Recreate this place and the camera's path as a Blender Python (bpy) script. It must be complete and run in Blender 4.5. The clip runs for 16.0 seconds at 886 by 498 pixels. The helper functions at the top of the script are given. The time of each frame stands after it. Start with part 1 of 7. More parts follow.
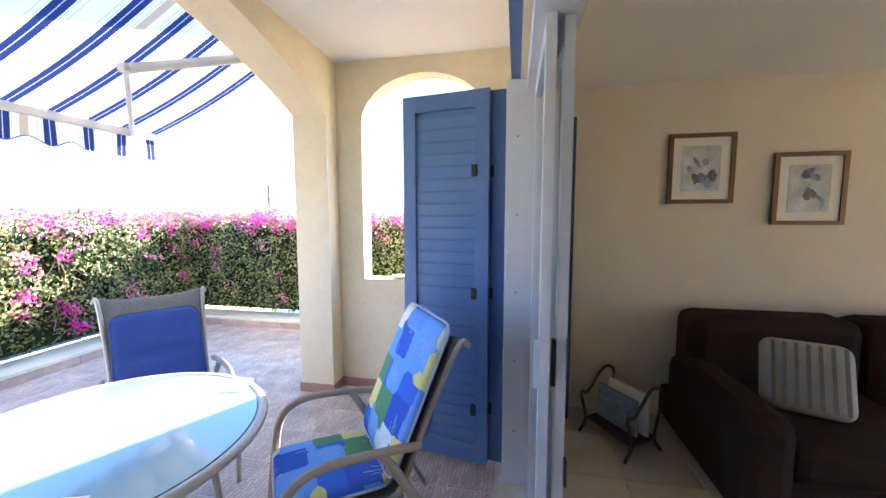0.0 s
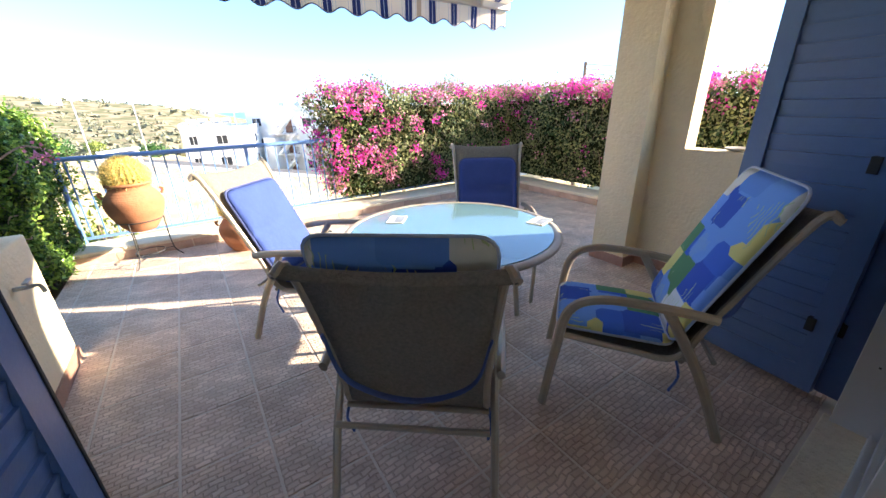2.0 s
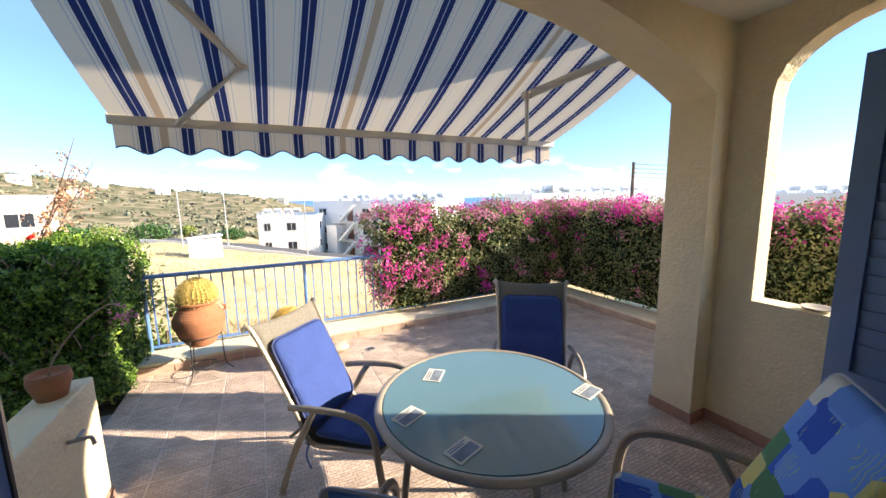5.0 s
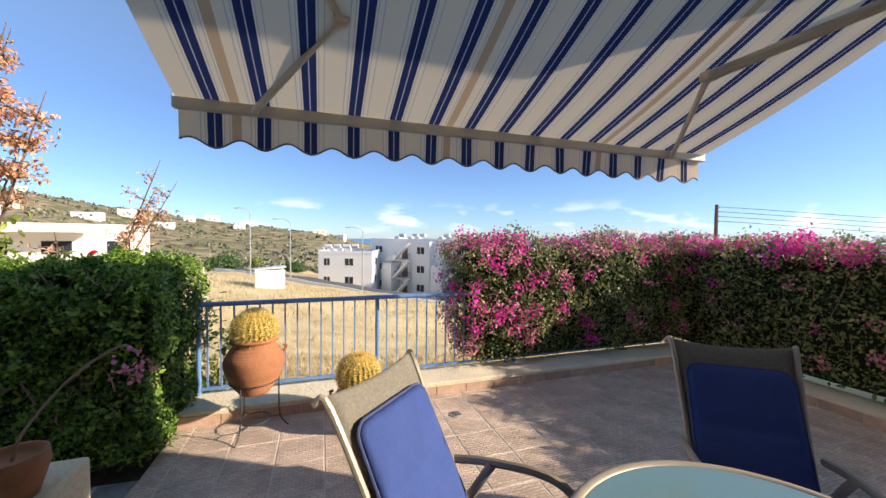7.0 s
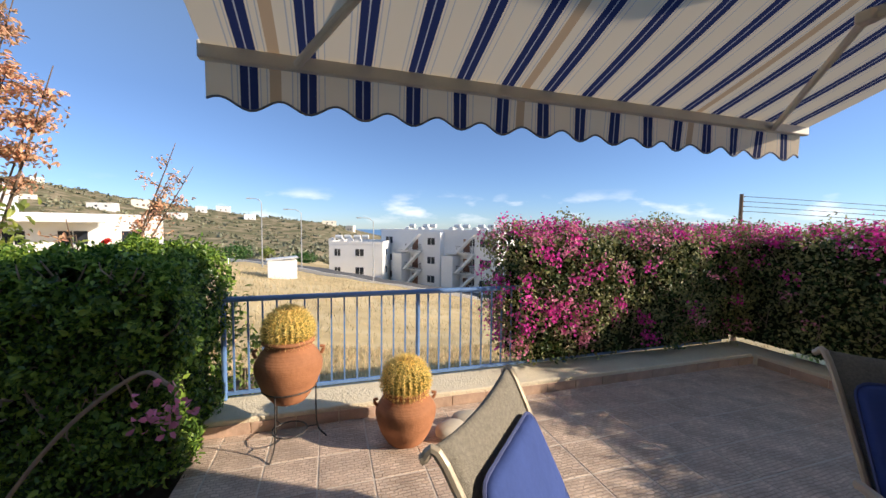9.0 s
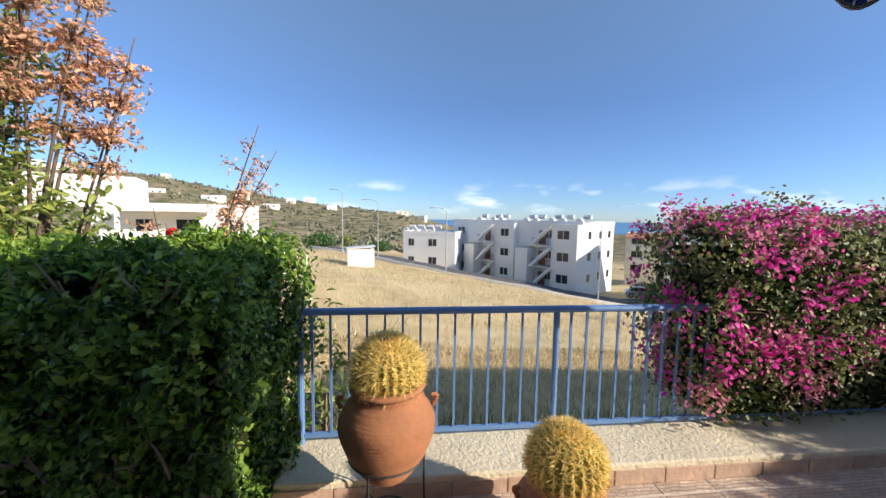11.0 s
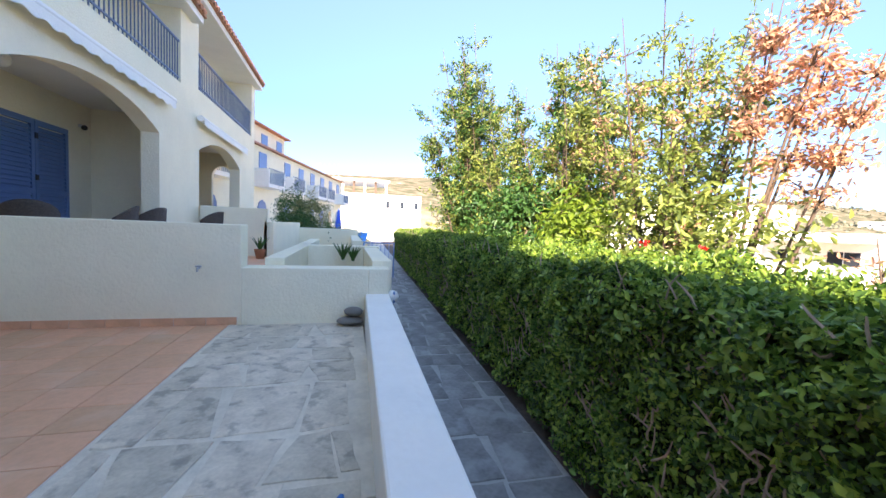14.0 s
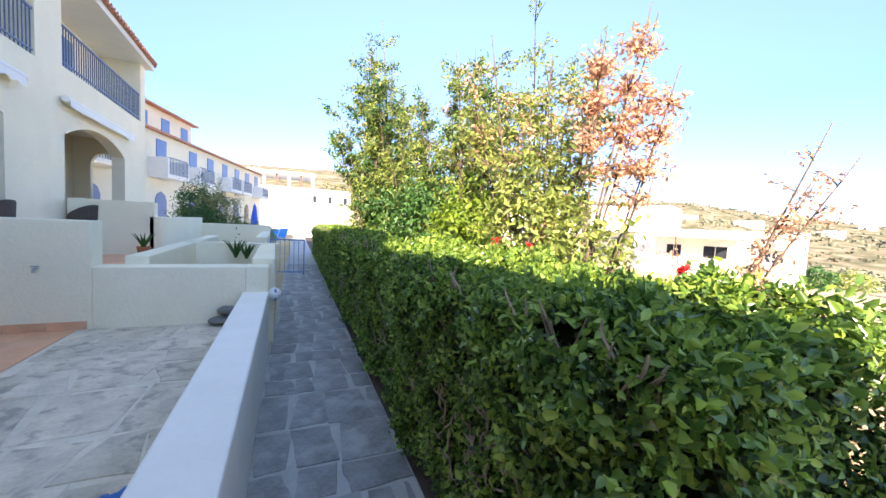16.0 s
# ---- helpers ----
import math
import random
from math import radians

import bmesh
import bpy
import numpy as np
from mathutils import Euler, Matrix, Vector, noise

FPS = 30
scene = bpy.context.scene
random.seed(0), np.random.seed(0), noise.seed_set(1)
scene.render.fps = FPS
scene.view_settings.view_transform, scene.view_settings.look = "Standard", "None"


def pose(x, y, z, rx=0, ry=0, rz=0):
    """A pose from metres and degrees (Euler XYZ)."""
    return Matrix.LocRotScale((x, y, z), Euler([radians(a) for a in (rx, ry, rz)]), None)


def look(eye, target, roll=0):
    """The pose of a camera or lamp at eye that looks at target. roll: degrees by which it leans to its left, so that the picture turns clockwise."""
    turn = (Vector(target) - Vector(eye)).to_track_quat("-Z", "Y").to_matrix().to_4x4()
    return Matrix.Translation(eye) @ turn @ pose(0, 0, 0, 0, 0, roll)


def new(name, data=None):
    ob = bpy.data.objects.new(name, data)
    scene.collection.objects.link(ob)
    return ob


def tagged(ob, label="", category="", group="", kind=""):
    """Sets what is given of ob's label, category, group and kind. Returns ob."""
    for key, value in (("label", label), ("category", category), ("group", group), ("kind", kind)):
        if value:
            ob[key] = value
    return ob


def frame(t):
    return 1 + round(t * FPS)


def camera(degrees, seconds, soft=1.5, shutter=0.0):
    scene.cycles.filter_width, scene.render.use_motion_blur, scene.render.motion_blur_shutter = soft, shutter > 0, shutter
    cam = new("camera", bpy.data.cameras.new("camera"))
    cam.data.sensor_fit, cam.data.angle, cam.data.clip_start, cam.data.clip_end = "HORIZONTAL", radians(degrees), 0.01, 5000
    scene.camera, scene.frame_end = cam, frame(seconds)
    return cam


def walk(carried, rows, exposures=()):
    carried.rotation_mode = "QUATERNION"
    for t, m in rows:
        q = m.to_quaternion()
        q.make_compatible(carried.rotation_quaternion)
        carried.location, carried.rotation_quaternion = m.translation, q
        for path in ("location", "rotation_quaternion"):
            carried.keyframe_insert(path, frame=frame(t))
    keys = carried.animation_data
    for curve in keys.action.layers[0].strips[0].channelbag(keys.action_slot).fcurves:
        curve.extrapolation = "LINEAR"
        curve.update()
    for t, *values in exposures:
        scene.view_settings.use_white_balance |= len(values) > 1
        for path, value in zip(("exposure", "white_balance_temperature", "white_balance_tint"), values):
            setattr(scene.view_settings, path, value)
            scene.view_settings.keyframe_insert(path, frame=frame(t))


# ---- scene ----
cam = camera(100.9, 16.0)
PATH = [
    (0, (-0.094, 0.371, 1.62), (1.859, 0.762, 1.439), -0.1),
    (0.5, (-0.186, 0.436, 1.643), (1.567, 1.383, 1.468), -0.5),
    (1, (-0.157, 0.449, 1.573), (1.335, 1.761, 1.347), -0.4),
    (1.5, (-0.159, 0.412, 1.444), (1.119, 1.889, 1.017), -0.7),
    (2, (-0.158, 0.358, 1.411), (0.871, 1.906, 0.673), -1.4),
    (2.5, (-0.135, 0.293, 1.539), (0.728, 1.848, 0.624), -1.4),
    (3, (-0.093, 0.252, 1.691), (0.724, 1.846, 0.801), -0.9),
    (3.5, (-0.055, 0.254, 1.777), (0.797, 1.897, 1.02), -0.2),
    (4, (-0.034, 0.24, 1.845), (0.854, 1.936, 1.268), 0.1),
    (6.5, (-0.094, 1.215, 1.714), (0.665, 3.065, 1.646), 0.6),
    (7, (-0.169, 1.473, 1.655), (0.463, 3.369, 1.588), 0.6),
    (7.5, (-0.224, 1.629, 1.617), (0.384, 3.534, 1.558), 0.7),
    (8, (-0.306, 1.75, 1.634), (0.297, 3.656, 1.568), 0.6),
    (10.5, (-0.505, 2.734, 1.586), (-0.058, 4.674, 1.393), 0.3),
    (11, (-0.628, 3.122, 1.597), (-0.411, 5.102, 1.422), 0.9),
    (11.5, (-0.935, 3.347, 1.601), (-1.123, 5.331, 1.432), 0.7),
    (12, (-1.15, 3.32, 1.588), (-1.954, 5.147, 1.441), 0.7),
    (12.5, (-1.201, 3.239, 1.58), (-2.635, 4.627, 1.455), 0.8),
    (13, (-1.262, 3.136, 1.547), (-3.01, 4.101, 1.439), 1.6),
    (13.5, (-1.308, 3.082, 1.589), (-3.18, 3.779, 1.475), 2.1),
    (14, (-1.326, 3.09, 1.6), (-3.258, 3.594, 1.482), 2.4),
    (14.5, (-1.33, 3.133, 1.603), (-3.287, 3.527, 1.482), 2.6),
    (15, (-1.284, 3.227, 1.608), (-3.245, 3.6, 1.484), 2.6),
    (15.5, (-1.15, 3.406, 1.633), (-3.077, 3.921, 1.496), 2.7),
    (16, (-0.895, 3.701, 1.652), (-2.709, 4.535, 1.528), 2.7),
]
EXPOSURES = [(0, 3.85, 6000, 10), (0.5, 2.75, 6100, 10), (1, 2.15, 6300, 10), (1.5, 1.95, 6700, 10), (2, 2.5, 6900, 10), (2.5, 3.35, 7000, 11), (3, 3.4, 7000, 11), (3.5, 2.5, 7000, 10), (4, 1.95, 7000, 10),
             (6.5, 1.38, 7200, 11), (7, 1.0, 7200, 11), (7.5, 0.82, 7200, 12), (8, 0.78, 7200, 12), (10.5, 0.78, 7000, 9), (11.5, 0.70, 6500, 8), (12, 1.1, 6800, 13), (12.5, 1.8, 6950, 15), (13, 2.1, 7250, 18),
             (14, 2.15, 7150, 19), (16, 2.2, 7250, 19)]
walk(cam, [(t, look(eye, target, roll)) for t, eye, target, roll in PATH], EXPOSURES)

# ---- light ----
SUN_EL = 24.0
sun = new("sun", bpy.data.lights.new("sun", "SUN"))
sun.data.energy, sun.data.angle, sun.data.color = 4.0, radians(0.6), (1.0, 0.9, 0.77)
sun.matrix_world = look((0.88 * 30, -0.475 * 30, 30 * math.tan(radians(SUN_EL))), (0, 0, 0))
world = bpy.data.worlds.new("world")
scene.world = world
world.use_nodes = True
wn, wl = world.node_tree.nodes, world.node_tree.links
wn.clear()
sky = wn.new("ShaderNodeTexSky")
sky.sky_type, sky.sun_disc = "NISHITA", False
sky.sun_elevation, sky.sun_rotation = radians(SUN_EL), radians(118.4)
sky.altitude, sky.air_density, sky.dust_density, sky.ozone_density = 500, 0.85, 0.1, 3.0
tc = wn.new("ShaderNodeTexCoord")
sep = wn.new("ShaderNodeSeparateXYZ")
wl.new(tc.outputs["Generated"], sep.inputs[0])
mp = wn.new("ShaderNodeMapping")
mp.inputs["Scale"].default_value = (4.5, 4.5, 14)
wl.new(tc.outputs["Generated"], mp.inputs[0])
cn = wn.new("ShaderNodeTexNoise")
cn.inputs["Scale"].default_value, cn.inputs["Detail"].default_value = 1.6, 9
wl.new(mp.outputs[0], cn.inputs["Vector"])
cr = wn.new("ShaderNodeValToRGB")
cr.color_ramp.elements[0].position, cr.color_ramp.elements[1].position = 0.54, 0.76
wl.new(cn.outputs["Fac"], cr.inputs[0])
band = wn.new("ShaderNodeValToRGB")
for pos, v in ((0.5, 0.0), (0.506, 0.25), (0.52, 1.0), (0.535, 0.6), (0.55, 0.0)):
    e = band.color_ramp.elements[0] if pos == 0.5 else band.color_ramp.elements.new(pos)
    e.position, e.color = pos, (v, v, v, 1)
band.color_ramp.elements[-1].color = (0, 0, 0, 1)
half = wn.new("ShaderNodeMath")
half.operation = "MULTIPLY_ADD"
half.inputs[1].default_value, half.inputs[2].default_value = 0.5, 0.5
wl.new(sep.outputs["Z"], half.inputs[0])
wl.new(half.outputs[0], band.inputs[0])
mul = wn.new("ShaderNodeMath")
mul.operation = "MULTIPLY"
wl.new(cr.outputs[0], mul.inputs[0])
wl.new(band.outputs[0], mul.inputs[1])
cm = wn.new("ShaderNodeMix")
cm.data_type = "RGBA"
cm.inputs[7].default_value = (6.4, 6.6, 7.0, 1)
wl.new(mul.outputs[0], cm.inputs[0])
tone = wn.new("ShaderNodeValToRGB")
tone.color_ramp.elements[0].position, tone.color_ramp.elements[0].color = 0.5, (0.40, 0.51, 0.73, 1)
tone.color_ramp.elements[1].position, tone.color_ramp.elements[1].color = 0.94, (1.62, 1.46, 1.20, 1)
mid = tone.color_ramp.elements.new(0.64)
mid.color = (0.58, 0.66, 0.80, 1)
wl.new(half.outputs[0], tone.inputs[0])
deep = wn.new("ShaderNodeMix")
deep.data_type, deep.blend_type = "RGBA", "MULTIPLY"
deep.inputs[0].default_value = 1.0
wl.new(sky.outputs[0], deep.inputs[6])
wl.new(tone.outputs[0], deep.inputs[7])
wl.new(deep.outputs[2], cm.inputs[6])
bg = wn.new("ShaderNodeBackground")
bg.inputs["Strength"].default_value = 0.135
wl.new(cm.outputs[2], bg.inputs[0])
wo = wn.new("ShaderNodeOutputWorld")
wl.new(bg.outputs[0], wo.inputs[0])


# ---- materials ----
def mat(name, color, rough=0.6, metal=0.0, var=0.12, scale=6.0, bump=0.0, bscale=60.0, spec=0.5, island=0.0, obj=0.0,
        trans=0.0, streak=None, color2=None, stain=None):
    """A principled material with variation at two scales, fine relief and, where wanted, per-piece differences."""
    m = bpy.data.materials.new(name)
    m.use_nodes = True
    n, l = m.node_tree.nodes, m.node_tree.links
    b = n["Principled BSDF"]
    b.inputs["Roughness"].default_value, b.inputs["Metallic"].default_value = rough, metal
    b.inputs["Specular IOR Level"].default_value = spec
    co = n.new("ShaderNodeTexCoord")
    src = co.outputs["Object"]
    if streak:
        ms = n.new("ShaderNodeMapping")
        ms.inputs["Scale"].default_value = streak
        l.new(src, ms.inputs[0])
        src = ms.outputs[0]
    n1, n2 = n.new("ShaderNodeTexNoise"), n.new("ShaderNodeTexNoise")
    n1.inputs["Scale"].default_value, n1.inputs["Detail"].default_value = scale, 6
    n2.inputs["Scale"].default_value, n2.inputs["Detail"].default_value = scale * 9, 4
    l.new(src, n1.inputs["Vector"])
    l.new(src, n2.inputs["Vector"])
    add = n.new("ShaderNodeMath")
    add.operation = "MULTIPLY_ADD"
    add.inputs[1].default_value = 0.45
    l.new(n2.outputs["Fac"], add.inputs[0])
    l.new(n1.outputs["Fac"], add.inputs[2])
    ramp = n.new("ShaderNodeValToRGB")
    ramp.color_ramp.elements[0].position, ramp.color_ramp.elements[1].position = 0.45, 1.0
    c2 = color2 or tuple(min(1, c * (1 + var)) for c in color)
    ramp.color_ramp.elements[0].color = (*[c * (1 - var) for c in color], 1)
    ramp.color_ramp.elements[1].color = (*c2, 1)
    l.new(add.outputs[0], ramp.inputs[0])
    out = ramp.outputs[0]
    if stain:
        s1, s2 = n.new("ShaderNodeTexNoise"), n.new("ShaderNodeValToRGB")
        s1.inputs["Scale"].default_value, s1.inputs["Detail"].default_value = stain[0], 8
        s2.color_ramp.elements[0].position, s2.color_ramp.elements[1].position = stain[3] if len(stain) > 3 else 0.53, stain[4] if len(stain) > 3 else 0.66
        l.new(co.outputs["Object"], s1.inputs["Vector"])
        if obj:
            oi, va = n.new("ShaderNodeObjectInfo"), n.new("ShaderNodeVectorMath")
            l.new(oi.outputs["Location"], va.inputs[1])
            l.new(co.outputs["Object"], va.inputs[0])
            l.new(va.outputs[0], s1.inputs["Vector"])
        l.new(s1.outputs["Fac"], s2.inputs[0])
        sf_ = n.new("ShaderNodeMath")
        sf_.operation = "MULTIPLY"
        sf_.inputs[1].default_value = stain[1]
        l.new(s2.outputs[0], sf_.inputs[0])
        sm = n.new("ShaderNodeMix")
        sm.data_type = "RGBA"
        sm.inputs[7].default_value = (*stain[2], 1)
        l.new(sf_.outputs[0], sm.inputs[0])
        l.new(out, sm.inputs[6])
        out = sm.outputs[2]
    for amount, node, socket in ((island, "ShaderNodeNewGeometry", "Random Per Island"), (obj, "ShaderNodeObjectInfo", "Random")):
        if amount:
            r = n.new(node)
            mr = n.new("ShaderNodeMapRange")
            mr.inputs[3].default_value, mr.inputs[4].default_value = 1 - amount, 1 + amount
            l.new(r.outputs[socket], mr.inputs[0])
            hsv = n.new("ShaderNodeHueSaturation")
            l.new(mr.outputs[0], hsv.inputs["Value"])
            mh = n.new("ShaderNodeMapRange")
            mh.inputs[3].default_value, mh.inputs[4].default_value = 0.5 + 0.04 * amount, 0.5 - 0.04 * amount
            l.new(r.outputs[socket], mh.inputs[0])
            l.new(mh.outputs[0], hsv.inputs["Hue"])
            l.new(out, hsv.inputs["Color"])
            out = hsv.outputs[0]
    l.new(out, b.inputs["Base Color"])
    if bump:
        nb = n.new("ShaderNodeTexNoise")
        nb.inputs["Scale"].default_value, nb.inputs["Detail"].default_value = bscale, 5
        l.new(src, nb.inputs["Vector"])
        bp = n.new("ShaderNodeBump")
        bp.inputs["Strength"].default_value, bp.inputs["Distance"].default_value = min(1, bump), 0.012 * max(1, bump)
        l.new(nb.outputs["Fac"], bp.inputs["Height"])
        l.new(bp.outputs[0], b.inputs["Normal"])
    if trans:
        t = n.new("ShaderNodeBsdfTranslucent")
        l.new(out, t.inputs["Color"])
        mx = n.new("ShaderNodeMixShader")
        mx.inputs[0].default_value = trans
        l.new(b.outputs[0], mx.inputs[1])
        l.new(t.outputs[0], mx.inputs[2])
        l.new(mx.outputs[0], n["Material Output"].inputs[0])
    return m


PLASTER = mat("cream_plaster", (0.82, 0.70, 0.47), 0.9, var=0.07, scale=1.5, bump=0.9, bscale=38)
PLASTER_N = mat("pale_plaster", (0.865, 0.797, 0.605), 0.9, var=0.05, scale=1.2, bump=0.7, bscale=30)
WHITEWALL = mat("white_paint", (0.84, 0.82, 0.765), 0.75, var=0.05, scale=2, bump=0.25, bscale=25)
FARWHITE = mat("far_render", (0.80, 0.79, 0.77), 0.85, var=0.05, scale=0.4)
FARCREAM = mat("far_cream_render", (0.82, 0.76, 0.64), 0.85, var=0.06, scale=0.4)
CEIL = mat("ceiling_paint", (0.84, 0.80, 0.72), 0.85, var=0.03, scale=2)
GROUT = mat("tile_grout", (0.62, 0.54, 0.47), 0.9, var=0.12)
SKIRT = mat("skirting_tile", (0.40, 0.22, 0.16), 0.6, var=0.2, scale=5, bump=0.5, bscale=30, obj=0.1)
RISER = mat("riser_tile", (0.50, 0.345, 0.26), 0.6, var=0.2, scale=9, bump=0.5, bscale=30, obj=0.12)
KERB = mat("kerb_render", (0.72, 0.63, 0.47), 0.92, var=0.12, scale=3, bump=1.0, bscale=45)
BLUE = mat("blue_shutter_paint", (0.105, 0.185, 0.37), 0.28, var=0.08, scale=3, bump=0.08, bscale=80)
RAILBLUE = mat("blue_rail_paint", (0.13, 0.25, 0.50), 0.4, var=0.1, scale=8, bump=0.1)
BLACK = mat("black_hardware", (0.02, 0.02, 0.022), 0.5)
WHITEALU = mat("white_aluminium", (0.66, 0.67, 0.67), 0.35, var=0.03)
RAILWHITE = mat("awning_aluminium", (0.62, 0.58, 0.52), 0.45, var=0.06)
FRAME = mat("champagne_metal", (0.42, 0.36, 0.28), 0.42, metal=0.25, var=0.08, scale=12)
MESH = mat("woven_sling", (0.22, 0.20, 0.165), 0.85, var=0.25, scale=90, bump=0.6, bscale=220)
RAILGREY = mat("slate_blue_rail_paint", (0.11, 0.155, 0.25), 0.45, var=0.1, scale=4)
LINEN = mat("cream_linen", (0.36, 0.34, 0.29), 0.9, var=0.15, scale=6, bump=0.3, bscale=120)
LAKE = mat("pale_blue_wash", (0.24, 0.34, 0.42), 0.8, var=0.2, scale=20)
NAVY = mat("blue_cushion_cotton", (0.050, 0.085, 0.27), 0.92, var=0.1, scale=7, bump=0.3, bscale=25, spec=0.2)
PIPING_NAVY = mat("navy_piping", (0.07, 0.09, 0.22), 0.9, var=0.1)
PIPING = mat("cushion_piping", (0.40, 0.46, 0.58), 0.9, var=0.1)
TERRA = mat("terracotta", (0.37, 0.155, 0.075), 0.85, var=0.18, scale=5, bump=0.3, bscale=30)
SOIL = mat("potting_soil", (0.06, 0.04, 0.03), 1.0, var=0.3, scale=30, bump=1.0)
CACTUS = mat("cactus_flesh", (0.30, 0.27, 0.08), 0.8, var=0.2, scale=12)
SPINE = mat("cactus_spines", (0.92, 0.72, 0.28), 0.7, var=0.12, island=0.3, trans=0.45)
SPINETOP = mat("cactus_crown", (0.20, 0.10, 0.04), 0.9, var=0.3)
IRON = mat("wrought_iron", (0.035, 0.03, 0.028), 0.6, var=0.3)
STONE = mat("beach_stone", (0.45, 0.40, 0.33), 0.8, var=0.1, scale=8, bump=0.2)
DARKSTONE = mat("dark_beach_stone", (0.17, 0.16, 0.15), 0.8, var=0.12, scale=8, bump=0.2)
LEAF = mat("hedge_leaf", (0.13, 0.265, 0.05), 0.22, var=0.3, scale=3, island=0.75, trans=0.38, color2=(0.26, 0.42, 0.075))
# darkened copy of the leaf colour: depth shade painted into the inner leaves
LEAF_SHADE = mat("hedge_shaded_leaf", (0.05, 0.10, 0.024), 0.5, var=0.3, scale=3, island=0.4, trans=0.2)
# near-black filler colour that paints the shade inside the hedges
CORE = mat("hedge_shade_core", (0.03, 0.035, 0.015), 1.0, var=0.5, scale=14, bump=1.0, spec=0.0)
LEAF_B = mat("bougainvillea_leaf", (0.24, 0.26, 0.10), 0.5, var=0.3, scale=3, island=0.5, trans=0.3)
BRACT = mat("bougainvillea_bract", (0.80, 0.06, 0.42), 0.6, var=0.25, scale=3, island=0.3, trans=0.4)
BRACT_F = mat("faded_bract", (0.76, 0.27, 0.42), 0.7, var=0.25, scale=3, island=0.3, trans=0.35)
LEAF_T = mat("tree_leaf", (0.29, 0.36, 0.085), 0.4, var=0.3, scale=1.5, island=0.55, trans=0.5)
LEAF_Y = mat("lime_leaf", (0.21, 0.32, 0.035), 0.45, var=0.2, scale=2, island=0.3, trans=0.45)
LEAF_S = mat("dark_shrub_leaf", (0.05, 0.14, 0.03), 0.45, var=0.25, scale=2, island=0.4, trans=0.3)
LEAF_DRY = mat("withered_leaf", (0.72, 0.43, 0.27), 0.8, var=0.3, scale=2, island=0.4, trans=0.35)
BARK = mat("bark", (0.15, 0.105, 0.075), 0.95, var=0.3, scale=12, bump=0.8)
TWIG = mat("dry_twig", (0.336, 0.252, 0.182), 0.95, var=0.3, scale=12)
REDF = mat("red_flower", (0.65, 0.02, 0.015), 0.5, trans=0.3)
SLATE = mat("grey_flagstone", (0.25, 0.245, 0.24), 0.7, var=0.42, scale=3.2, bump=0.6, bscale=14, obj=0.15, stain=(4.5, 0.6, (0.42, 0.42, 0.42)))
SLATE_J = mat("flagstone_mortar", (0.42, 0.415, 0.40), 0.9, var=0.18, scale=4, bump=0.4)
PAVE = mat("washed_flagstone", (0.60, 0.53, 0.43), 0.8, var=0.26, scale=4.5, bump=0.8, bscale=14, obj=0.12, stain=(8.5, 0.55, (0.21, 0.19, 0.165), 0.54, 0.66))
PAVE_J = mat("smeared_mortar", (0.66, 0.60, 0.50), 0.9, var=0.2, scale=3, bump=0.4)
TCT = mat("terracotta_floor_tile", (0.72, 0.39, 0.235), 0.6, var=0.16, scale=3, obj=0.08, stain=(2.2, 0.4, (0.78, 0.56, 0.42), 0.54, 0.70))
SOILG = mat("bare_soil", (0.09, 0.065, 0.05), 1.0, var=0.35, scale=14, bump=1.0, bscale=30)
ROOF = mat("clay_roof_tile", (0.47, 0.22, 0.13), 0.85, var=0.2, scale=3, bump=0.3, obj=0.1)
DARKWIN = mat("dark_window_glass", (0.03, 0.035, 0.045), 0.08, var=0.1)
ROAD = mat("asphalt", (0.10, 0.10, 0.105), 0.95, var=0.1, scale=1)
GALV = mat("galvanised_pole", (0.42, 0.43, 0.44), 0.5, metal=0.4)
WOODPOLE = mat("timber_pole", (0.16, 0.11, 0.08), 0.9, var=0.2, scale=4)
WICKER = mat("dark_wicker", (0.085, 0.068, 0.058), 0.8, var=0.3, scale=40, bump=0.8, bscale=120)
SOFA = mat("brown_corduroy", (0.028, 0.016, 0.011), 0.95, var=0.15, scale=8, bump=0.5, bscale=150, spec=0.2)
ROOMWALL = mat("room_wall_paint", (0.66, 0.58, 0.45), 0.9, var=0.03)
ROOMTILE = mat("room_floor_tile", (0.55, 0.48, 0.38), 0.35, var=0.06, obj=0.03)
GOLD = mat("gilt_frame", (0.16, 0.09, 0.035), 0.4, metal=0.3, var=0.2)
PAPER = mat("paper", (0.75, 0.72, 0.62), 0.8, var=0.05)
INK = mat("print_ink", (0.20, 0.24, 0.30), 0.8, var=0.4, scale=20)
SEA = mat("sea", (0.10, 0.24, 0.42), 0.35, var=0.1, scale=0.004)
POOLBLUE = mat("blue_canvas", (0.02, 0.10, 0.55), 0.8, var=0.1)
CLOTHBLUE = mat("blue_cloth", (0.03, 0.17, 0.46), 0.9, var=0.2, scale=9, bump=0.3, bscale=40)
LOUNGE = mat("blue_plastic", (0.03, 0.30, 0.75), 0.4)
GREENPOT = mat("green_glaze", (0.05, 0.12, 0.05), 0.3)
CARPAINT = mat("silver_car_paint", (0.42, 0.44, 0.47), 0.3, metal=0.4, var=0.03)
LAMPGLASS = mat("opal_glass", (0.85, 0.85, 0.82), 0.3)
CORDBLUE = mat("tie_ribbon", (0.10, 0.16, 0.42), 0.9)
DRYGRASS = mat("dry_grass", (0.60, 0.48, 0.28), 0.95, var=0.25, scale=0.5, island=0.35, trans=0.25)
WEED = mat("green_weed", (0.18, 0.24, 0.07), 0.8, var=0.25, scale=0.5, island=0.4, trans=0.25)


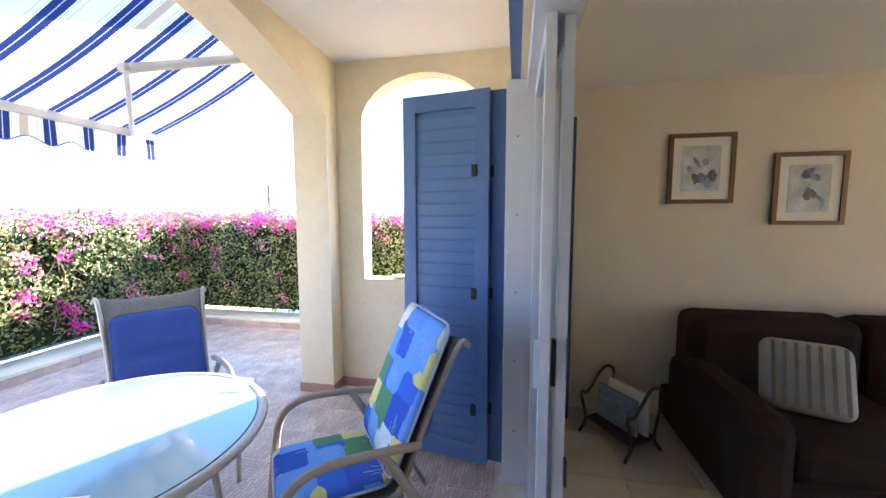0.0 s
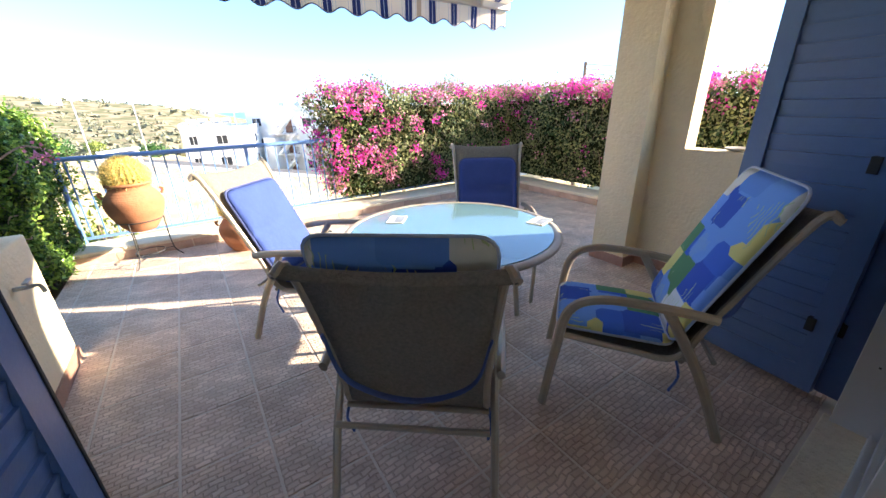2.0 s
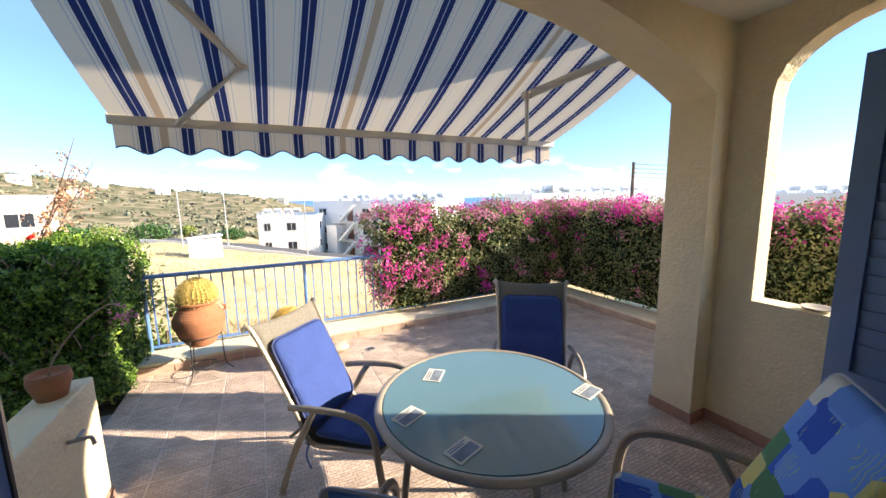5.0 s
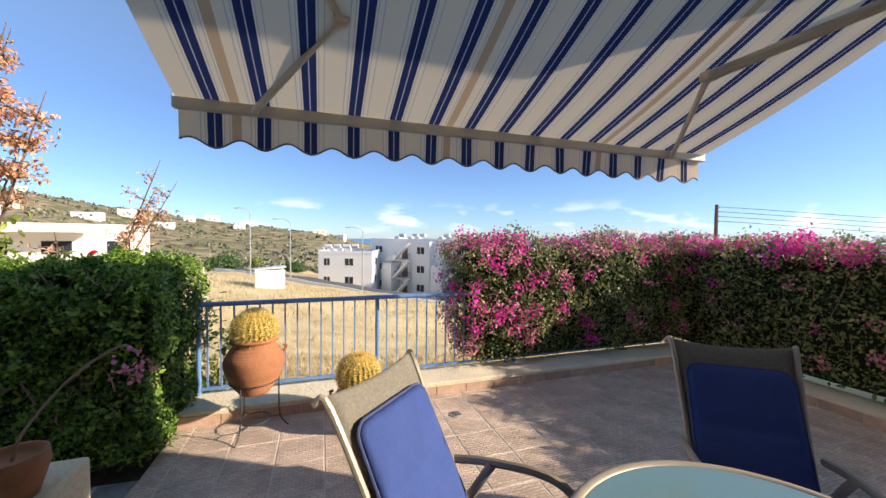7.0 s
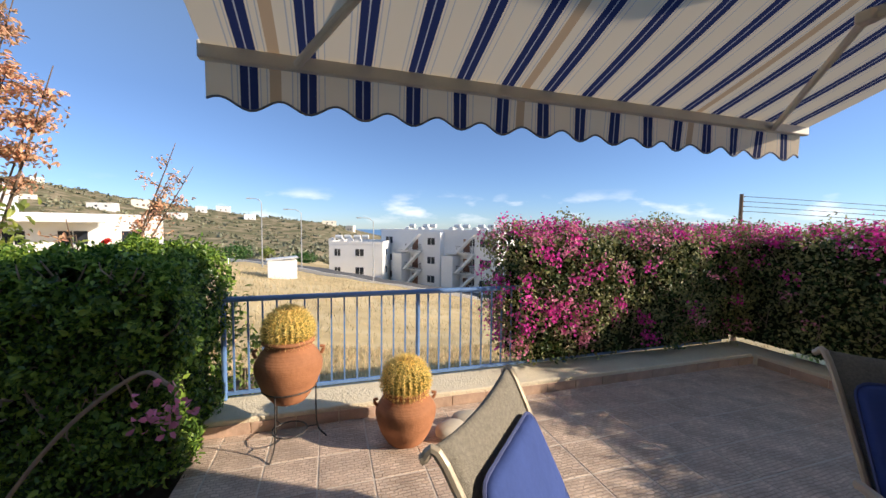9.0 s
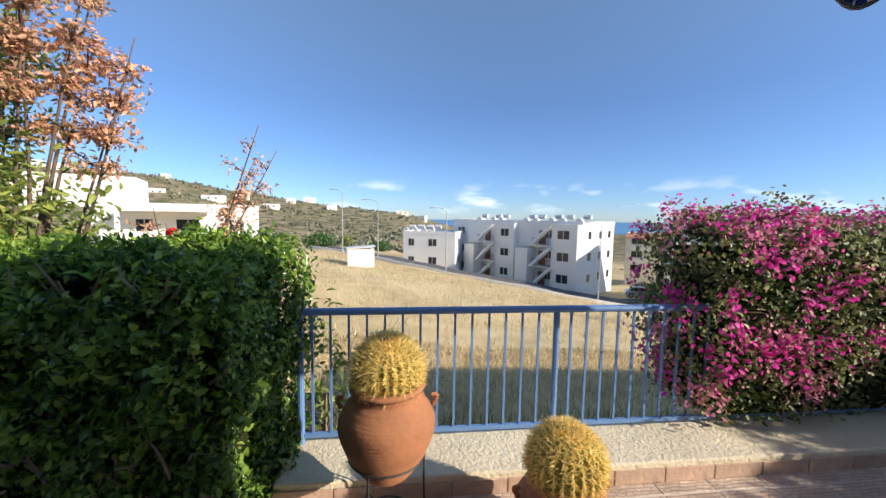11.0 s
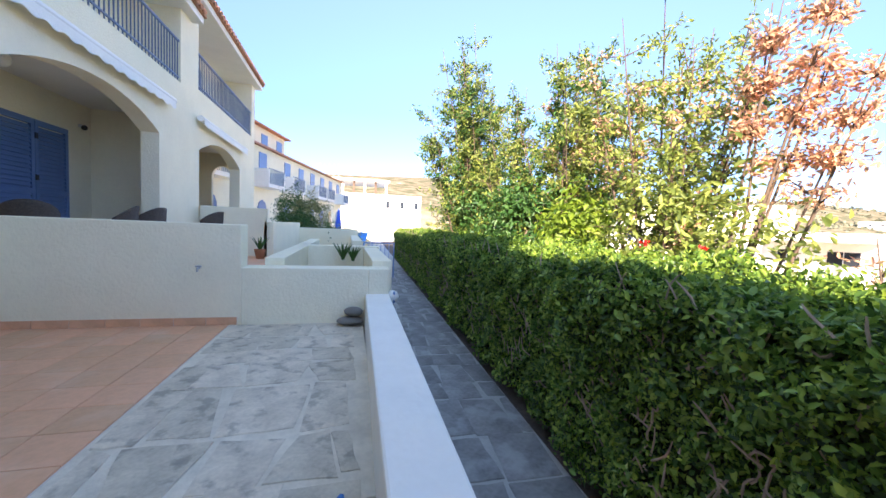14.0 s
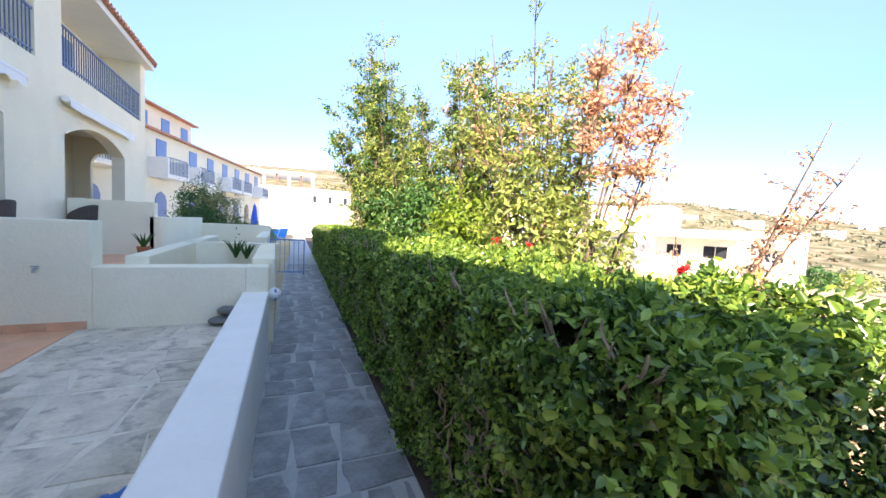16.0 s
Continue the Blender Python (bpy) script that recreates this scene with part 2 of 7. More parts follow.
def tile_mat():
    """Rustic floor tile moulded with small uneven stones, pinkish brown."""
    m = bpy.data.materials.new("rustic_tile")
    m.use_nodes = True
    n, l = m.node_tree.nodes, m.node_tree.links
    b = n["Principled BSDF"]
    b.inputs["Roughness"].default_value = 0.55
    co, oi = n.new("ShaderNodeTexCoord"), n.new("ShaderNodeObjectInfo")
    ns = n.new("ShaderNodeTexNoise")
    ns.inputs["Scale"].default_value, ns.inputs["Detail"].default_value = 9, 3
    off = n.new("ShaderNodeVectorMath")
    off.operation = "ADD"
    l.new(co.outputs["Object"], off.inputs[0])
    rnd = n.new("ShaderNodeVectorMath")
    rnd.operation = "SCALE"
    rnd.inputs[0].default_value = (1.7, 0.9, 0)
    l.new(oi.outputs["Random"], rnd.inputs["Scale"])
    l.new(rnd.outputs[0], off.inputs[1])
    l.new(off.outputs[0], ns.inputs["Vector"])
    mxv = n.new("ShaderNodeMix")
    mxv.data_type = "VECTOR"
    mxv.inputs[0].default_value = 0.04
    l.new(off.outputs[0], mxv.inputs[4])
    l.new(ns.outputs["Color"], mxv.inputs[5])
    br = n.new("ShaderNodeTexBrick")
    br.inputs["Scale"].default_value, br.inputs["Mortar Size"].default_value, br.inputs["Mortar Smooth"].default_value = 10.0, 0.045, 0.5
    # Mortar is darker than both stone tones: crevice shade put into the colour
    br.inputs["Color1"].default_value, br.inputs["Color2"].default_value, br.inputs["Mortar"].default_value = (0.56, 0.42, 0.33, 1), (0.72, 0.57, 0.465, 1), (0.51, 0.385, 0.305, 1)
    l.new(mxv.outputs[1], br.inputs["Vector"])
    big = n.new("ShaderNodeTexNoise")
    big.inputs["Scale"].default_value, big.inputs["Detail"].default_value = 3.5, 7
    l.new(off.outputs[0], big.inputs["Vector"])
    mr = n.new("ShaderNodeMapRange")
    mr.inputs[1].default_value, mr.inputs[2].default_value, mr.inputs[3].default_value, mr.inputs[4].default_value = 0.3, 0.7, 0.72, 1.22
    l.new(big.outputs["Fac"], mr.inputs[0])
    hsv = n.new("ShaderNodeHueSaturation")
    l.new(mr.outputs[0], hsv.inputs["Value"])
    l.new(br.outputs["Color"], hsv.inputs["Color"])
    l.new(hsv.outputs[0], b.inputs["Base Color"])
    bp = n.new("ShaderNodeBump")
    bp.inputs["Strength"].default_value, bp.inputs["Distance"].default_value = 1.0, 0.009
    bp.invert = True
    l.new(br.outputs["Fac"], bp.inputs["Height"])
    bp2 = n.new("ShaderNodeBump")
    bp2.inputs["Strength"].default_value, bp2.inputs["Distance"].default_value = 0.6, 0.006
    l.new(big.outputs["Fac"], bp2.inputs["Height"])
    l.new(bp.outputs[0], bp2.inputs["Normal"])
    l.new(bp2.outputs[0], b.inputs["Normal"])
    return m


TILE = tile_mat()


def glass_mat(name, color, rough):
    m = bpy.data.materials.new(name)
    m.use_nodes = True
    b = m.node_tree.nodes["Principled BSDF"]
    b.inputs["Base Color"].default_value = (*color, 1)
    b.inputs["Roughness"].default_value = rough
    b.inputs["Transmission Weight"].default_value = 0.5
    b.inputs["Coat Weight"].default_value = 0.6
    b.inputs["Coat Roughness"].default_value = 0.06
    return m


TABLEGLASS = glass_mat("frosted_table_glass", (0.24, 0.43, 0.47), 0.16)
PANE = glass_mat("door_glass", (0.9, 0.95, 0.95), 0.02)
PANE.node_tree.nodes["Principled BSDF"].inputs["Transmission Weight"].default_value = 1.0


def stripe_mat():
    """Awning canvas: cream ground, navy double stripes and pale tan lines running down the slope."""
    m = bpy.data.materials.new("striped_awning_canvas")
    m.use_nodes = True
    n, l = m.node_tree.nodes, m.node_tree.links
    b = n["Principled BSDF"]
    b.inputs["Roughness"].default_value, b.inputs["Specular IOR Level"].default_value = 0.9, 0.15
    co, sp = n.new("ShaderNodeTexCoord"), n.new("ShaderNodeSeparateXYZ")
    l.new(co.outputs["Object"], sp.inputs[0])
    cream, navy, tan, pale = (0.68, 0.58, 0.44, 1), (0.022, 0.032, 0.10, 1), (0.46, 0.32, 0.20, 1), (0.40, 0.40, 0.42, 1)

    def repeat(period, shift, stops):
        fr = n.new("ShaderNodeMath")
        fr.operation = "MULTIPLY_ADD"
        fr.inputs[1].default_value, fr.inputs[2].default_value = 1 / period, shift
        l.new(sp.outputs["X"], fr.inputs[0])
        f2 = n.new("ShaderNodeMath")
        f2.operation = "FRACT"
        l.new(fr.outputs[0], f2.inputs[0])
        ramp = n.new("ShaderNodeValToRGB")
        ramp.color_ramp.interpolation = "CONSTANT"
        els = ramp.color_ramp.elements
        els[0].position, els[0].color = 0.0, stops[0][1]
        els.remove(els[1])
        for q, c in stops[1:]:
            els.new(q).color = c
        l.new(f2.outputs[0], ramp.inputs[0])
        return ramp
    r1 = repeat(0.273, 0.5, [(0, cream), (0.20, pale), (0.225, cream), (0.29, pale), (0.31, cream), (0.34, navy), (0.475, pale), (0.50, navy), (0.635, cream), (0.665, pale), (0.685, cream), (0.77, pale), (0.79, cream)])
    r2 = repeat(1.365, 0.815, [(0, (0, 0, 0, 1)), (0.48, (1, 1, 1, 1)), (0.518, (0, 0, 0, 1))])
    r = n.new("ShaderNodeMix")
    r.data_type = "RGBA"
    r.inputs[7].default_value = tan
    l.new(r2.outputs[0], r.inputs[0])
    l.new(r1.outputs[0], r.inputs[6])
    l.new(r.outputs[2], b.inputs["Base Color"])
    t = n.new("ShaderNodeBsdfTranslucent")
    l.new(r.outputs[2], t.inputs["Color"])
    mx = n.new("ShaderNodeMixShader")
    mx.inputs[0].default_value = 0.52
    l.new(b.outputs[0], mx.inputs[1])
    l.new(t.outputs[0], mx.inputs[2])
    l.new(mx.outputs[0], n["Material Output"].inputs[0])
    return m


CANVAS = stripe_mat()


def patch_mat():
    """Cushion cotton printed with a patchwork of blue, yellow, green and white blocks and pale leaf sprays."""
    m = bpy.data.materials.new("patchwork_cotton")
    m.use_nodes = True
    n, l = m.node_tree.nodes, m.node_tree.links
    b = n["Principled BSDF"]
    b.inputs["Roughness"].default_value, b.inputs["Specular IOR Level"].default_value = 0.9, 0.2
    co = n.new("ShaderNodeTexCoord")
    mpn = n.new("ShaderNodeMapping")
    mpn.inputs["Scale"].default_value = (6.2, 6.2, 6.2)
    l.new(co.outputs["UV"], mpn.inputs[0])
    v = n.new("ShaderNodeTexVoronoi")
    v.distance, v.inputs["Randomness"].default_value = "CHEBYCHEV", 0.55
    v.inputs["Scale"].default_value = 1.0
    l.new(mpn.outputs[0], v.inputs["Vector"])
    sp = n.new("ShaderNodeSeparateColor")
    l.new(v.outputs["Color"], sp.inputs[0])
    r = n.new("ShaderNodeValToRGB")
    r.color_ramp.interpolation = "CONSTANT"
    cols = [(0.05, 0.14, 0.56), (0.15, 0.33, 0.74), (0.04, 0.10, 0.46), (0.68, 0.60, 0.18), (0.12, 0.28, 0.68), (0.10, 0.24, 0.12), (0.66, 0.60, 0.22), (0.62, 0.68, 0.72), (0.04, 0.11, 0.5), (0.16, 0.33, 0.74), (0.64, 0.66, 0.60)]
    els = r.color_ramp.elements
    els[0].color = (*cols[0], 1)
    els.remove(els[1])
    for i, c in enumerate(cols[1:], 1):
        e = els.new(i / len(cols))
        e.color = (*c, 1)
    l.new(sp.outputs[0], r.inputs[0])
    w = n.new("ShaderNodeTexWave")
    w.inputs["Scale"].default_value, w.inputs["Distortion"].default_value, w.inputs["Detail"].default_value = 2.2, 14, 2
    w.inputs["Detail Scale"].default_value = 0.6
    l.new(mpn.outputs[0], w.inputs["Vector"])
    g = n.new("ShaderNodeValToRGB")
    g.color_ramp.elements[0].position, g.color_ramp.elements[1].position = 0.93, 0.97
    l.new(w.outputs["Fac"], g.inputs[0])
    mx = n.new("ShaderNodeMix")
    mx.data_type = "RGBA"
    mx.inputs[7].default_value = (0.42, 0.55, 0.30, 1)
    ms = n.new("ShaderNodeTexNoise")
    ms.inputs["Scale"].default_value = 0.9
    l.new(mpn.outputs[0], ms.inputs["Vector"])
    mg = n.new("ShaderNodeMath")
    mg.operation = "GREATER_THAN"
    mg.inputs[1].default_value = 0.58
    l.new(ms.outputs["Fac"], mg.inputs[0])
    mm = n.new("ShaderNodeMath")
    mm.operation = "MULTIPLY"
    l.new(g.outputs[0], mm.inputs[0])
    l.new(mg.outputs[0], mm.inputs[1])
    l.new(mm.outputs[0], mx.inputs[0])
    l.new(r.outputs[0], mx.inputs[6])
    l.new(mx.outputs[2], b.inputs["Base Color"])
    return m


PATCH = patch_mat()


def ground_mat():
    m = bpy.data.materials.new("dry_field")
    m.use_nodes = True
    n, l = m.node_tree.nodes, m.node_tree.links
    b = n["Principled BSDF"]
    b.inputs["Roughness"].default_value = 1.0
    b.inputs["Specular IOR Level"].default_value = 0.0
    co = n.new("ShaderNodeTexCoord")
    n1, n2, n3 = (n.new("ShaderNodeTexNoise") for _ in range(3))
    for k, s, d in ((n1, 0.06, 8), (n2, 0.9, 6), (n3, 0.11, 10)):
        k.inputs["Scale"].default_value, k.inputs["Detail"].default_value = s, d
        l.new(co.outputs["Object"], k.inputs["Vector"])
    r1 = n.new("ShaderNodeValToRGB")
    for p, c in ((0.30, (0.34, 0.26, 0.15)), (0.47, (0.54, 0.42, 0.24)), (0.60, (0.62, 0.51, 0.32)), (0.72, (0.42, 0.34, 0.20))):
        e = r1.color_ramp.elements[0] if p == 0.30 else r1.color_ramp.elements.new(p)
        e.position, e.color = p, (*c, 1)
    mixf = n.new("ShaderNodeMath")
    mixf.operation = "MULTIPLY_ADD"
    mixf.inputs[1].default_value = 0.4
    l.new(n2.outputs["Fac"], mixf.inputs[0])
    sub = n.new("ShaderNodeMath")
    sub.operation = "MULTIPLY"
    sub.inputs[1].default_value = 0.62
    l.new(n1.outputs["Fac"], sub.inputs[0])
    l.new(sub.outputs[0], mixf.inputs[2])
    l.new(mixf.outputs[0], r1.inputs[0])
    # scrub on the far slopes
    r2 = n.new("ShaderNodeValToRGB")
    for p, c in ((0.38, (0.11, 0.12, 0.07)), (0.48, (0.17, 0.16, 0.10)), (0.54, (0.26, 0.215, 0.145)), (0.7, (0.34, 0.28, 0.195))):
        e = r2.color_ramp.elements[0] if p == 0.38 else r2.color_ramp.elements.new(p)
        e.position, e.color = p, (*c, 1)
    l.new(n3.outputs["Fac"], r2.inputs[0])
    at = n.new("ShaderNodeAttribute")
    at.attribute_name = "scrub"
    mx = n.new("ShaderNodeMix")
    mx.data_type = "RGBA"
    l.new(at.outputs["Fac"], mx.inputs[0])
    l.new(r1.outputs[0], mx.inputs[6])
    l.new(r2.outputs[0], mx.inputs[7])
    l.new(mx.outputs[2], b.inputs["Base Color"])
    bp = n.new("ShaderNodeBump")
    bp.inputs["Strength"].default_value, bp.inputs["Distance"].default_value = 0.8, 0.12
    l.new(n2.outputs["Fac"], bp.inputs["Height"])
    l.new(bp.outputs[0], b.inputs["Normal"])
    return m


FIELD = ground_mat()


# ---- mesh helpers ----
def obj(name, bm, material, parent=None, label="", smooth=False):
    me = bpy.data.meshes.new(name)
    bmesh.ops.recalc_face_normals(bm, faces=bm.faces)
    bm.to_mesh(me)
    bm.free()
    me.materials.append(material)
    if smooth:
        for p in me.polygons:
            p.use_smooth = True
    ob = new(name, me)
    ob.parent = parent
    if label:
        ob["label"] = label
    return ob


part = obj


def empty(name, x=0, y=0, z=0, rz=0):
    e = new(name)
    e.empty_display_size = 0.1
    e.matrix_basis = pose(x, y, z, 0, 0, rz)
    return e


def data_obj(name, verts, faces, material, parent=None):
    me = bpy.data.meshes.new(name)
    me.from_pydata(verts, [], faces)
    me.materials.append(material)
    ob = new(name, me)
    ob.parent = parent
    return ob


def box(bm, x0, x1, y0, y1, z0, z1, bevel=0.0, m=None):
    vs = bmesh.ops.create_cube(bm, size=1)["verts"]
    for v in vs:
        v.co = Vector((x0 + (v.co.x + 0.5) * (x1 - x0), y0 + (v.co.y + 0.5) * (y1 - y0), z0 + (v.co.z + 0.5) * (z1 - z0)))
    if bevel:
        es = list({e for v in vs for e in v.link_edges})
        r = bmesh.ops.bevel(bm, geom=es, offset=bevel, segments=2, affect="EDGES", profile=0.5)
        vs = list({v for f in r["faces"] for v in f.verts} | {v for v in vs if v.is_valid})
    if m is not None:
        bmesh.ops.transform(bm, matrix=m, verts=vs)
    return vs


def boxes(*specs, bevel=0.0):
    bm = bmesh.new()
    for s in specs:
        box(bm, *s, bevel=bevel)
    return bm


def tube(bm, pts, r, sides=8, closed=False, flat=1.0, taper=None):
    """A tube along points; taper gives the radius at each point."""
    pts = [Vector(p) for p in pts]
    n = len(pts)
    rings = []
    up = Vector((0, 0, 1))
    for i, p in enumerate(pts):
        a = pts[(i - 1) % n] if closed or i else p
        b = pts[(i + 1) % n] if closed or i < n - 1 else p
        d = (b - a).normalized()
        s = d.cross(up)
        if s.length < 0.05:
            s = d.cross(Vector((1, 0, 0)))
        s.normalize()
        t = s.cross(d).normalized()
        rad = taper[i] if taper else r
        rings.append([bm.verts.new(p + rad * (math.cos(2 * math.pi * k / sides) * s + flat * math.sin(2 * math.pi * k / sides) * t)) for k in range(sides)])
    for i in range(n if closed else n - 1):
        a, b = rings[i], rings[(i + 1) % n]
        for k in range(sides):
            bm.faces.new((a[k], a[(k + 1) % sides], b[(k + 1) % sides], b[k]))
    if not closed:
        bm.faces.new(rings[0][::-1])
        bm.faces.new(rings[-1])
    return bm


def bend(pts, steps=5):
    """Rounds a polyline's corners with Catmull-Rom."""
    P = [Vector(p) for p in pts]
    P = [P[0] * 2 - P[1]] + P + [P[-1] * 2 - P[-2]]
    out = []
    for i in range(1, len(P) - 2):
        for k in range(steps):
            t = k / steps
            a, b, c, d = P[i - 1], P[i], P[i + 1], P[i + 2]
            out.append(0.5 * ((2 * b) + (c - a) * t + (2 * a - 5 * b + 4 * c - d) * t * t + (3 * b - a - 3 * c + d) * t ** 3))
    out.append(P[-2])
    return out


def lathe(bm, profile, sides=32, cx=0, cy=0):
    rings = [[bm.verts.new((cx + r * math.cos(2 * math.pi * k / sides), cy + r * math.sin(2 * math.pi * k / sides), z)) for k in range(sides)] for r, z in profile]
    for a, b in zip(rings, rings[1:]):
        for k in range(sides):
            bm.faces.new((a[k], a[(k + 1) % sides], b[(k + 1) % sides], b[k]))
    bm.faces.new(rings[0][::-1])
    bm.faces.new(rings[-1])
    return bm


def prism(bm, outline, depth, axis="y", at=0.0):
    """Pushes a closed outline of (u, z) out along an axis from at to at + depth."""
    put = (lambda u, z, d: (u, d, z)) if axis == "y" else (lambda u, z, d: (d, u, z))
    a = [bm.verts.new(put(u, z, at)) for u, z in outline]
    b = [bm.verts.new(put(u, z, at + depth)) for u, z in outline]
    bm.faces.new(a)
    bm.faces.new(b[::-1])
    n = len(a)
    for i in range(n):
        bm.faces.new((a[i], a[(i + 1) % n], b[(i + 1) % n], b[i]))
    return bm


def arch_outline(x0, x1, z0, z1, a0, a1, spring, rise, flat=False, steps=14):
    """The outline of a wall with an arched opening that reaches the floor; flat: a segment of a large circle."""
    pts = [(x0, z0), (x0, z1), (x1, z1), (x1, z0), (a1, z0), (a1, spring)]
    c, h = (a0 + a1) / 2, (a1 - a0) / 2
    big = (h * h + rise * rise) / (2 * rise)
    for i in range(1, steps):
        t = math.pi * i / steps
        if flat:
            u = 1 - 2 * i / steps
            pts.append((c + h * u, spring + rise - big + math.sqrt(big * big - (h * u) ** 2)))
        else:
            pts.append((c + h * math.cos(t), spring + rise * math.sin(t)))
    return pts + [(a0, spring), (a0, z0)]


rng = np.random.default_rng(5)


def leaf_mesh(name, pos, nrm, size, material, parent=None, width=0.55, jitter=0.8, droop=0.0):
    """Folded leaf blades at the given places: pos and nrm (n x 3), size (n)."""
    n = len(pos)
    nrm = nrm + rng.normal(0, jitter, (n, 3))
    nrm /= np.linalg.norm(nrm, axis=1, keepdims=True) + 1e-9
    ax = rng.normal(0, 1, (n, 3)) + np.array([0, 0, 0.5 - droop])
    ax -= nrm * (ax * nrm).sum(1, keepdims=True)
    ax /= np.linalg.norm(ax, axis=1, keepdims=True) + 1e-9
    sd = np.cross(nrm, ax)
    s = size[:, None]
    w, fold = width * s * 0.5, 0.16 * s
    v = np.stack([pos, pos + ax * 0.33 * s + sd * w + nrm * fold, pos + ax * 0.70 * s + sd * w * 0.72 + nrm * fold * 0.8, pos + ax * s,
                  pos + ax * 0.70 * s - sd * w * 0.72 + nrm * fold * 0.8, pos + ax * 0.33 * s - sd * w + nrm * fold], 1).reshape(-1, 3)
    k = np.arange(n)[:, None] * 6
    f = np.concatenate([k + [0, 1, 2, 3], k + [0, 3, 4, 5]], 1).reshape(-1, 4)
    me = bpy.data.meshes.new(name)
    me.vertices.add(len(v))
    me.vertices.foreach_set("co", v.astype(np.float32).ravel())
    me.loops.add(len(f) * 4)
    me.loops.foreach_set("vertex_index", f.astype(np.int32).ravel())
    me.polygons.add(len(f))
    me.polygons.foreach_set("loop_start", (np.arange(len(f)) * 4).astype(np.int32))
    me.polygons.foreach_set("loop_total", np.full(len(f), 4, np.int32))
    me.update(calc_edges=True)
    me.materials.append(material)
    ob = new(name, me)
    ob.parent = parent
    return ob


def lump(p, f=1.7, a=0.08):
    """A smooth uneven offset for places (n x 3)."""
    return a * (np.sin(p[:, 0] * f * 2.1 + 1.3) + np.sin(p[:, 1] * f * 2.7 + 0.4) + np.sin(p[:, 2] * f * 3.1 + 2.2)
                + 0.8 * np.sin((p[:, 0] + p[:, 2]) * f * 5.3) + 0.6 * np.sin((p[:, 1] - p[:, 2] + p[:, 0]) * f * 9.1)) / 2


def box_shell(x0, x1, y0, y1, z0, z1, faces, per_m2):
    """Places and normals spread over some faces of a box, with a soft uneven surface."""
    P, N = [], []
    for f in faces:
        a = {"x": ((y1 - y0) * (z1 - z0)), "y": ((x1 - x0) * (z1 - z0)), "z": ((x1 - x0) * (y1 - y0))}[f[0]]
        n = int(a * per_m2)
        p = np.stack([rng.uniform(x0, x1, n), rng.uniform(y0, y1, n), rng.uniform(z0, z1, n)], 1)
        i = "xyz".index(f[0])
        nn = np.zeros((n, 3))
        nn[:, i] = 1 if f[1] == "+" else -1
        p[:, i] = ((x1, y1, z1) if f[1] == "+" else (x0, y0, z0))[i]
        p += nn * (lump(p)[:, None] + rng.normal(0, 0.022, (n, 1)) - 0.02)
        P.append(p)
        N.append(nn)
    return np.concatenate(P), np.concatenate(N)


def struct(ob, label, cat):
    return tagged(ob, label, cat, kind="structure")


# ---- setting: own house ----
FY, WY = 0.36, 0.14          # outer and inner face of the facade
PX0, PX1 = -0.98, 3.05       # inner faces of the veranda's side walls
AY0, AY1 = 1.98, 2.30        # the arched front
CEILZ = 2.98
DX0, DX1, DZ = -0.80, 2.06, 2.36   # patio door opening

floor = struct(obj("floor", boxes((-1.33, 4.55, 0.36, 5.08, -0.35, -0.0035)), GROUT), "terrace floor of pinkish brown rustic tiles with pale joints", "floor")
f2 = obj("wall_facade", boxes((-1.4, DX0, WY, FY, -0.3, 6.0), (DX1, 3.22, WY, FY, -0.3, 6.0), (DX0, DX1, WY, FY, DZ, 6.0)), PLASTER)
struct(f2, "cream plastered house wall behind the terrace", "wall")
bm = prism(bmesh.new(), arch_outline(PX0 - 0.2, PX1 + 0.17, 0.0, 3.75, -0.95, 2.86, 2.49, 0.42, flat=True, steps=24), AY1 - AY0, "y", AY0)
struct(obj("wall_arch_front", bm, PLASTER), "cream plastered flattened arch on square pillars before the veranda", "wall")
# side wall with its arched window opening
AW0, AW1, SILL, SPR = 0.62, 1.74, 1.04, 2.44
bm = bmesh.new()
prism(bm, arch_outline(FY, AY0, SILL, CEILZ + 0.1, AW0, AW1, SPR, 0.40), 0.17, "x", PX1)
box(bm, PX1, PX1 + 0.17, FY, AY0, 0, SILL)
struct(obj("wall_side_arch", bm, PLASTER), "rough cream plaster side wall with an arched window opening", "wall")
struct(obj("wall_veranda_left", boxes((PX0 - 0.2, PX0, FY, AY0, 0, CEILZ + 0.1)), PLASTER), "cream plastered side wall of the veranda", "wall")
struct(obj("ceiling", boxes((PX0 - 0.19, PX1 + 0.16, FY, AY0, CEILZ, CEILZ + 0.14)), CEIL), "white painted veranda ceiling", "ceiling")
struct(obj("roof_slab", boxes((-1.7, 3.30, -7.2, FY + 0.4, 6.0, 6.2)), PLASTER_N), "flat concrete roof edge of the house", "roof")
# rear wall with an added, unseen opening, and the room behind the door
struct(obj("wall_house_rear", boxes((-1.6, -0.6, -7.2, -7.0, -0.3, 6.0), (2.0, 3.22, -7.2, -7.0, -0.3, 6.0), (-0.6, 2.0, -7.2, -7.0, -0.3, 0.5), (-0.6, 2.0, -7.2, -7.0, 2.3, 6.0)), PLASTER), "plain cream rear wall", "wall")
struct(obj("wall_east", boxes((PX1, 3.22, -7.0, WY, -0.3, 6.0)), ROOMWALL), "pale beige living room wall", "wall")
struct(obj("wall_room_left", boxes((-1.6, -1.4, -7.0, WY, -0.3, 6.0)), ROOMWALL), "pale beige living room wall", "wall")
struct(obj("ceiling_room", boxes((-1.4, PX1, -7.0, WY, 2.62, 2.76)), CEIL), "white living room ceiling", "ceiling")
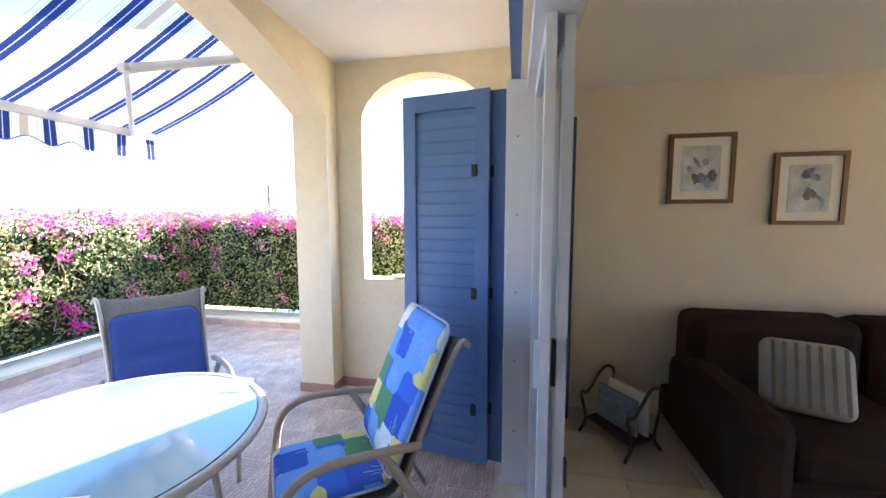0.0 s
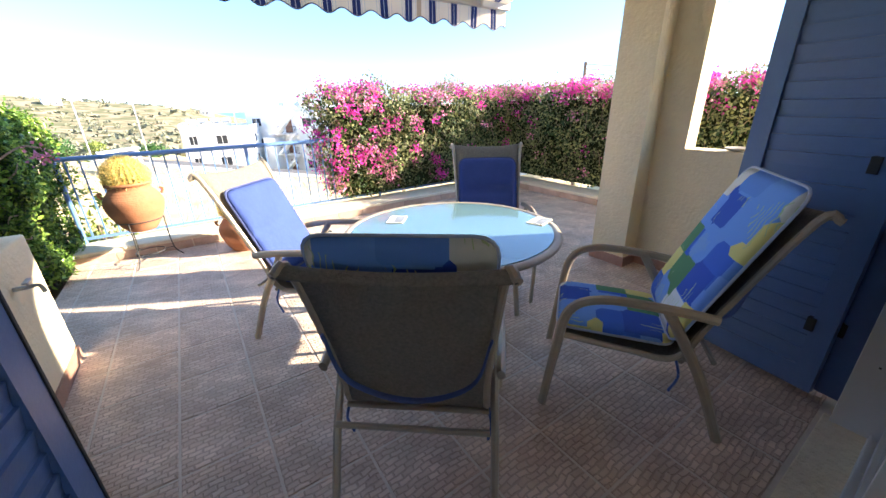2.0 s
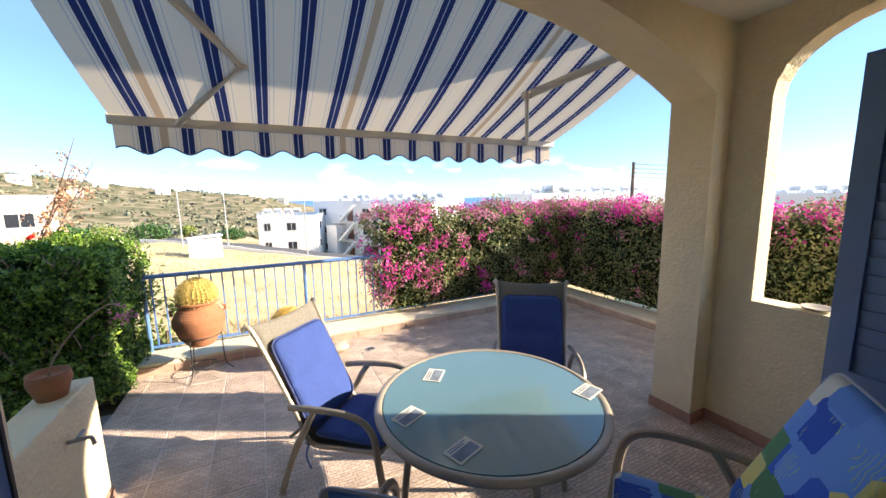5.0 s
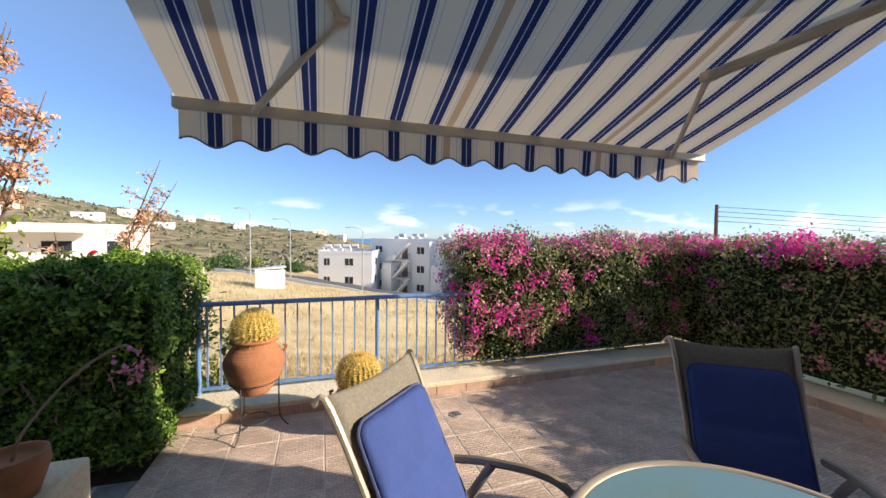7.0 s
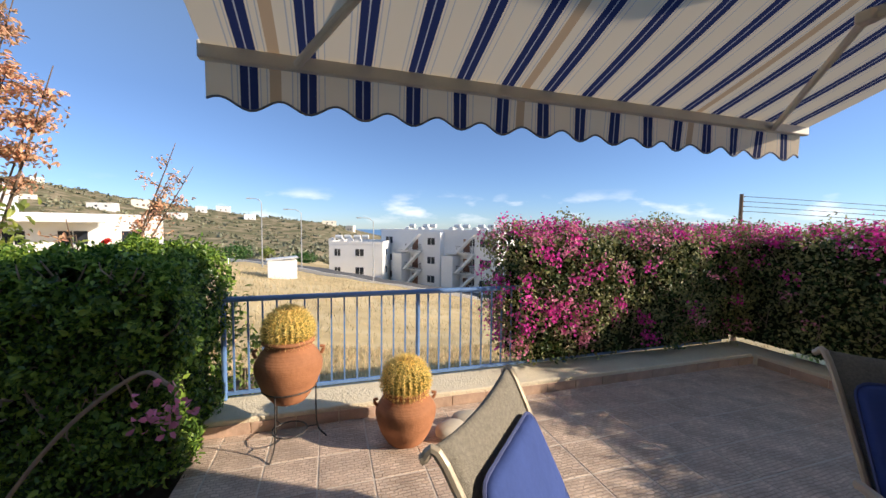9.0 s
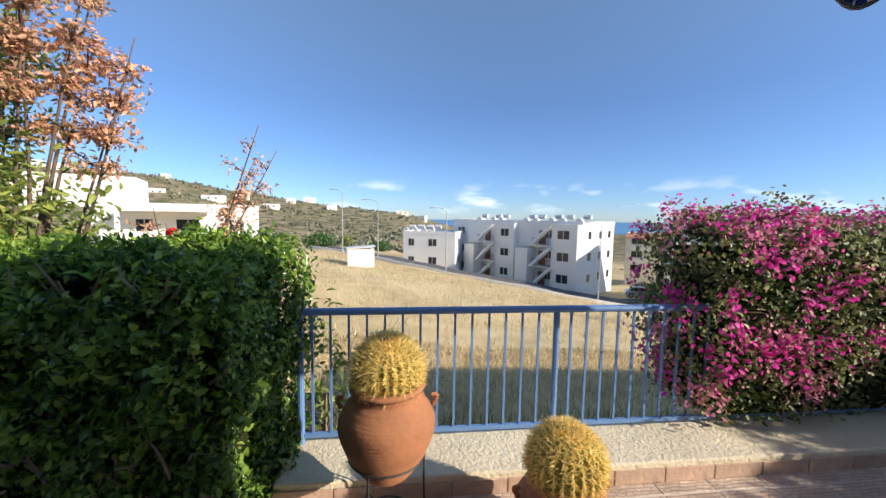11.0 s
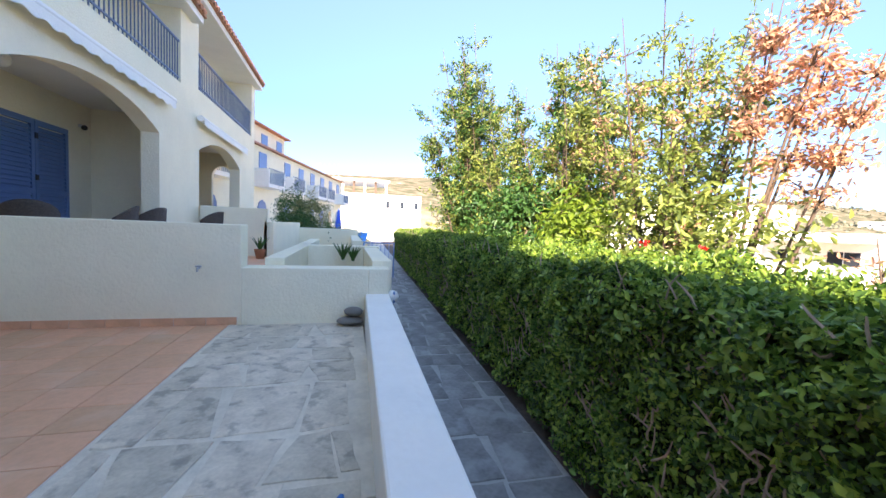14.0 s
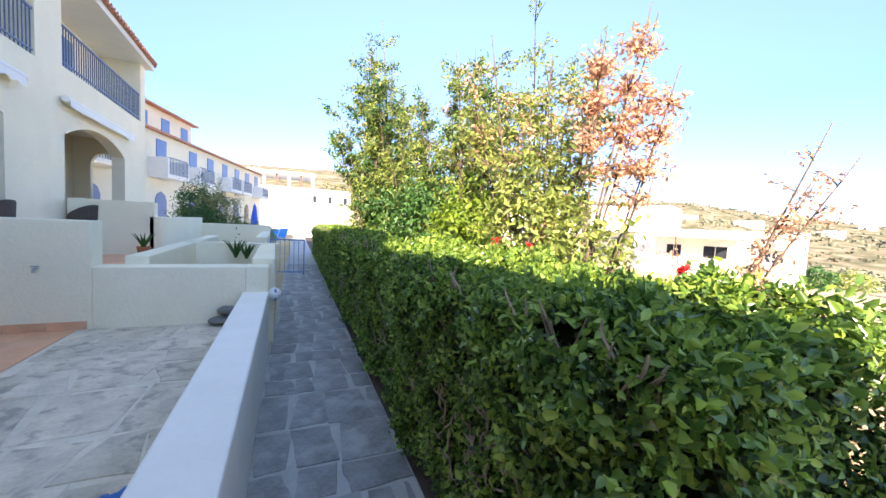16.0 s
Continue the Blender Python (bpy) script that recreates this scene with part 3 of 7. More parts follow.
rf = struct(obj("floor_room", boxes((-1.4, PX1, -7.0, WY, -0.2, -0.008)), GROUT), "polished beige tiled living room floor", "floor")
struct(obj("threshold", boxes((DX0, DX1, WY, FY + 0.10, -0.3, 0.012), bevel=0.004), KERB), "worn stone door sill", "sill")
for nm, s in (("skirting_side", (PX1 - 0.012, PX1, FY, AY0, 0.0, 0.085)), ("skirting_left", (PX0, PX0 + 0.012, FY, AY0, 0, 0.085)),
              ("skirting_facade", (DX1 + 0.02, PX1 - 0.013, FY, FY + 0.012, 0, 0.085))):
    struct(obj(nm, boxes(s), SKIRT), "reddish brown tile skirting", "baseboard")
ps = obj("skirting_pillar", boxes((2.848, 2.86, AY0 - 0.012, AY1 + 0.012, 0, 0.085), (2.86, 3.232, AY1, AY1 + 0.012, 0, 0.085), (2.86, PX1, AY0 - 0.012, AY0, 0, 0.085),
                                  (-0.95, -0.938, AY0 - 0.012, AY1 + 0.012, 0, 0.085), (-1.19, -0.95, AY1, AY1 + 0.012, 0, 0.085)), SKIRT)
struct(ps, "reddish brown tile skirting round the pillars", "baseboard")

# unseen blocks added to the east; the tall one shades the slope below the terrace
struct(obj("wall_neighbour_east", boxes((12.3, 20.9, -6.0, 0.4, -0.5, 4.6)), PLASTER_N), "unseen low cream plastered block added to the east", "wall")
struct(obj("wall_block_east", boxes((20.9, 38.0, -6.0, 0.4, -0.5, 9.3)), PLASTER_N), "unseen tall cream plastered block added to shade the slope", "wall")
# low wall with the tap, beside the terrace
struct(obj("wall_low_tap", boxes((-1.19, -1.00, AY1, 3.19, -0.3, 0.81), bevel=0.012), PLASTER), "low cream plastered garden wall", "wall")
struct(obj("skirting_low_wall", boxes((-1.0, -0.988, AY1 + 0.013, 3.19, 0, 0.085)), SKIRT), "reddish brown tile skirting", "baseboard")

# kerb round the terrace
struct(obj("kerb_front", boxes((-1.33, 4.52, 5.08, 5.52, -0.9, 0.125), bevel=0.012), KERB), "low rough cream rendered kerb under the railing", "kerb")
struct(obj("kerb_side", boxes((4.52, 4.90, -0.5, 5.52, -0.9, 0.125), bevel=0.012), KERB), "low rough cream rendered kerb under the flowering hedge", "kerb")
struct(obj("wall_terrace_edge", boxes((-1.33, 4.51, 5.01, 5.075, -1.6, -0.02)), KERB), "terrace edge below the kerb", "wall")

# path, neighbour's terrace and walls
path = struct(obj("path", boxes((-40, -1.34, 3.42, 4.52, -0.35, -0.075)), SLATE_J), "narrow path paved with grey flagstones", "path")
struct(obj("planting_bed", boxes((-40, -1.34, 4.52, 6.6, -0.45, -0.10)), SOILG), "strip of bare brown soil under the hedge", "soil")
SKEW = pose(-1.36, 4.5, 0, 0, 0, -2.7) @ pose(1.36, -4.5, 0)   # the path runs a little off the facade's line
for o in (path, bpy.data.objects["planting_bed"]):
    o.matrix_basis = SKEW
pave = struct(obj("pavement_neighbour", boxes((-6.15, -1.28, 1.74, 3.20, -0.3, 0.318), (-6.15, -3.0, 3.20, 3.30, -0.3, 0.318)), PAVE_J), "weathered grey flagstone terrace with smeared mortar", "pavement")
tct = struct(obj("floor_neighbour", boxes((-6.15, -1.28, -2.4, 1.74, -0.3, 0.318)), GROUT), "orange terracotta tiled terrace", "floor")
bm = bmesh.new()
box(bm, -4.95, -0.62, 0, 0.305, -0.3, 0.69, bevel=0.015, m=pose(-1.24, 3.205, 0, 0, 0, -1.45))
struct(obj("wall_path_low", bm, WHITEWALL), "long low white painted wall along the path", "wall")
bm = boxes((-6.45, -6.15, -1.2, 1.86, -0.3, 1.53), (-6.45, -6.15, 1.86, 3.36, -0.3, 1.02), (-6.45, -6.15, 3.36, 3.63, -0.3, 1.02), bevel=0.012)
struct(obj("wall_neighbour_division", bm, PLASTER_N), "stepped white plastered dividing wall", "wall")
skn = struct(obj("skirting_neighbour", boxes((-6.15, -6.144, -1.0, 1.82, 0.33, 0.417)), GROUT), "terracotta tile skirting", "baseboard")
# next terraces further on
struct(obj("floor_far_terrace", boxes((-12.2, -6.45, -0.6, 2.2, -0.3, 0.62)), TCT), "terracotta tiled terrace of the next house", "floor")
struct(obj("wall_far_planter", boxes((-9.6, -9.35, 2.1, 3.75, -0.3, 1.12), (-9.35, -6.45, 3.42, 3.70, -0.3, 1.10), (-12.4, -6.45, 2.06, 2.30, -0.3, 1.12), bevel=0.012), PLASTER_N), "white plastered planter walls", "wall")
struct(obj("wall_far_division", boxes((-12.3, -12.0, -0.6, 1.0, -0.3, 1.9), (-17.5, -12.0, 0.9, 1.15, -0.3, 1.55), (-17.5, -12.4, 3.2, 3.5, -0.3, 1.10), (-17.7, -17.5, -0.6, 3.5, -0.3, 1.35), bevel=0.012), PLASTER_N), "white plastered dividing walls between the terraces", "wall")
struct(obj("floor_pool_terrace", boxes((-48, -17.7, -3, 3.6, -0.3, 0.02)), PAVE_J), "pale paved pool terrace", "pavement")

# ---- ground, sea ----


def smooth(a, b, v):
    t = np.clip((v - a) / (b - a), 0, 1)
    return t * t * (3 - 2 * t)


def land(x, y):
    """Height of the field, valley and hills."""
    near = -0.42 - 0.75 * smooth(5.5, 7.2, y) * (1 - smooth(13, 28, y)) - 1.05 * smooth(5.7, 8.5, y) - 0.078 * np.clip(y - 6, 0, 400) - 0.17 * np.clip(x, -12, 26) * smooth(6, 26, y)
    r = np.hypot(x, y - 3)
    az = np.degrees(np.arctan2(-x, y - 3))
    ridge = np.interp(az, [-180, -60, -10, 0, 9, 19, 31, 45, 60, 77, 90, 140, 180], [-24, -24, -20, 3, 12, 24, 38, 42, 46, 66, 66, 40, -20])
    bumps = 2.2 * np.sin(x * 0.021 + 1) + 1.6 * np.sin(y * 0.033 + x * 0.017) + 0.9 * np.sin(x * 0.09) * np.sin(y * 0.08)
    far = ridge + bumps
    w = smooth(110, 520, r)
    drop = -np.clip(r - 560, 0, 400) * 0.35
    return near * (1 - w) + far * w + np.where(r > 560, drop, 0) + (0.12 * np.sin(x * 0.7) * np.sin(y * 0.6 + 1)) * smooth(7, 12, y)


ang = np.radians(np.concatenate([np.arange(-180, -60, 6), np.arange(-60, 100, 1.0), np.arange(100, 180, 5)]))
rad = np.concatenate([[0.0], np.geomspace(2.5, 900, 110)])
verts = [(-r * math.sin(a), 3 + r * math.cos(a)) for r in rad for a in ang]
vx, vy = np.array(verts).T
vz = land(vx, vy)
na = len(ang)
faces = [(i * na + j, i * na + (j + 1) % na, (i + 1) * na + (j + 1) % na, (i + 1) * na + j) for i in range(len(rad) - 1) for j in range(na)]
ground = data_obj("ground", np.stack([vx, vy, vz], 1).tolist(), faces, FIELD)
rr, az = np.hypot(vx, vy - 3), np.degrees(np.arctan2(-vx, vy - 3))
att = ground.data.attributes.new("scrub", "FLOAT", "POINT")
att.data.foreach_set("value", (smooth(150, 230, rr + 25 * np.sin(az * 0.3)) * 0.92).astype(np.float32))
for p in ground.data.polygons:
    p.use_smooth = True
struct(ground, "dry yellow grass field falling to a scrubby valley and hills", "ground")
struct(obj("water", boxes((-4800, 4800, 300, 4900, -40, -36)), SEA), "hazy blue sea on the horizon", "sea")

# ---- railing ----


def railing(name, x0, x1, y, z0, z1, posts, label):
    r = empty(name, x0, y, 0)
    n = int(round((x1 - x0) / 0.113))
    part("top_rail", tube(bmesh.new(), [(0, 0, z1), (x1 - x0, 0, z1)], 0.024, 10), RAILBLUE, r)
    part("bottom_rail", boxes((0, x1 - x0, -0.012, 0.012, z0, z0 + 0.028)), RAILBLUE, r)
    first = None
    for i in range(1, n):
        x = i * (x1 - x0) / n
        if any(abs(x + x0 - p) < 0.04 for p in posts):
            continue
        if first is None:
            first = part("baluster", boxes((-0.007, 0.007, -0.007, 0.007, z0 + 0.028, z1 - 0.02)), RAILBLUE, r)
            b = first
        else:
            b = new("baluster", first.data)
            b.parent = r
        b.location = (x, 0, 0)
    for p in posts:
        part("post", tube(bmesh.new(), [(p - x0, 0, 0.115), (p - x0, 0, z1)], 0.021, 10), RAILBLUE, r)
    return tagged(r, label, "railing")


railing("railing", -1.31, 4.5, 5.45, 0.165, 0.99, (-1.27, 0.41, 2.1, 3.8), "blue painted metal railing standing on the kerb")


# ---- shutters ----
def shutter(name, x, y, rz, w, h, label, flip=1, seal=False):
    """A louvred leaf hinged at its local x = 0."""
    s = empty(name, x, y, 0.04, rz)
    t = 0.042
    part("frame", boxes((0, 0.085, -t / 2, t / 2, 0, h), (w - 0.085, w, -t / 2, t / 2, 0, h), (0.085, w - 0.085, -t / 2, t / 2, 0, 0.12),
                        (0.085, w - 0.085, -t / 2, t / 2, h - 0.10, h), (0.085, w - 0.085, -t / 2, t / 2, 0.90, 1.00)), BLUE, s)
    first = None
    z = 0.125
    while z < h - 0.17:
        if not (0.83 < z < 1.0):
            if first is None:
                bm = bmesh.new()
                box(bm, 0.085, w - 0.085, -0.006, 0.006, -0.0385, 0.0385, m=pose(0, 0, 0, 10 * flip, 0, 0))
                first = sl = part("slat", bm, BLUE, s)
            else:
                sl = new("slat", first.data)
                sl.parent = s
            sl.location = (0, 0, z + 0.045)
        z += 0.075 if z < 0.8 or z > 0.95 else 0.17
    part("backing", boxes((0.08, w - 0.08, -0.002, 0.002, 0.1, h - 0.08)), BLUE, s)
    for hz in (0.35, 1.1, 1.85):
        part("hinge", boxes((w - 0.105, w - 0.07, -t / 2 - 0.008, t / 2 + 0.008, hz - 0.035, hz + 0.035), bevel=0.003), BLACK, s)
        part("pin", tube(bmesh.new(), [(w - 0.075, t / 2 + 0.010, hz - 0.06), (w - 0.075, t / 2 + 0.010, hz + 0.045)], 0.007), BLACK, s)
    if seal:
        part("edge_seal", boxes((-0.012, -0.001, -t / 2 - 0.004, t / 2 + 0.004, 0, h), bevel=0.002), BLACK, s)
        for hz in (0.5, 0.95, 1.4, 1.85):
            part("stud", boxes((-0.022, -0.012, -0.012, 0.012, hz, hz + 0.03), bevel=0.003), BLACK, s)
    return tagged(s, label, "shutter", "patio door shutters")


shutter("shutter", 2.215, 1.085, -99, 0.56, 2.32, "blue louvred wooden shutter leaf folded open")
shutter("shutter", 2.262, 1.085, -98, 0.655, 2.32, "blue louvred wooden shutter leaf folded open behind another")
shutter("shutter", -0.62, 1.56, -99.6, 0.60, 2.28, "blue louvred wooden shutter leaf swung open", -1, True)
shutter("shutter", -0.723, 0.965, -99.6, 0.60, 2.28, "blue louvred wooden shutter leaf hinged on the door jamb", -1)

struct(obj("trim_shutter_frame", boxes((DX1, DX1 + 0.06, FY, FY + 0.05, 0, DZ + 0.06), (DX0 - 0.06, DX0, FY, FY + 0.05, 0, DZ + 0.06), (DX0, DX1, FY, FY + 0.05, DZ, DZ + 0.06)), BLUE), "blue painted frame round the patio door", "trim")
# ---- sliding door ----
d = empty("door_1", DX0, 0.235, 0.0)
W = DX1 - DX0
part("door_frame", boxes((0, 0.055, -0.07, 0.09, 0.012, DZ), (W - 0.055, W, -0.07, 0.20, 0.012, DZ), (0.055, W - 0.055, -0.07, 0.09, DZ - 0.06, DZ), bevel=0.003), WHITEALU, d)
part("track", boxes((0.055, W - 0.055, -0.078, 0.078, 0.012, 0.017), (0.055, W - 0.055, -0.075, -0.068, 0.017, 0.034), (0.055, W - 0.055, 0.068, 0.075, 0.017, 0.034), (0.055, W - 0.055, -0.055, -0.045, 0.017, 0.03), (0.055, W - 0.055, -0.01, 0.0, 0.017, 0.03), (0.055, W - 0.055, 0.035, 0.045, 0.017, 0.03)), WHITEALU, d)
for k, (y0, off) in enumerate(((-0.052, 0.0), (0.012, 0.03))):
    x1 = W - 0.056 - off
    x0 = x1 - 0.74
    pn = part("sliding_panel", boxes((x0, x0 + 0.06, y0, y0 + 0.036, 0.03, DZ - 0.065), (x1 - 0.06, x1, y0, y0 + 0.036, 0.03, DZ - 0.065),
                                     (x0 + 0.06, x1 - 0.06, y0, y0 + 0.036, 0.03, 0.11), (x0 + 0.06, x1 - 0.06, y0, y0 + 0.036, DZ - 0.135, DZ - 0.065)), WHITEALU, d)
    g = part("pane", boxes((x0 + 0.06, x1 - 0.06, y0 + 0.014, y0 + 0.02, 0.11, DZ - 0.135)), PANE, pn)
    g.visible_shadow = False
    part("handle", boxes((x0 + 0.015, x0 + 0.045, y0 + 0.036, y0 + 0.052, 0.98, 1.16), bevel=0.004), WHITEALU if k else BLACK, pn)
part("pull_handle", tube(bmesh.new(), bend([(W - 0.055, 0.185, 1.26), (W - 0.09, 0.185, 1.28), (W - 0.09, 0.185, 1.40), (W - 0.055, 0.185, 1.42)], 3), 0.006, 8), WHITEALU, d, "slim white pull handle")
for zz in (0.35, 0.78, 1.18, 1.62, 2.05):
    part("screw", boxes((W - 0.058, W - 0.054, 0.13, 0.138, zz, zz + 0.008)), BLACK, d)
for zz, hh_ in ((0.62, 0.10), (1.02, 0.16)):
    part("lock", boxes((W - 0.83, W - 0.79, -0.06, -0.05, zz, zz + hh_), bevel=0.004), BLACK, d)
tagged(d, "white aluminium sliding patio door pushed open", "door", kind="structure")

# ---- awning ----
aw = empty("awning", 1.135, AY1, 0)
AX, BY, BZ, TZ = 2.10, 1.70, 2.42, 3.22
bm = bmesh.new()
cols, rows_ = 64, 12
grid = [[bm.verts.new((-AX + 2 * AX * i / cols, 0.16 + (BY - 0.16) * j / rows_, TZ - 0.08 + (BZ + 0.02 - TZ + 0.08) * j / rows_ - 0.05 * math.sin(math.pi * j / rows_))) for i in range(cols + 1)] for j in range(rows_ + 1)]
for j in range(rows_):
    for i in range(cols):
        bm.faces.new((grid[j][i], grid[j][i + 1], grid[j + 1][i + 1], grid[j + 1][i]))
part("canopy", bm, CANVAS, aw, "cream canvas with navy stripes", smooth=True)
bm = bmesh.new()
n = 260
lo, up_ = [], []
for i in range(n + 1):
    x = -AX + 2 * AX * i / n
    yy = BY + 0.035 + 0.012 * math.sin(x * 9)
    up_.append(bm.verts.new((x, BY + 0.03, BZ - 0.03)))
    lo.append(bm.verts.new((x, yy, BZ - 0.212 - 0.028 * math.cos(2 * math.pi * x / 0.273))))
for i in range(n):
    bm.faces.new((up_[i], up_[i + 1], lo[i + 1], lo[i]))
val = part("valance", bm, CANVAS, aw, "scalloped striped valance", smooth=True)
bm = bmesh.new()
tube(bm, [v.co for v in [*(bm.verts.new((-AX + 2 * AX * i / 160, BY + 0.035 + 0.012 * math.sin((-AX + 2 * AX * i / 160) * 9), BZ - 0.212 - 0.028 * math.cos(2 * math.pi * (-AX + 2 * AX * i / 160) / 0.273))) for i in range(161))]], 0.006, 5)
part("braid", bm, mat("grey_braid", (0.16, 0.16, 0.18), 0.9), val)
part("front_bar", boxes((-AX - 0.02, AX + 0.02, BY - 0.02, BY + 0.03, BZ - 0.035, BZ + 0.045), bevel=0.008), RAILWHITE, aw)
part("roller", tube(bmesh.new(), [(-AX - 0.04, 0.10, TZ - 0.05), (AX + 0.04, 0.10, TZ - 0.05)], 0.055, 14), RAILWHITE, aw)
part("wall_bracket", boxes((-AX - 0.08, -AX - 0.02, 0, 0.2, TZ - 0.16, TZ + 0.06), (AX + 0.02, AX + 0.08, 0, 0.2, TZ - 0.16, TZ + 0.06), bevel=0.006), RAILWHITE, aw)
for sx, elbow, wall in ((-1, -1.21, -1.9), (1, 1.055, 1.9)):
    tip = -1.69 if sx < 0 else 1.69
    ey, ez = (1.05, 2.72) if sx < 0 else (0.90, 2.70)
    arm = part("folding_arm", tube(bmesh.new(), [(wall * 0.98 * (1 if sx < 0 else 1), 0.06, TZ - 0.16), (elbow, ey, ez)], 0.028, 8, flat=1.3), RAILWHITE, aw)
    part("forearm", tube(bmesh.new(), [(elbow, ey, ez), (tip, BY - 0.03, BZ - 0.02)], 0.019, 8, flat=1.3), RAILWHITE, aw)
    part("elbow_joint", boxes((elbow - 0.04, elbow + 0.04, ey - 0.035, ey + 0.035, ez - 0.03, ez + 0.03), bevel=0.01), RAILWHITE, aw)
tagged(aw, "extended navy and cream striped canvas awning with scalloped edge", "awning")


# ---- garden chairs ----
def rounded_slab(w, l, t, puff=0.02, tuft=False, nx=14, ny=18):
    """A stuffed cushion lying in x and y, with UVs."""
    bm = bmesh.new()
    uv = bm.loops.layers.uv.new("uv")
    rc = 0.065
    for side in (1, -1):
        g = []
        for j in range(ny + 1):
            row = []
            for i in range(nx + 1):
                u, v = i / nx * 2 - 1, j / ny * 2 - 1
                edge = (1 - abs(u) ** 6) * (1 - abs(v) ** 8)
                z = side * (t / 2) * edge ** 0.35 + side * puff * (1 - u * u) * (1 - v * v) * 0.6
                if tuft:
                    z -= side * 0.022 * math.exp(-((v) / 0.07) ** 2) * edge
                ex, ey = max(abs(u) * w / 2 - w / 2 + rc, 0), max(abs(v) * l / 2 - l / 2 + rc, 0)
                k = max(ex, ey) / math.hypot(ex, ey) if ex and ey else 1.0
                px, py = abs(u) * w / 2 - ex * (1 - k), abs(v) * l / 2 - ey * (1 - k)
                row.append(bm.verts.new((math.copysign(px, u), math.copysign(py, v), z)))
            g.append(row)
        for j in range(ny):
            for i in range(nx):
                f = bm.faces.new((g[j][i], g[j][i + 1], g[j + 1][i + 1], g[j + 1][i])[::side])
                for lp in f.loops:
                    lp[uv].uv = (lp.vert.co.x, lp.vert.co.y + 3.1)
                f.smooth = True
    bmesh.ops.remove_doubles(bm, verts=bm.verts, dist=1e-4)
    return bm


def place(ob, m):
    ob.matrix_basis = m
    return ob


def chair(x, y, face, label, cushion, tilt=31, back=0.74, high=False):
    """A reclining sling chair; face: degrees its front turns from +y towards -x."""
    c = empty("garden_chair", x, y, 0, face)
    hw = 0.285
    a = radians(tilt)
    by, bz = -0.20, 0.375
    ty, tz = by - back * math.sin(a), bz + back * math.cos(a)
    for s in (-1, 1):
        part("side_frame", tube(bmesh.new(), bend([(s * hw, 0.33, 0.0), (s * (hw + 0.02), 0.29, 0.35), (s * (hw + 0.02), 0.25, 0.56), (s * (hw + 0.025), 0.12, 0.635),
                                                 (s * (hw + 0.02), -0.14, 0.625), (s * (hw + 0.01), -0.30, 0.60)], 6), 0.0145, 8, flat=1.5), FRAME, c)
        part("back_leg", tube(bmesh.new(), bend([(s * hw, -0.42, 0.0), (s * hw, -0.30, 0.30), (s * hw, -0.19, 0.50), (s * (hw + 0.015), -0.12, 0.62)], 5), 0.0145, 8, flat=1.5), FRAME, c)
        part("back_rail", tube(bmesh.new(), bend([(s * (hw - 0.03), 0.27, 0.40), (s * (hw - 0.03), 0.0, 0.375), (s * (hw - 0.03), by, bz), (s * (hw - 0.03), (by * 2 + ty) / 3, (bz * 2 + tz) / 3 - 0.01),
                                                (s * (hw + 0.005), ty, tz), (s * (hw + 0.03), ty - 0.055, tz + 0.012)], 5), 0.014, 8), FRAME, c)
    for yy, zz in ((0.27, 0.40), (by - 0.02, bz - 0.01), (-0.335, 0.385)):
        part("cross_bar", tube(bmesh.new(), [(-hw + 0.02, yy, zz), (hw - 0.02, yy, zz)], 0.011, 8), FRAME, c)
    line = bend([(0, 0.28, 0.405), (0, 0.02, 0.375), (0, by, bz), (0, (by * 2 + ty) / 3, (bz * 2 + tz) / 3 - 0.012), (0, ty, tz), (0, ty - 0.06, tz + 0.014)], 6)
    bm = bmesh.new()
    prev = None
    for k, p in enumerate(line):
        fl = hw - 0.03 + 0.06 * max(0, (k - 16) / (len(line) - 17)) ** 1.5
        row = [bm.verts.new((u * fl, p.y + (0.012 * (1 - u * u) if k > 12 else 0), p.z - 0.022 * (1 - u * u))) for u in np.linspace(-1, 1, 9)]
        if prev:
            for i in range(8):
                bm.faces.new((prev[i], prev[i + 1], row[i + 1], row[i]))
        prev = row
    sl = part("sling", bm, MESH, c, "beige woven mesh sling", smooth=True)
    so = sl.modifiers.new("thick", "SOLIDIFY")
    so.thickness = 0.006
    t = 0.055 if high else 0.045
    ln = back + 0.04 if high else 0.60
    mid = ln / 2 + 0.05
    n_ = Vector((0, math.cos(a), math.sin(a)))
    ctr = Vector((0, by, bz)) + Vector((0, -math.sin(a), math.cos(a))) * mid + n_ * (t / 2 + (0.030 if high else 0.008))
    cm_ = PATCH if cushion == "patch" else NAVY
    bc = part("back_cushion", rounded_slab(0.55 if cushion == "patch" else 0.49, ln, t, tuft=cushion != "patch"), cm_, c)
    place(bc, Matrix.Translation(ctr) @ Matrix.Rotation(math.pi / 2 + a, 4, "X"))
    sc = part("seat_cushion", rounded_slab(0.48, 0.50, t, tuft=cushion != "patch"), cm_, c)
    place(sc, pose(0, 0.05, 0.39 + t / 2 + 0.008, 2, 0, 0))
    for cu, l_ in ((bc, ln), (sc, 0.50)):
        hx, hy = ((0.275 if cushion == "patch" else 0.245) if cu is bc else 0.24) - 0.003, l_ / 2 - 0.003
        rim = [(sx * (hx - 0.062) + 0.062 * math.cos(q), sy * (hy - 0.062) + 0.062 * math.sin(q), 0) for sx, sy, q0 in ((1, 1, 0), (-1, 1, 90), (-1, -1, 180), (1, -1, 270)) for q in (radians(q0 + 22.5 * k) for k in range(5))]
        part("piping", tube(bmesh.new(), rim, 0.006, 5, closed=True), PIPING if cushion == "patch" else PIPING_NAVY, cu)
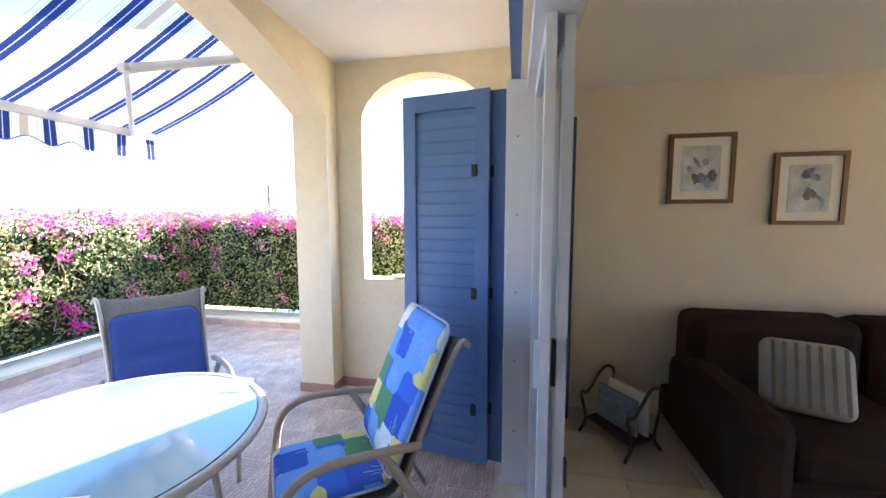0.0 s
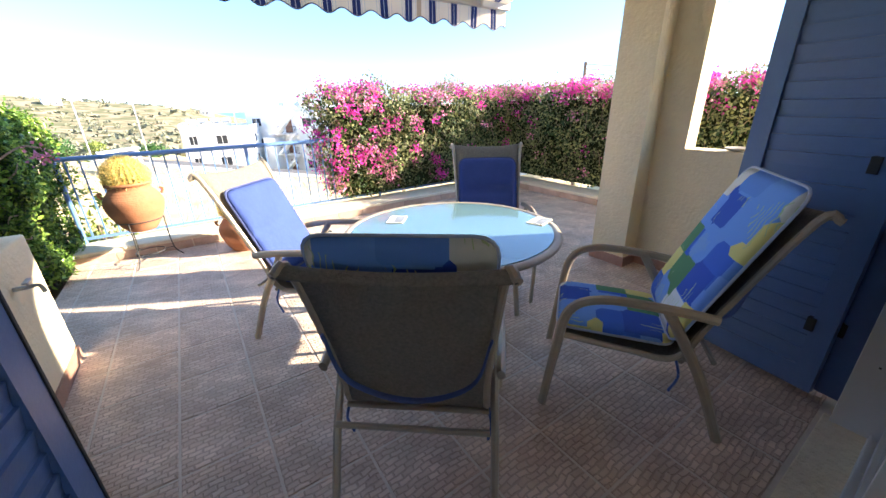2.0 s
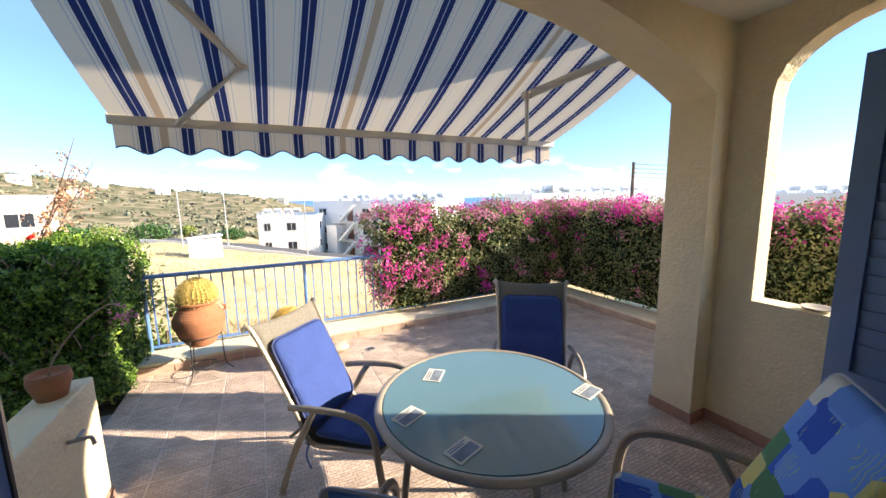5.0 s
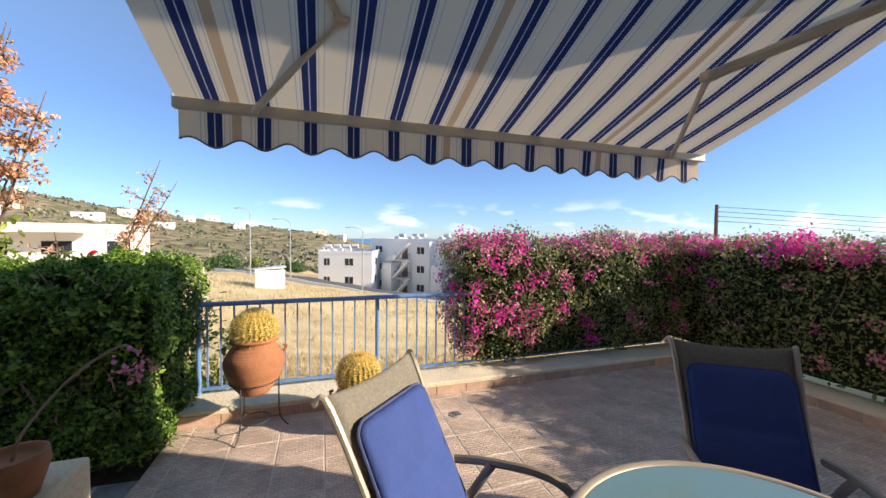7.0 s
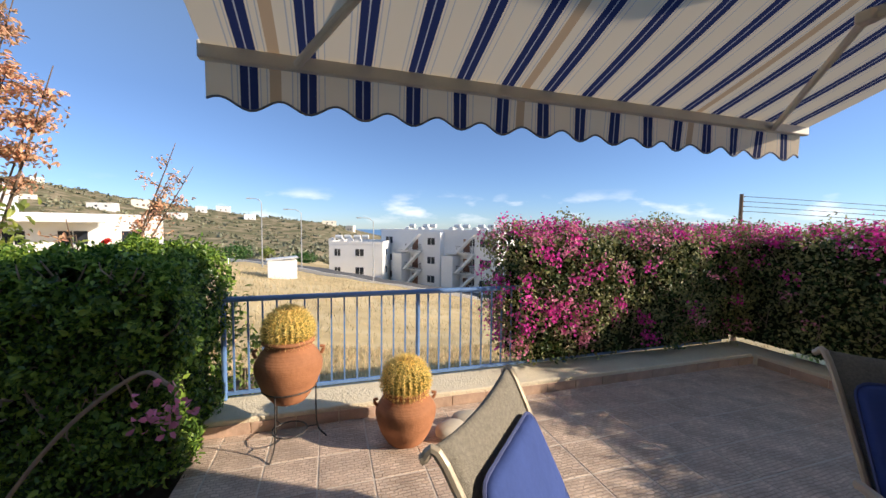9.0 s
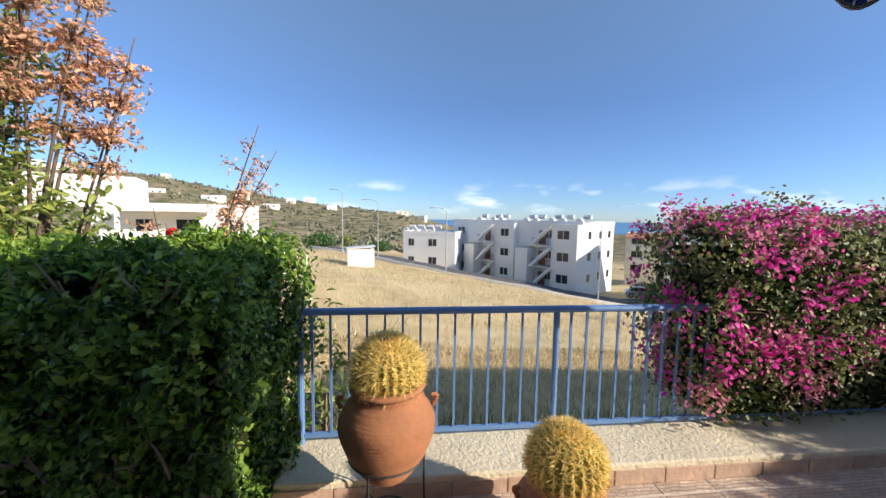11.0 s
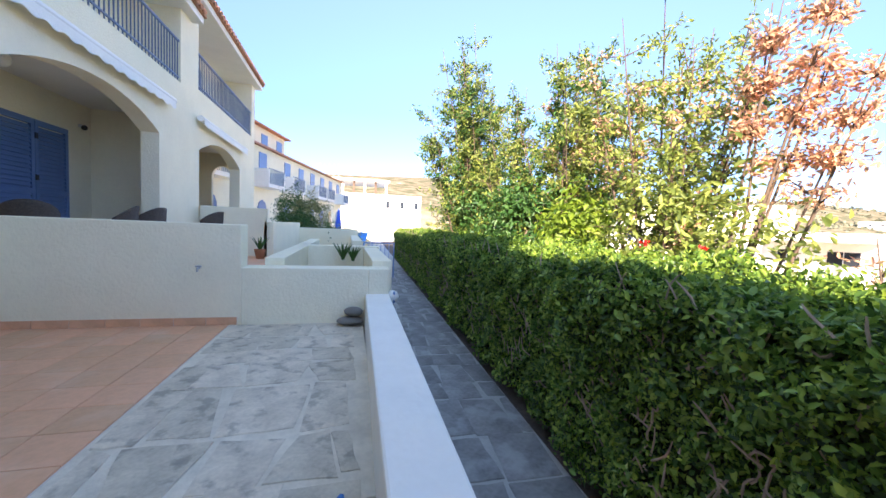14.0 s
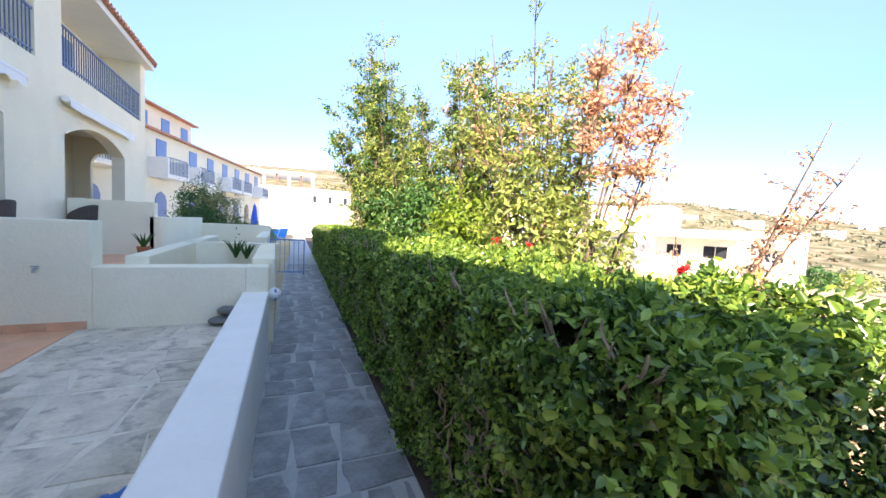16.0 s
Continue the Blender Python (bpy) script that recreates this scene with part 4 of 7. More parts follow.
    part("strap", tube(bmesh.new(), bend([(-0.262, by - 0.40 * math.sin(a) - 0.02, bz + 0.38), (-0.20, by - 0.24 * math.sin(a) - 0.06, bz + 0.20), (0.0, by - 0.14 * math.sin(a) - 0.07, bz + 0.11), (0.20, by - 0.24 * math.sin(a) - 0.06, bz + 0.20), (0.262, by - 0.40 * math.sin(a) - 0.02, bz + 0.38)], 6), 0.014, 6, flat=0.3), CORDBLUE, c)
    for s in (-1, 1):
        part("tie", tube(bmesh.new(), bend([(s * 0.26, by, bz), (s * 0.275, by - 0.02, bz - 0.08), (s * 0.265, by, bz - 0.17)], 4), 0.006, 5), CORDBLUE, c)
    return tagged(c, label, "chair", "garden chairs round the table")


chair(0.47, 1.46, -39.5, "metal garden chair with patchwork blue and yellow cushion", "patch", tilt=17, high=True, back=0.645)
chair(1.455, 1.19, 37, "reclining metal garden chair with patchwork blue and yellow cushion", "patch", tilt=24, high=True, back=0.70)
chair(1.689, 2.448, 144, "beige sling garden chair with plain navy cushion in shade", "navy", tilt=26.5)
chair(0.44, 2.65, 225, "beige sling garden chair with plain blue cushion", "navy", tilt=26.5)

# ---- table ----
tb = empty("round_table", 1.0, 2.01, 0, -7)
part("glass_top", lathe(bmesh.new(), [(0.575, 0.722), (0.577, 0.730), (0.575, 0.737), (0.3, 0.737)], 64), TABLEGLASS, tb, "frosted aqua glass", smooth=False)
bm = bmesh.new()
ring = [(0.598 * math.cos(2 * math.pi * k / 64), 0.598 * math.sin(2 * math.pi * k / 64), 0.722) for k in range(64)]
tube(bm, ring, 0.024, 10, closed=True, flat=0.8)
part("rim", bm, FRAME, tb, smooth=True)
for k in range(4):
    aa = -math.pi / 2 + k * math.pi / 2
    part("leg", tube(bmesh.new(), [(0.52 * math.cos(aa), 0.52 * math.sin(aa), 0.0), (0.44 * math.cos(aa), 0.44 * math.sin(aa), 0.705)], 0.019, 10), FRAME, tb)
bm = bmesh.new()
for k in range(2):
    aa = -math.pi / 2 + k * math.pi / 2
    tube(bm, [(0.44 * math.cos(aa), 0.44 * math.sin(aa), 0.70), (-0.44 * math.cos(aa), -0.44 * math.sin(aa), 0.70)], 0.012, 8)
part("under_frame", bm, FRAME, tb)
tagged(tb, "round garden table with frosted aqua glass top and metal rim", "table")
for cx, cy, rz in ((0.66, 1.70, 20), (0.83, 2.36, 50), (1.50, 1.79, 15), (0.54, 2.04, 25)):
    cd = empty("card", cx, cy, 0.7375, rz)
    part("paper", boxes((-0.075, 0.075, -0.052, 0.052, 0, 0.004)), PAPER, cd)
    part("picture", boxes((-0.066, 0.062, -0.044, 0.012, 0.004, 0.005)), INK, cd)
    part("text_bar", boxes((-0.06, 0.03, 0.02, 0.028, 0.004, 0.005), (-0.06, 0.05, 0.034, 0.040, 0.004, 0.005)), INK, cd)
    tagged(cd, "small white printed card with grey picture lying on the table", "card", "cards on the table")


# ---- cactus pots ----
def pot_profile(h, rmax, rbase, rneck, rrim):
    pts = []
    for i in range(53):
        t = i / 52
        r = rbase + (rmax - rbase) * math.sin(min(1, t / 0.62) * math.pi / 2) if t < 0.62 else rneck + (rmax - rneck) * math.cos((t - 0.62) / 0.30 * math.pi / 2) if t < 0.92 else rneck
        r += 0.005 * math.sin(i * math.pi / 2 * 1.9) if t < 0.85 else 0
        pts.append((r, t * h * 0.94))
    return pts + [(rrim, h * 0.95), (rrim, h), (rneck - 0.015, h), (rneck - 0.02, h * 0.93)]


def cactus(parent, r, zc, name="cactus_body"):
    ribs = 26
    bm = bmesh.new()
    rings = []
    for j in range(17):
        th = -1.15 + (math.pi / 2 + 1.13) * j / 16
        row = []
        for k in range(ribs * 2):
            rr_ = r * math.cos(th) * (1.0 if k % 2 else 0.88)
            row.append(bm.verts.new((rr_ * math.cos(math.pi * k / ribs), rr_ * math.sin(math.pi * k / ribs), zc + r * 0.95 * math.sin(th))))
        rings.append(row)
    for a_, b_ in zip(rings, rings[1:]):
        for k in range(ribs * 2):
            bm.faces.new((a_[k], a_[(k + 1) % (ribs * 2)], b_[(k + 1) % (ribs * 2)], b_[k]))
    body = part(name, bm, CACTUS, parent, "ribbed green barrel cactus")
    V, F = [], []
    rs = random.Random(int(r * 1e4))
    for k in range(ribs):
        for j in range(22):
            th = -0.95 + (math.pi / 2 + 0.85) * j / 21
            ph = math.pi * (2 * k + 1) / ribs
            nrm = Vector((math.cos(th) * math.cos(ph), math.cos(th) * math.sin(ph), math.sin(th)))
            base = Vector((r * nrm.x, r * nrm.y, zc + r * 0.95 * nrm.z))
            for q in range(13):
                d_ = (nrm * 0.7 + Vector((rs.uniform(-1, 1), rs.uniform(-1, 1), rs.uniform(-1, 0.7)))).normalized()
                tip = base + d_ * rs.uniform(0.025, 0.05)
                w_ = d_.cross(nrm).normalized() * 0.0026 if d_.cross(nrm).length > 0.01 else Vector((0.002, 0, 0))
                i0 = len(V)
                V += [tuple(base - w_), tuple(base + w_), tuple(tip)]
                F.append((i0, i0 + 1, i0 + 2))
    data_obj("spine_coat", V, F, SPINE, body)
    part("crown", lathe(bmesh.new(), [(0.05, zc + r * 0.93), (0.045, zc + r * 0.99), (0.02, zc + r * 1.02)], 12), SPINETOP, body)
    return body


def potted(name, x, y, z, h, rmax, rbase, rneck, rc, label):
    p = empty(name, x, y, z)
    part("pot", lathe(bmesh.new(), pot_profile(h, rmax, rbase, rneck, rneck + 0.018), 48), TERRA, p, "ribbed terracotta pot", smooth=True)
    part("soil", lathe(bmesh.new(), [(rneck - 0.021, h * 0.90), (rneck - 0.021, h * 0.945)], 32), SOIL, p)
    for s in (-1, 1):
        cs = 0.3
        part("lug", tube(bmesh.new(), bend([(s * rmax * 0.93, cs * rmax * 0.3, h * 0.82), (s * (rmax * 0.93 + 0.03), cs * rmax * 0.3, h * 0.80), (s * rmax * 0.97, cs * rmax * 0.3, h * 0.70)], 4), 0.012, 8), TERRA, p)
    cactus(p, rc, h + rc * 0.34)
    return tagged(p, label, "potted plant", "barrel cacti in pots")


PX_, PY_ = -0.70, 4.86
potted("potted_cactus", PX_, PY_, 0.335, 0.46, 0.232, 0.115, 0.165, 0.170, "golden barrel cactus in a terracotta pot on an iron stand")
st = empty("plant_stand", PX_, PY_, 0)
part("hoop", tube(bmesh.new(), [(0.186 * math.cos(2 * math.pi * k / 32), 0.186 * math.sin(2 * math.pi * k / 32), 0.435) for k in range(32)], 0.006, 6, closed=True), IRON, st)
part("lower_hoop", tube(bmesh.new(), [(0.12 * math.cos(2 * math.pi * k / 32), 0.12 * math.sin(2 * math.pi * k / 32), 0.10) for k in range(32)], 0.005, 6, closed=True), IRON, st)
for k in range(3):
    aa = 2 * math.pi * k / 3 - 2.0
    part("leg", tube(bmesh.new(), bend([(0.186 * math.cos(aa), 0.186 * math.sin(aa), 0.435), (0.185 * math.cos(aa), 0.185 * math.sin(aa), 0.22), (0.20 * math.cos(aa), 0.20 * math.sin(aa), 0.08), (0.26 * math.cos(aa), 0.26 * math.sin(aa), 0.0)], 4), 0.006, 6), IRON, st)
    part("brace", tube(bmesh.new(), [(0.19 * math.cos(aa), 0.19 * math.sin(aa), 0.10), (0.12 * math.cos(aa), 0.12 * math.sin(aa), 0.10)], 0.004, 6), IRON, st)
tagged(st, "thin black wrought iron three-legged plant stand", "plant stand")
potted("potted_cactus", 0.14, 4.68, 0.0, 0.40, 0.225, 0.14, 0.155, 0.175, "golden barrel cactus in a terracotta pot on the tiles")


def pebble(x, y, z, a, b, c, rz, material, label):
    bm = bmesh.new()
    bmesh.ops.create_icosphere(bm, subdivisions=3, radius=1)
    for v in bm.verts:
        v.co = Vector((v.co.x * a, v.co.y * b, v.co.z * c)) * (1 + 0.05 * noise.noise(v.co * 1.6 + Vector((x, y, z))))
    o = obj("stone", bm, material, smooth=True)
    o.matrix_basis = pose(x, y, z + c * 0.97, 0, 0, rz)
    return tagged(o, label, "stone")


pebble(0.48, 4.61, 0, 0.135, 0.10, 0.058, 20, STONE, "large smooth beige beach stone on the tiles")
pebble(0.66, 4.74, 0, 0.125, 0.095, 0.052, -10, STONE, "smooth beige beach stone on the tiles")
pebble(-6.02, 3.14, 0.33, 0.13, 0.17, 0.05, 10, DARKSTONE, "flat dark grey beach stone on the paving")
pebble(-6.04, 3.18, 0.43, 0.10, 0.12, 0.06, -25, DARKSTONE, "dark grey beach stone stacked on another")
dr = empty("floor_drain", 1.02, 4.62, 0.0)
part("plate", lathe(bmesh.new(), [(0.058, 0.001), (0.058, 0.006), (0.03, 0.006)], 28), GALV, dr)
part("grid", boxes(*[(-0.04, 0.04, -0.033 + 0.011 * i, -0.029 + 0.011 * i, 0.006, 0.008) for i in range(7)]), BLACK, dr)
tagged(dr, "small round metal floor drain", "drain")
sh = lathe(bmesh.new(), [(0.03, 0), (0.07, 0.012), (0.085, 0.028), (0.078, 0.028), (0.06, 0.014)], 20)
o = obj("shell_dish", sh, STONE, smooth=True)
o.matrix_basis = pose(3.13, 1.42, 1.04)
tagged(o, "shallow pale shell dish on the window sill", "dish")
tp = empty("tap", -0.998, 2.79, 0.635)
part("pipe", tube(bmesh.new(), [(0, 0, 0), (0.05, 0, 0)], 0.011, 8), GALV, tp)
part("spout", tube(bmesh.new(), bend([(0.05, 0, 0), (0.09, 0, 0.0), (0.10, 0, -0.04)], 4), 0.010, 8), GALV, tp)
part("handle", boxes((0.045, 0.065, -0.035, 0.035, 0.025, 0.035), (0.05, 0.06, -0.005, 0.005, 0, 0.03), bevel=0.003), GALV, tp)
tagged(tp, "small brass garden tap on the low wall", "tap")

pt = empty("fallen_bract", 0.25, 1.02, 0.003)
leaf_mesh("petal", np.array([[0, 0, 0.004], [0.01, 0.01, 0.006], [-0.008, 0.012, 0.005]]), np.array([[0, 0, 1.0]] * 3), np.array([0.03, 0.03, 0.028]), BRACT, pt, width=0.8, jitter=0.3)
tagged(pt, "fallen magenta bougainvillea bract on the tiles", "petal")


# ---- hedges ----
def hedge(name, x0, x1, y0, y1, z1, faces, dens, size, label, far=None):
    h = empty(name, (x0 + x1) / 2, (y0 + y1) / 2, -0.1)
    off = Vector(((x0 + x1) / 2, (y0 + y1) / 2, -0.1))
    # dark box added inside so that gaps between leaves read as shade
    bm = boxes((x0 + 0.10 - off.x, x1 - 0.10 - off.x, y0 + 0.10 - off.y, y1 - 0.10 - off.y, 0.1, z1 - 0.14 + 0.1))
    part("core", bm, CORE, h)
    o = np.array(off)

    def shoulder(Q):
        """The clipped top rolls over a little towards the path."""
        Q[:, 2] -= 0.085 * np.clip(1 - (Q[:, 1] - y0) / 0.34, 0, 1) ** 1.5 * smooth(z1 - 0.35, z1, Q[:, 2])
        return Q
    P, N = box_shell(x0, x1, y0, y1, 0.05, z1, faces, dens)
    shoulder(P)
    P += N * lump(P, 5.0, 0.022)[:, None]
    N = N + [0, 0, 0.45]
    s = np.clip(rng.lognormal(-0.08, 0.33, len(P)), 0.4, 1.7) * size
    leaf_mesh("outer_leaves", P - o, N, s, LEAF, h)
    # second leaf layer in the darkened colour, shade painted in for depth
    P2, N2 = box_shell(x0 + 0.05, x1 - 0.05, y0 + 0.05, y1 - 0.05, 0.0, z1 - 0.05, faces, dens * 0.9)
    leaf_mesh("inner_leaves", shoulder(P2) - o, N2, rng.uniform(0.7, 1.2, len(P2)) * size, LEAF_SHADE, h)
    P3, N3 = box_shell(x0 + 0.03, x1 - 0.03, y0 + 0.03, y1 - 0.03, z1 - 0.02, z1 + 0.03, ["z+"], dens * 0.35)
    leaf_mesh("shoots", shoulder(P3) - o, N3 * 0.3 + [0, 0, 0.2], rng.uniform(0.8, 1.6, len(P3)) * size, LEAF, h, width=0.5, jitter=1.2)
    # lime leaves along the top; their paler colour also carries the sunlit look
    P4, N4 = box_shell(x0 + 0.05, x1 - 0.05, y0 + 0.02, y1 - 0.05, z1 - 0.01, z1 + 0.05, ["z+"], dens * 0.12)
    leaf_mesh("young_leaves", shoulder(P4) - o, N4 * 0.4, rng.uniform(0.8, 1.4, len(P4)) * size, LEAF_Y, h, width=0.5, jitter=1.0)
    bm = bmesh.new()
    for k in range(int((x1 - x0) * 90)):
        p = Vector((random.uniform(x0, x1), y0 + 0.02, random.uniform(0.15, z1 - 0.1))) - off
        q = p + Vector((random.uniform(-0.12, 0.12), random.uniform(-0.07, 0.02), random.uniform(0, 0.2)))
        tube(bm, bend([p, (p + q) / 2 + Vector((random.uniform(-.03, .03), 0, random.uniform(-.03, .03))), q], 2), 0.004, 4, taper=[0.007, 0.006, 0.006, 0.005, 0.003][:5])
    part("twigs", bm, TWIG, h)
    h.matrix_basis = SKEW @ h.matrix_basis
    return tagged(h, label, "hedge", kind="stuff")


hedge("hedge", -5.2, -1.36, 4.56, 5.62, 1.385, ["y-", "z+", "x+"], 5200, 0.036, "clipped dense green hedge along the path")
hedge("hedge", -20.0, -5.2, 4.56, 5.62, 1.40, ["y-", "z+"], 2000, 0.050, "clipped dense green hedge further along the path")


def bougain(name, x0, x1, y0, y1, z1, faces, dens, label, bloom):
    h = empty(name, (x0 + x1) / 2, (y0 + y1) / 2, 0.1)
    o = np.array([(x0 + x1) / 2, (y0 + y1) / 2, 0.1])
    # dark box added behind the leaves as painted shade
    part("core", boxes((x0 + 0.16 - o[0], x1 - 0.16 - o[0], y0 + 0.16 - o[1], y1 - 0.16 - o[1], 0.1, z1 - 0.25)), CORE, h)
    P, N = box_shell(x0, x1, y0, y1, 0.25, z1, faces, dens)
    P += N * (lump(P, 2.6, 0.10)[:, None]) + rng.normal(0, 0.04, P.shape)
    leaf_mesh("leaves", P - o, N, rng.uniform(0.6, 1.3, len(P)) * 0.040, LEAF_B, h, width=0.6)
    # leaves behind the surface use the darkened colour as painted shade
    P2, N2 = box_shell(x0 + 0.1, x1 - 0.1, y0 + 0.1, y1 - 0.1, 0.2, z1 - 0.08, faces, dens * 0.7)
    leaf_mesh("inner_leaves", P2 - o, N2, rng.uniform(0.6, 1.2, len(P2)) * 0.055, LEAF_SHADE, h, width=0.6)
    for nm, m_, frac in (("bracts", BRACT, 1.0), ("faded_bracts", BRACT_F, 0.6)):
        C, M = box_shell(x0, x1, y0, y1, 0.3, z1, faces, 42)
        w = bloom(C)
        keep = rng.random(len(C)) < w * frac
        C, M = C[keep], M[keep]
        k = rng.integers(10, 44, len(C))
        Q = np.repeat(C, k, 0) + rng.normal(0, 0.045, (k.sum(), 3))
        R = np.repeat(M, k, 0)
        Q += R * 0.07
        leaf_mesh(nm, Q - o, R, rng.uniform(0.7, 1.2, len(Q)) * 0.034, m_, h, width=0.85)
    bm = bmesh.new()
    for k in range(int((x1 - x0 + y1 - y0) * 34)):
        p = Vector((random.uniform(x0 + .1, x1 - .1), y0 + 0.1, random.uniform(0.2, z1 - 0.3))) if "y-" in faces else Vector((x0 + 0.1, random.uniform(y0, y1), random.uniform(0.2, z1 - 0.3)))
        q = p + Vector((random.uniform(-0.25, 0.25), random.uniform(-0.14, 0.05), random.uniform(-0.05, 0.35)))
        a_, b_ = p - Vector(o), q - Vector(o)
        tube(bm, bend([a_, (a_ + b_) / 2 + Vector((random.uniform(-.05, .05), random.uniform(-.03, .03), random.uniform(-.03, .05))), b_], 2), 0.004, 4, taper=[0.006, 0.005, 0.004, 0.003, 0.002])
    part("stems", bm, TWIG, h)
    return tagged(h, label, "bougainvillea", kind="stuff")


bougain("bougainvillea", 1.42, 4.75, 5.26, 6.05, 1.55, ["y-", "z+", "x-"], 1500, "bougainvillea with magenta bracts spilling over the railing",
        lambda C: np.clip(0.07 + 0.45 * (C[:, 2] > 1.42) + 0.28 * (C[:, 0] < 2.3) + 0.12 * (C[:, 0] < 3.3), 0, 1))
bougain("bougainvillea", 4.66, 5.5, -0.8, 6.0, 1.58, ["x-", "z+"], 1250, "tall clipped bougainvillea hedge with pink tips above the kerb",
        lambda C: np.clip(0.05 + 0.65 * (C[:, 2] > 1.42), 0, 1))


# ---- trees and shrubs ----
def upright(x, y, z, h, r, stems, clear, leaves, label, lean=(0, 0), seed=1, twigs=9, per=14, reach=0.4):
    """Several rising stems from one foot, short twigs along them and leaves along the twigs."""
    q = random.Random(seed)
    t = empty("tree", x, y, z)
    bm = bmesh.new()
    pts = []
    for i in range(stems):
        a, u = q.uniform(0, 6.283), r * math.sqrt(q.random())
        top = h * q.uniform(0.72, 1.0) * (1 - 0.22 * (u / r) ** 2)
        tip = Vector((lean[0] + u * math.cos(a), lean[1] + u * math.sin(a), top))
        mid = Vector((tip.x * 0.45 + q.uniform(-.12, .12), tip.y * 0.45 + q.uniform(-.12, .12), top * 0.5))
        line = bend([Vector((q.uniform(-.06, .06), q.uniform(-.06, .06), -0.1)), mid, tip], 6)
        n = len(line)
        tube(bm, line, 0.03, 6, taper=[0.034 * (1 - 0.85 * k / (n - 1)) for k in range(n)])
        for k in range(twigs):
            f = clear + (1 - clear) * (k + q.random()) / twigs
            p = Vector(line[min(n - 1, int(f * (n - 1)))])
            d = Vector((q.uniform(-1, 1), q.uniform(-1, 1), q.uniform(0.0, 0.9))).normalized() * reach * q.uniform(0.4, 1.0) * (1.15 - 0.6 * f)
            tube(bm, [p, p + d * 0.5 + Vector((0, 0, 0.03)), p + d], 0.008, 4, taper=[0.009, 0.006, 0.003])
            pts.append((tuple(p), tuple(p + d)))
    part("trunk", bm, BARK, t, smooth=True)
    A, B = np.array([p[0] for p in pts]), np.array([p[1] for p in pts])
    for m_, share, size in leaves:
        sel = rng.choice(len(A), max(1, int(len(A) * share)), replace=False)
        w = rng.uniform(0.15, 1.1, (len(sel) * per, 1))
        a2, b2 = np.repeat(A[sel], per, 0), np.repeat(B[sel], per, 0)
        P = a2 + (b2 - a2) * w + rng.normal(0, 0.055, (len(w), 3))
        leaf_mesh("crown", P, rng.normal(0, 1, P.shape) + [0.2, -0.2, 0.7], rng.uniform(0.6, 1.25, len(P)) * size, m_, t, width=0.45, jitter=0.5, droop=0.5)
    return tagged(t, label, "tree")


upright(-11.3, 6.75, -1.0, 8.5, 1.3, 30, 0.22, [(LEAF_T, 0.75, 0.095), (LEAF_S, 0.55, 0.095)], "tall dense green garden tree behind the hedge", lean=(-0.1, -0.55), seed=3, twigs=22, per=42, reach=1.05)
upright(-8.6, 7.9, -1.0, 7.3, 1.55, 30, 0.20, [(LEAF_T, 0.85, 0.09), (LEAF_S, 0.30, 0.09), (LEAF_DRY, 0.10, 0.08)], "light green garden tree with a few withered leaves", seed=8, twigs=23, per=40, reach=1.05)
upright(-10.0, 7.3, -1.0, 6.4, 1.2, 20, 0.20, [(LEAF_T, 0.80, 0.09), (LEAF_S, 0.40, 0.09)], "bushy green garden tree among others", seed=31, twigs=20, per=34, reach=1.0)
upright(-5.7, 7.55, -1.0, 6.8, 1.25, 19, 0.18, [(LEAF_T, 0.92, 0.08), (LEAF_DRY, 0.10, 0.08)], "slender garden tree with yellow green leaves", lean=(0.15, 0.0), seed=12, twigs=24, per=34, reach=1.0)
upright(-4.85, 7.4, -1.0, 6.3, 0.55, 7, 0.74, [(LEAF_DRY, 0.95, 0.075)], "bare tree with withered orange leaves", lean=(1.0, 0.05), seed=5, twigs=17, per=30, reach=0.55)
upright(-4.2, 9.0, -1.2, 5.0, 0.28, 4, 0.36, [(LEAF_DRY, 0.95, 0.07)], "thin leaning sapling with withered orange leaves", lean=(1.45, 0.1), seed=21, twigs=14, per=24, reach=0.45)
upright(-3.7, 8.3, -1.2, 3.3, 0.7, 8, 0.35, [(LEAF_DRY, 0.7, 0.09), (LEAF_T, 0.4, 0.09)], "low straggling sapling with half withered leaves", lean=(0.3, 0.1), seed=24, twigs=11, per=10, reach=0.6)


def shrub(name, x, y, z, r, h, material, n, size, label):
    s = empty(name, x, y, z)
    part("stems", tube(bmesh.new(), [(0, 0, -0.1), (0.02, 0.03, h * 0.6)], 0.025, 6), TWIG, s)
    u = rng.normal(0, 1, (n, 3))
    u /= np.linalg.norm(u, axis=1, keepdims=True)
    P = u * (rng.uniform(0.45, 1, (n, 1)) ** 0.5)
    P *= 1 + lump(P * 2.0, 2.0, 0.22)[:, None]
    P = P * [r, r, h / 2] + [0, 0, h / 2]
    leaf_mesh("foliage", P, u, rng.uniform(0.6, 1.3, n) * size, material, s, width=0.42, jitter=0.6, droop=0.5)
    return tagged(s, label, "shrub")


shrub("shrub", -8.7, 6.85, -0.3, 0.95, 3.2, LEAF_S, 4200, 0.12, "dark green leafy shrub behind the hedge")
shrub("shrub", -6.7, 6.8, -0.3, 0.72, 2.7, LEAF_Y, 3000, 0.12, "bright lime green shrub behind the hedge")
shrub("shrub", -5.0, 6.9, -0.4, 0.80, 3.1, LEAF_T, 2600, 0.10, "light green leafy shrub behind the hedge")
shrub("shrub", -4.2, 7.1, -0.5, 0.65, 2.8, LEAF_T, 1200, 0.11, "straggly green shrub behind the hedge")
shrub("shrub", -10.6, 6.75, -0.3, 0.95, 3.3, LEAF_S, 3600, 0.13, "dark green shrub beyond the trees")
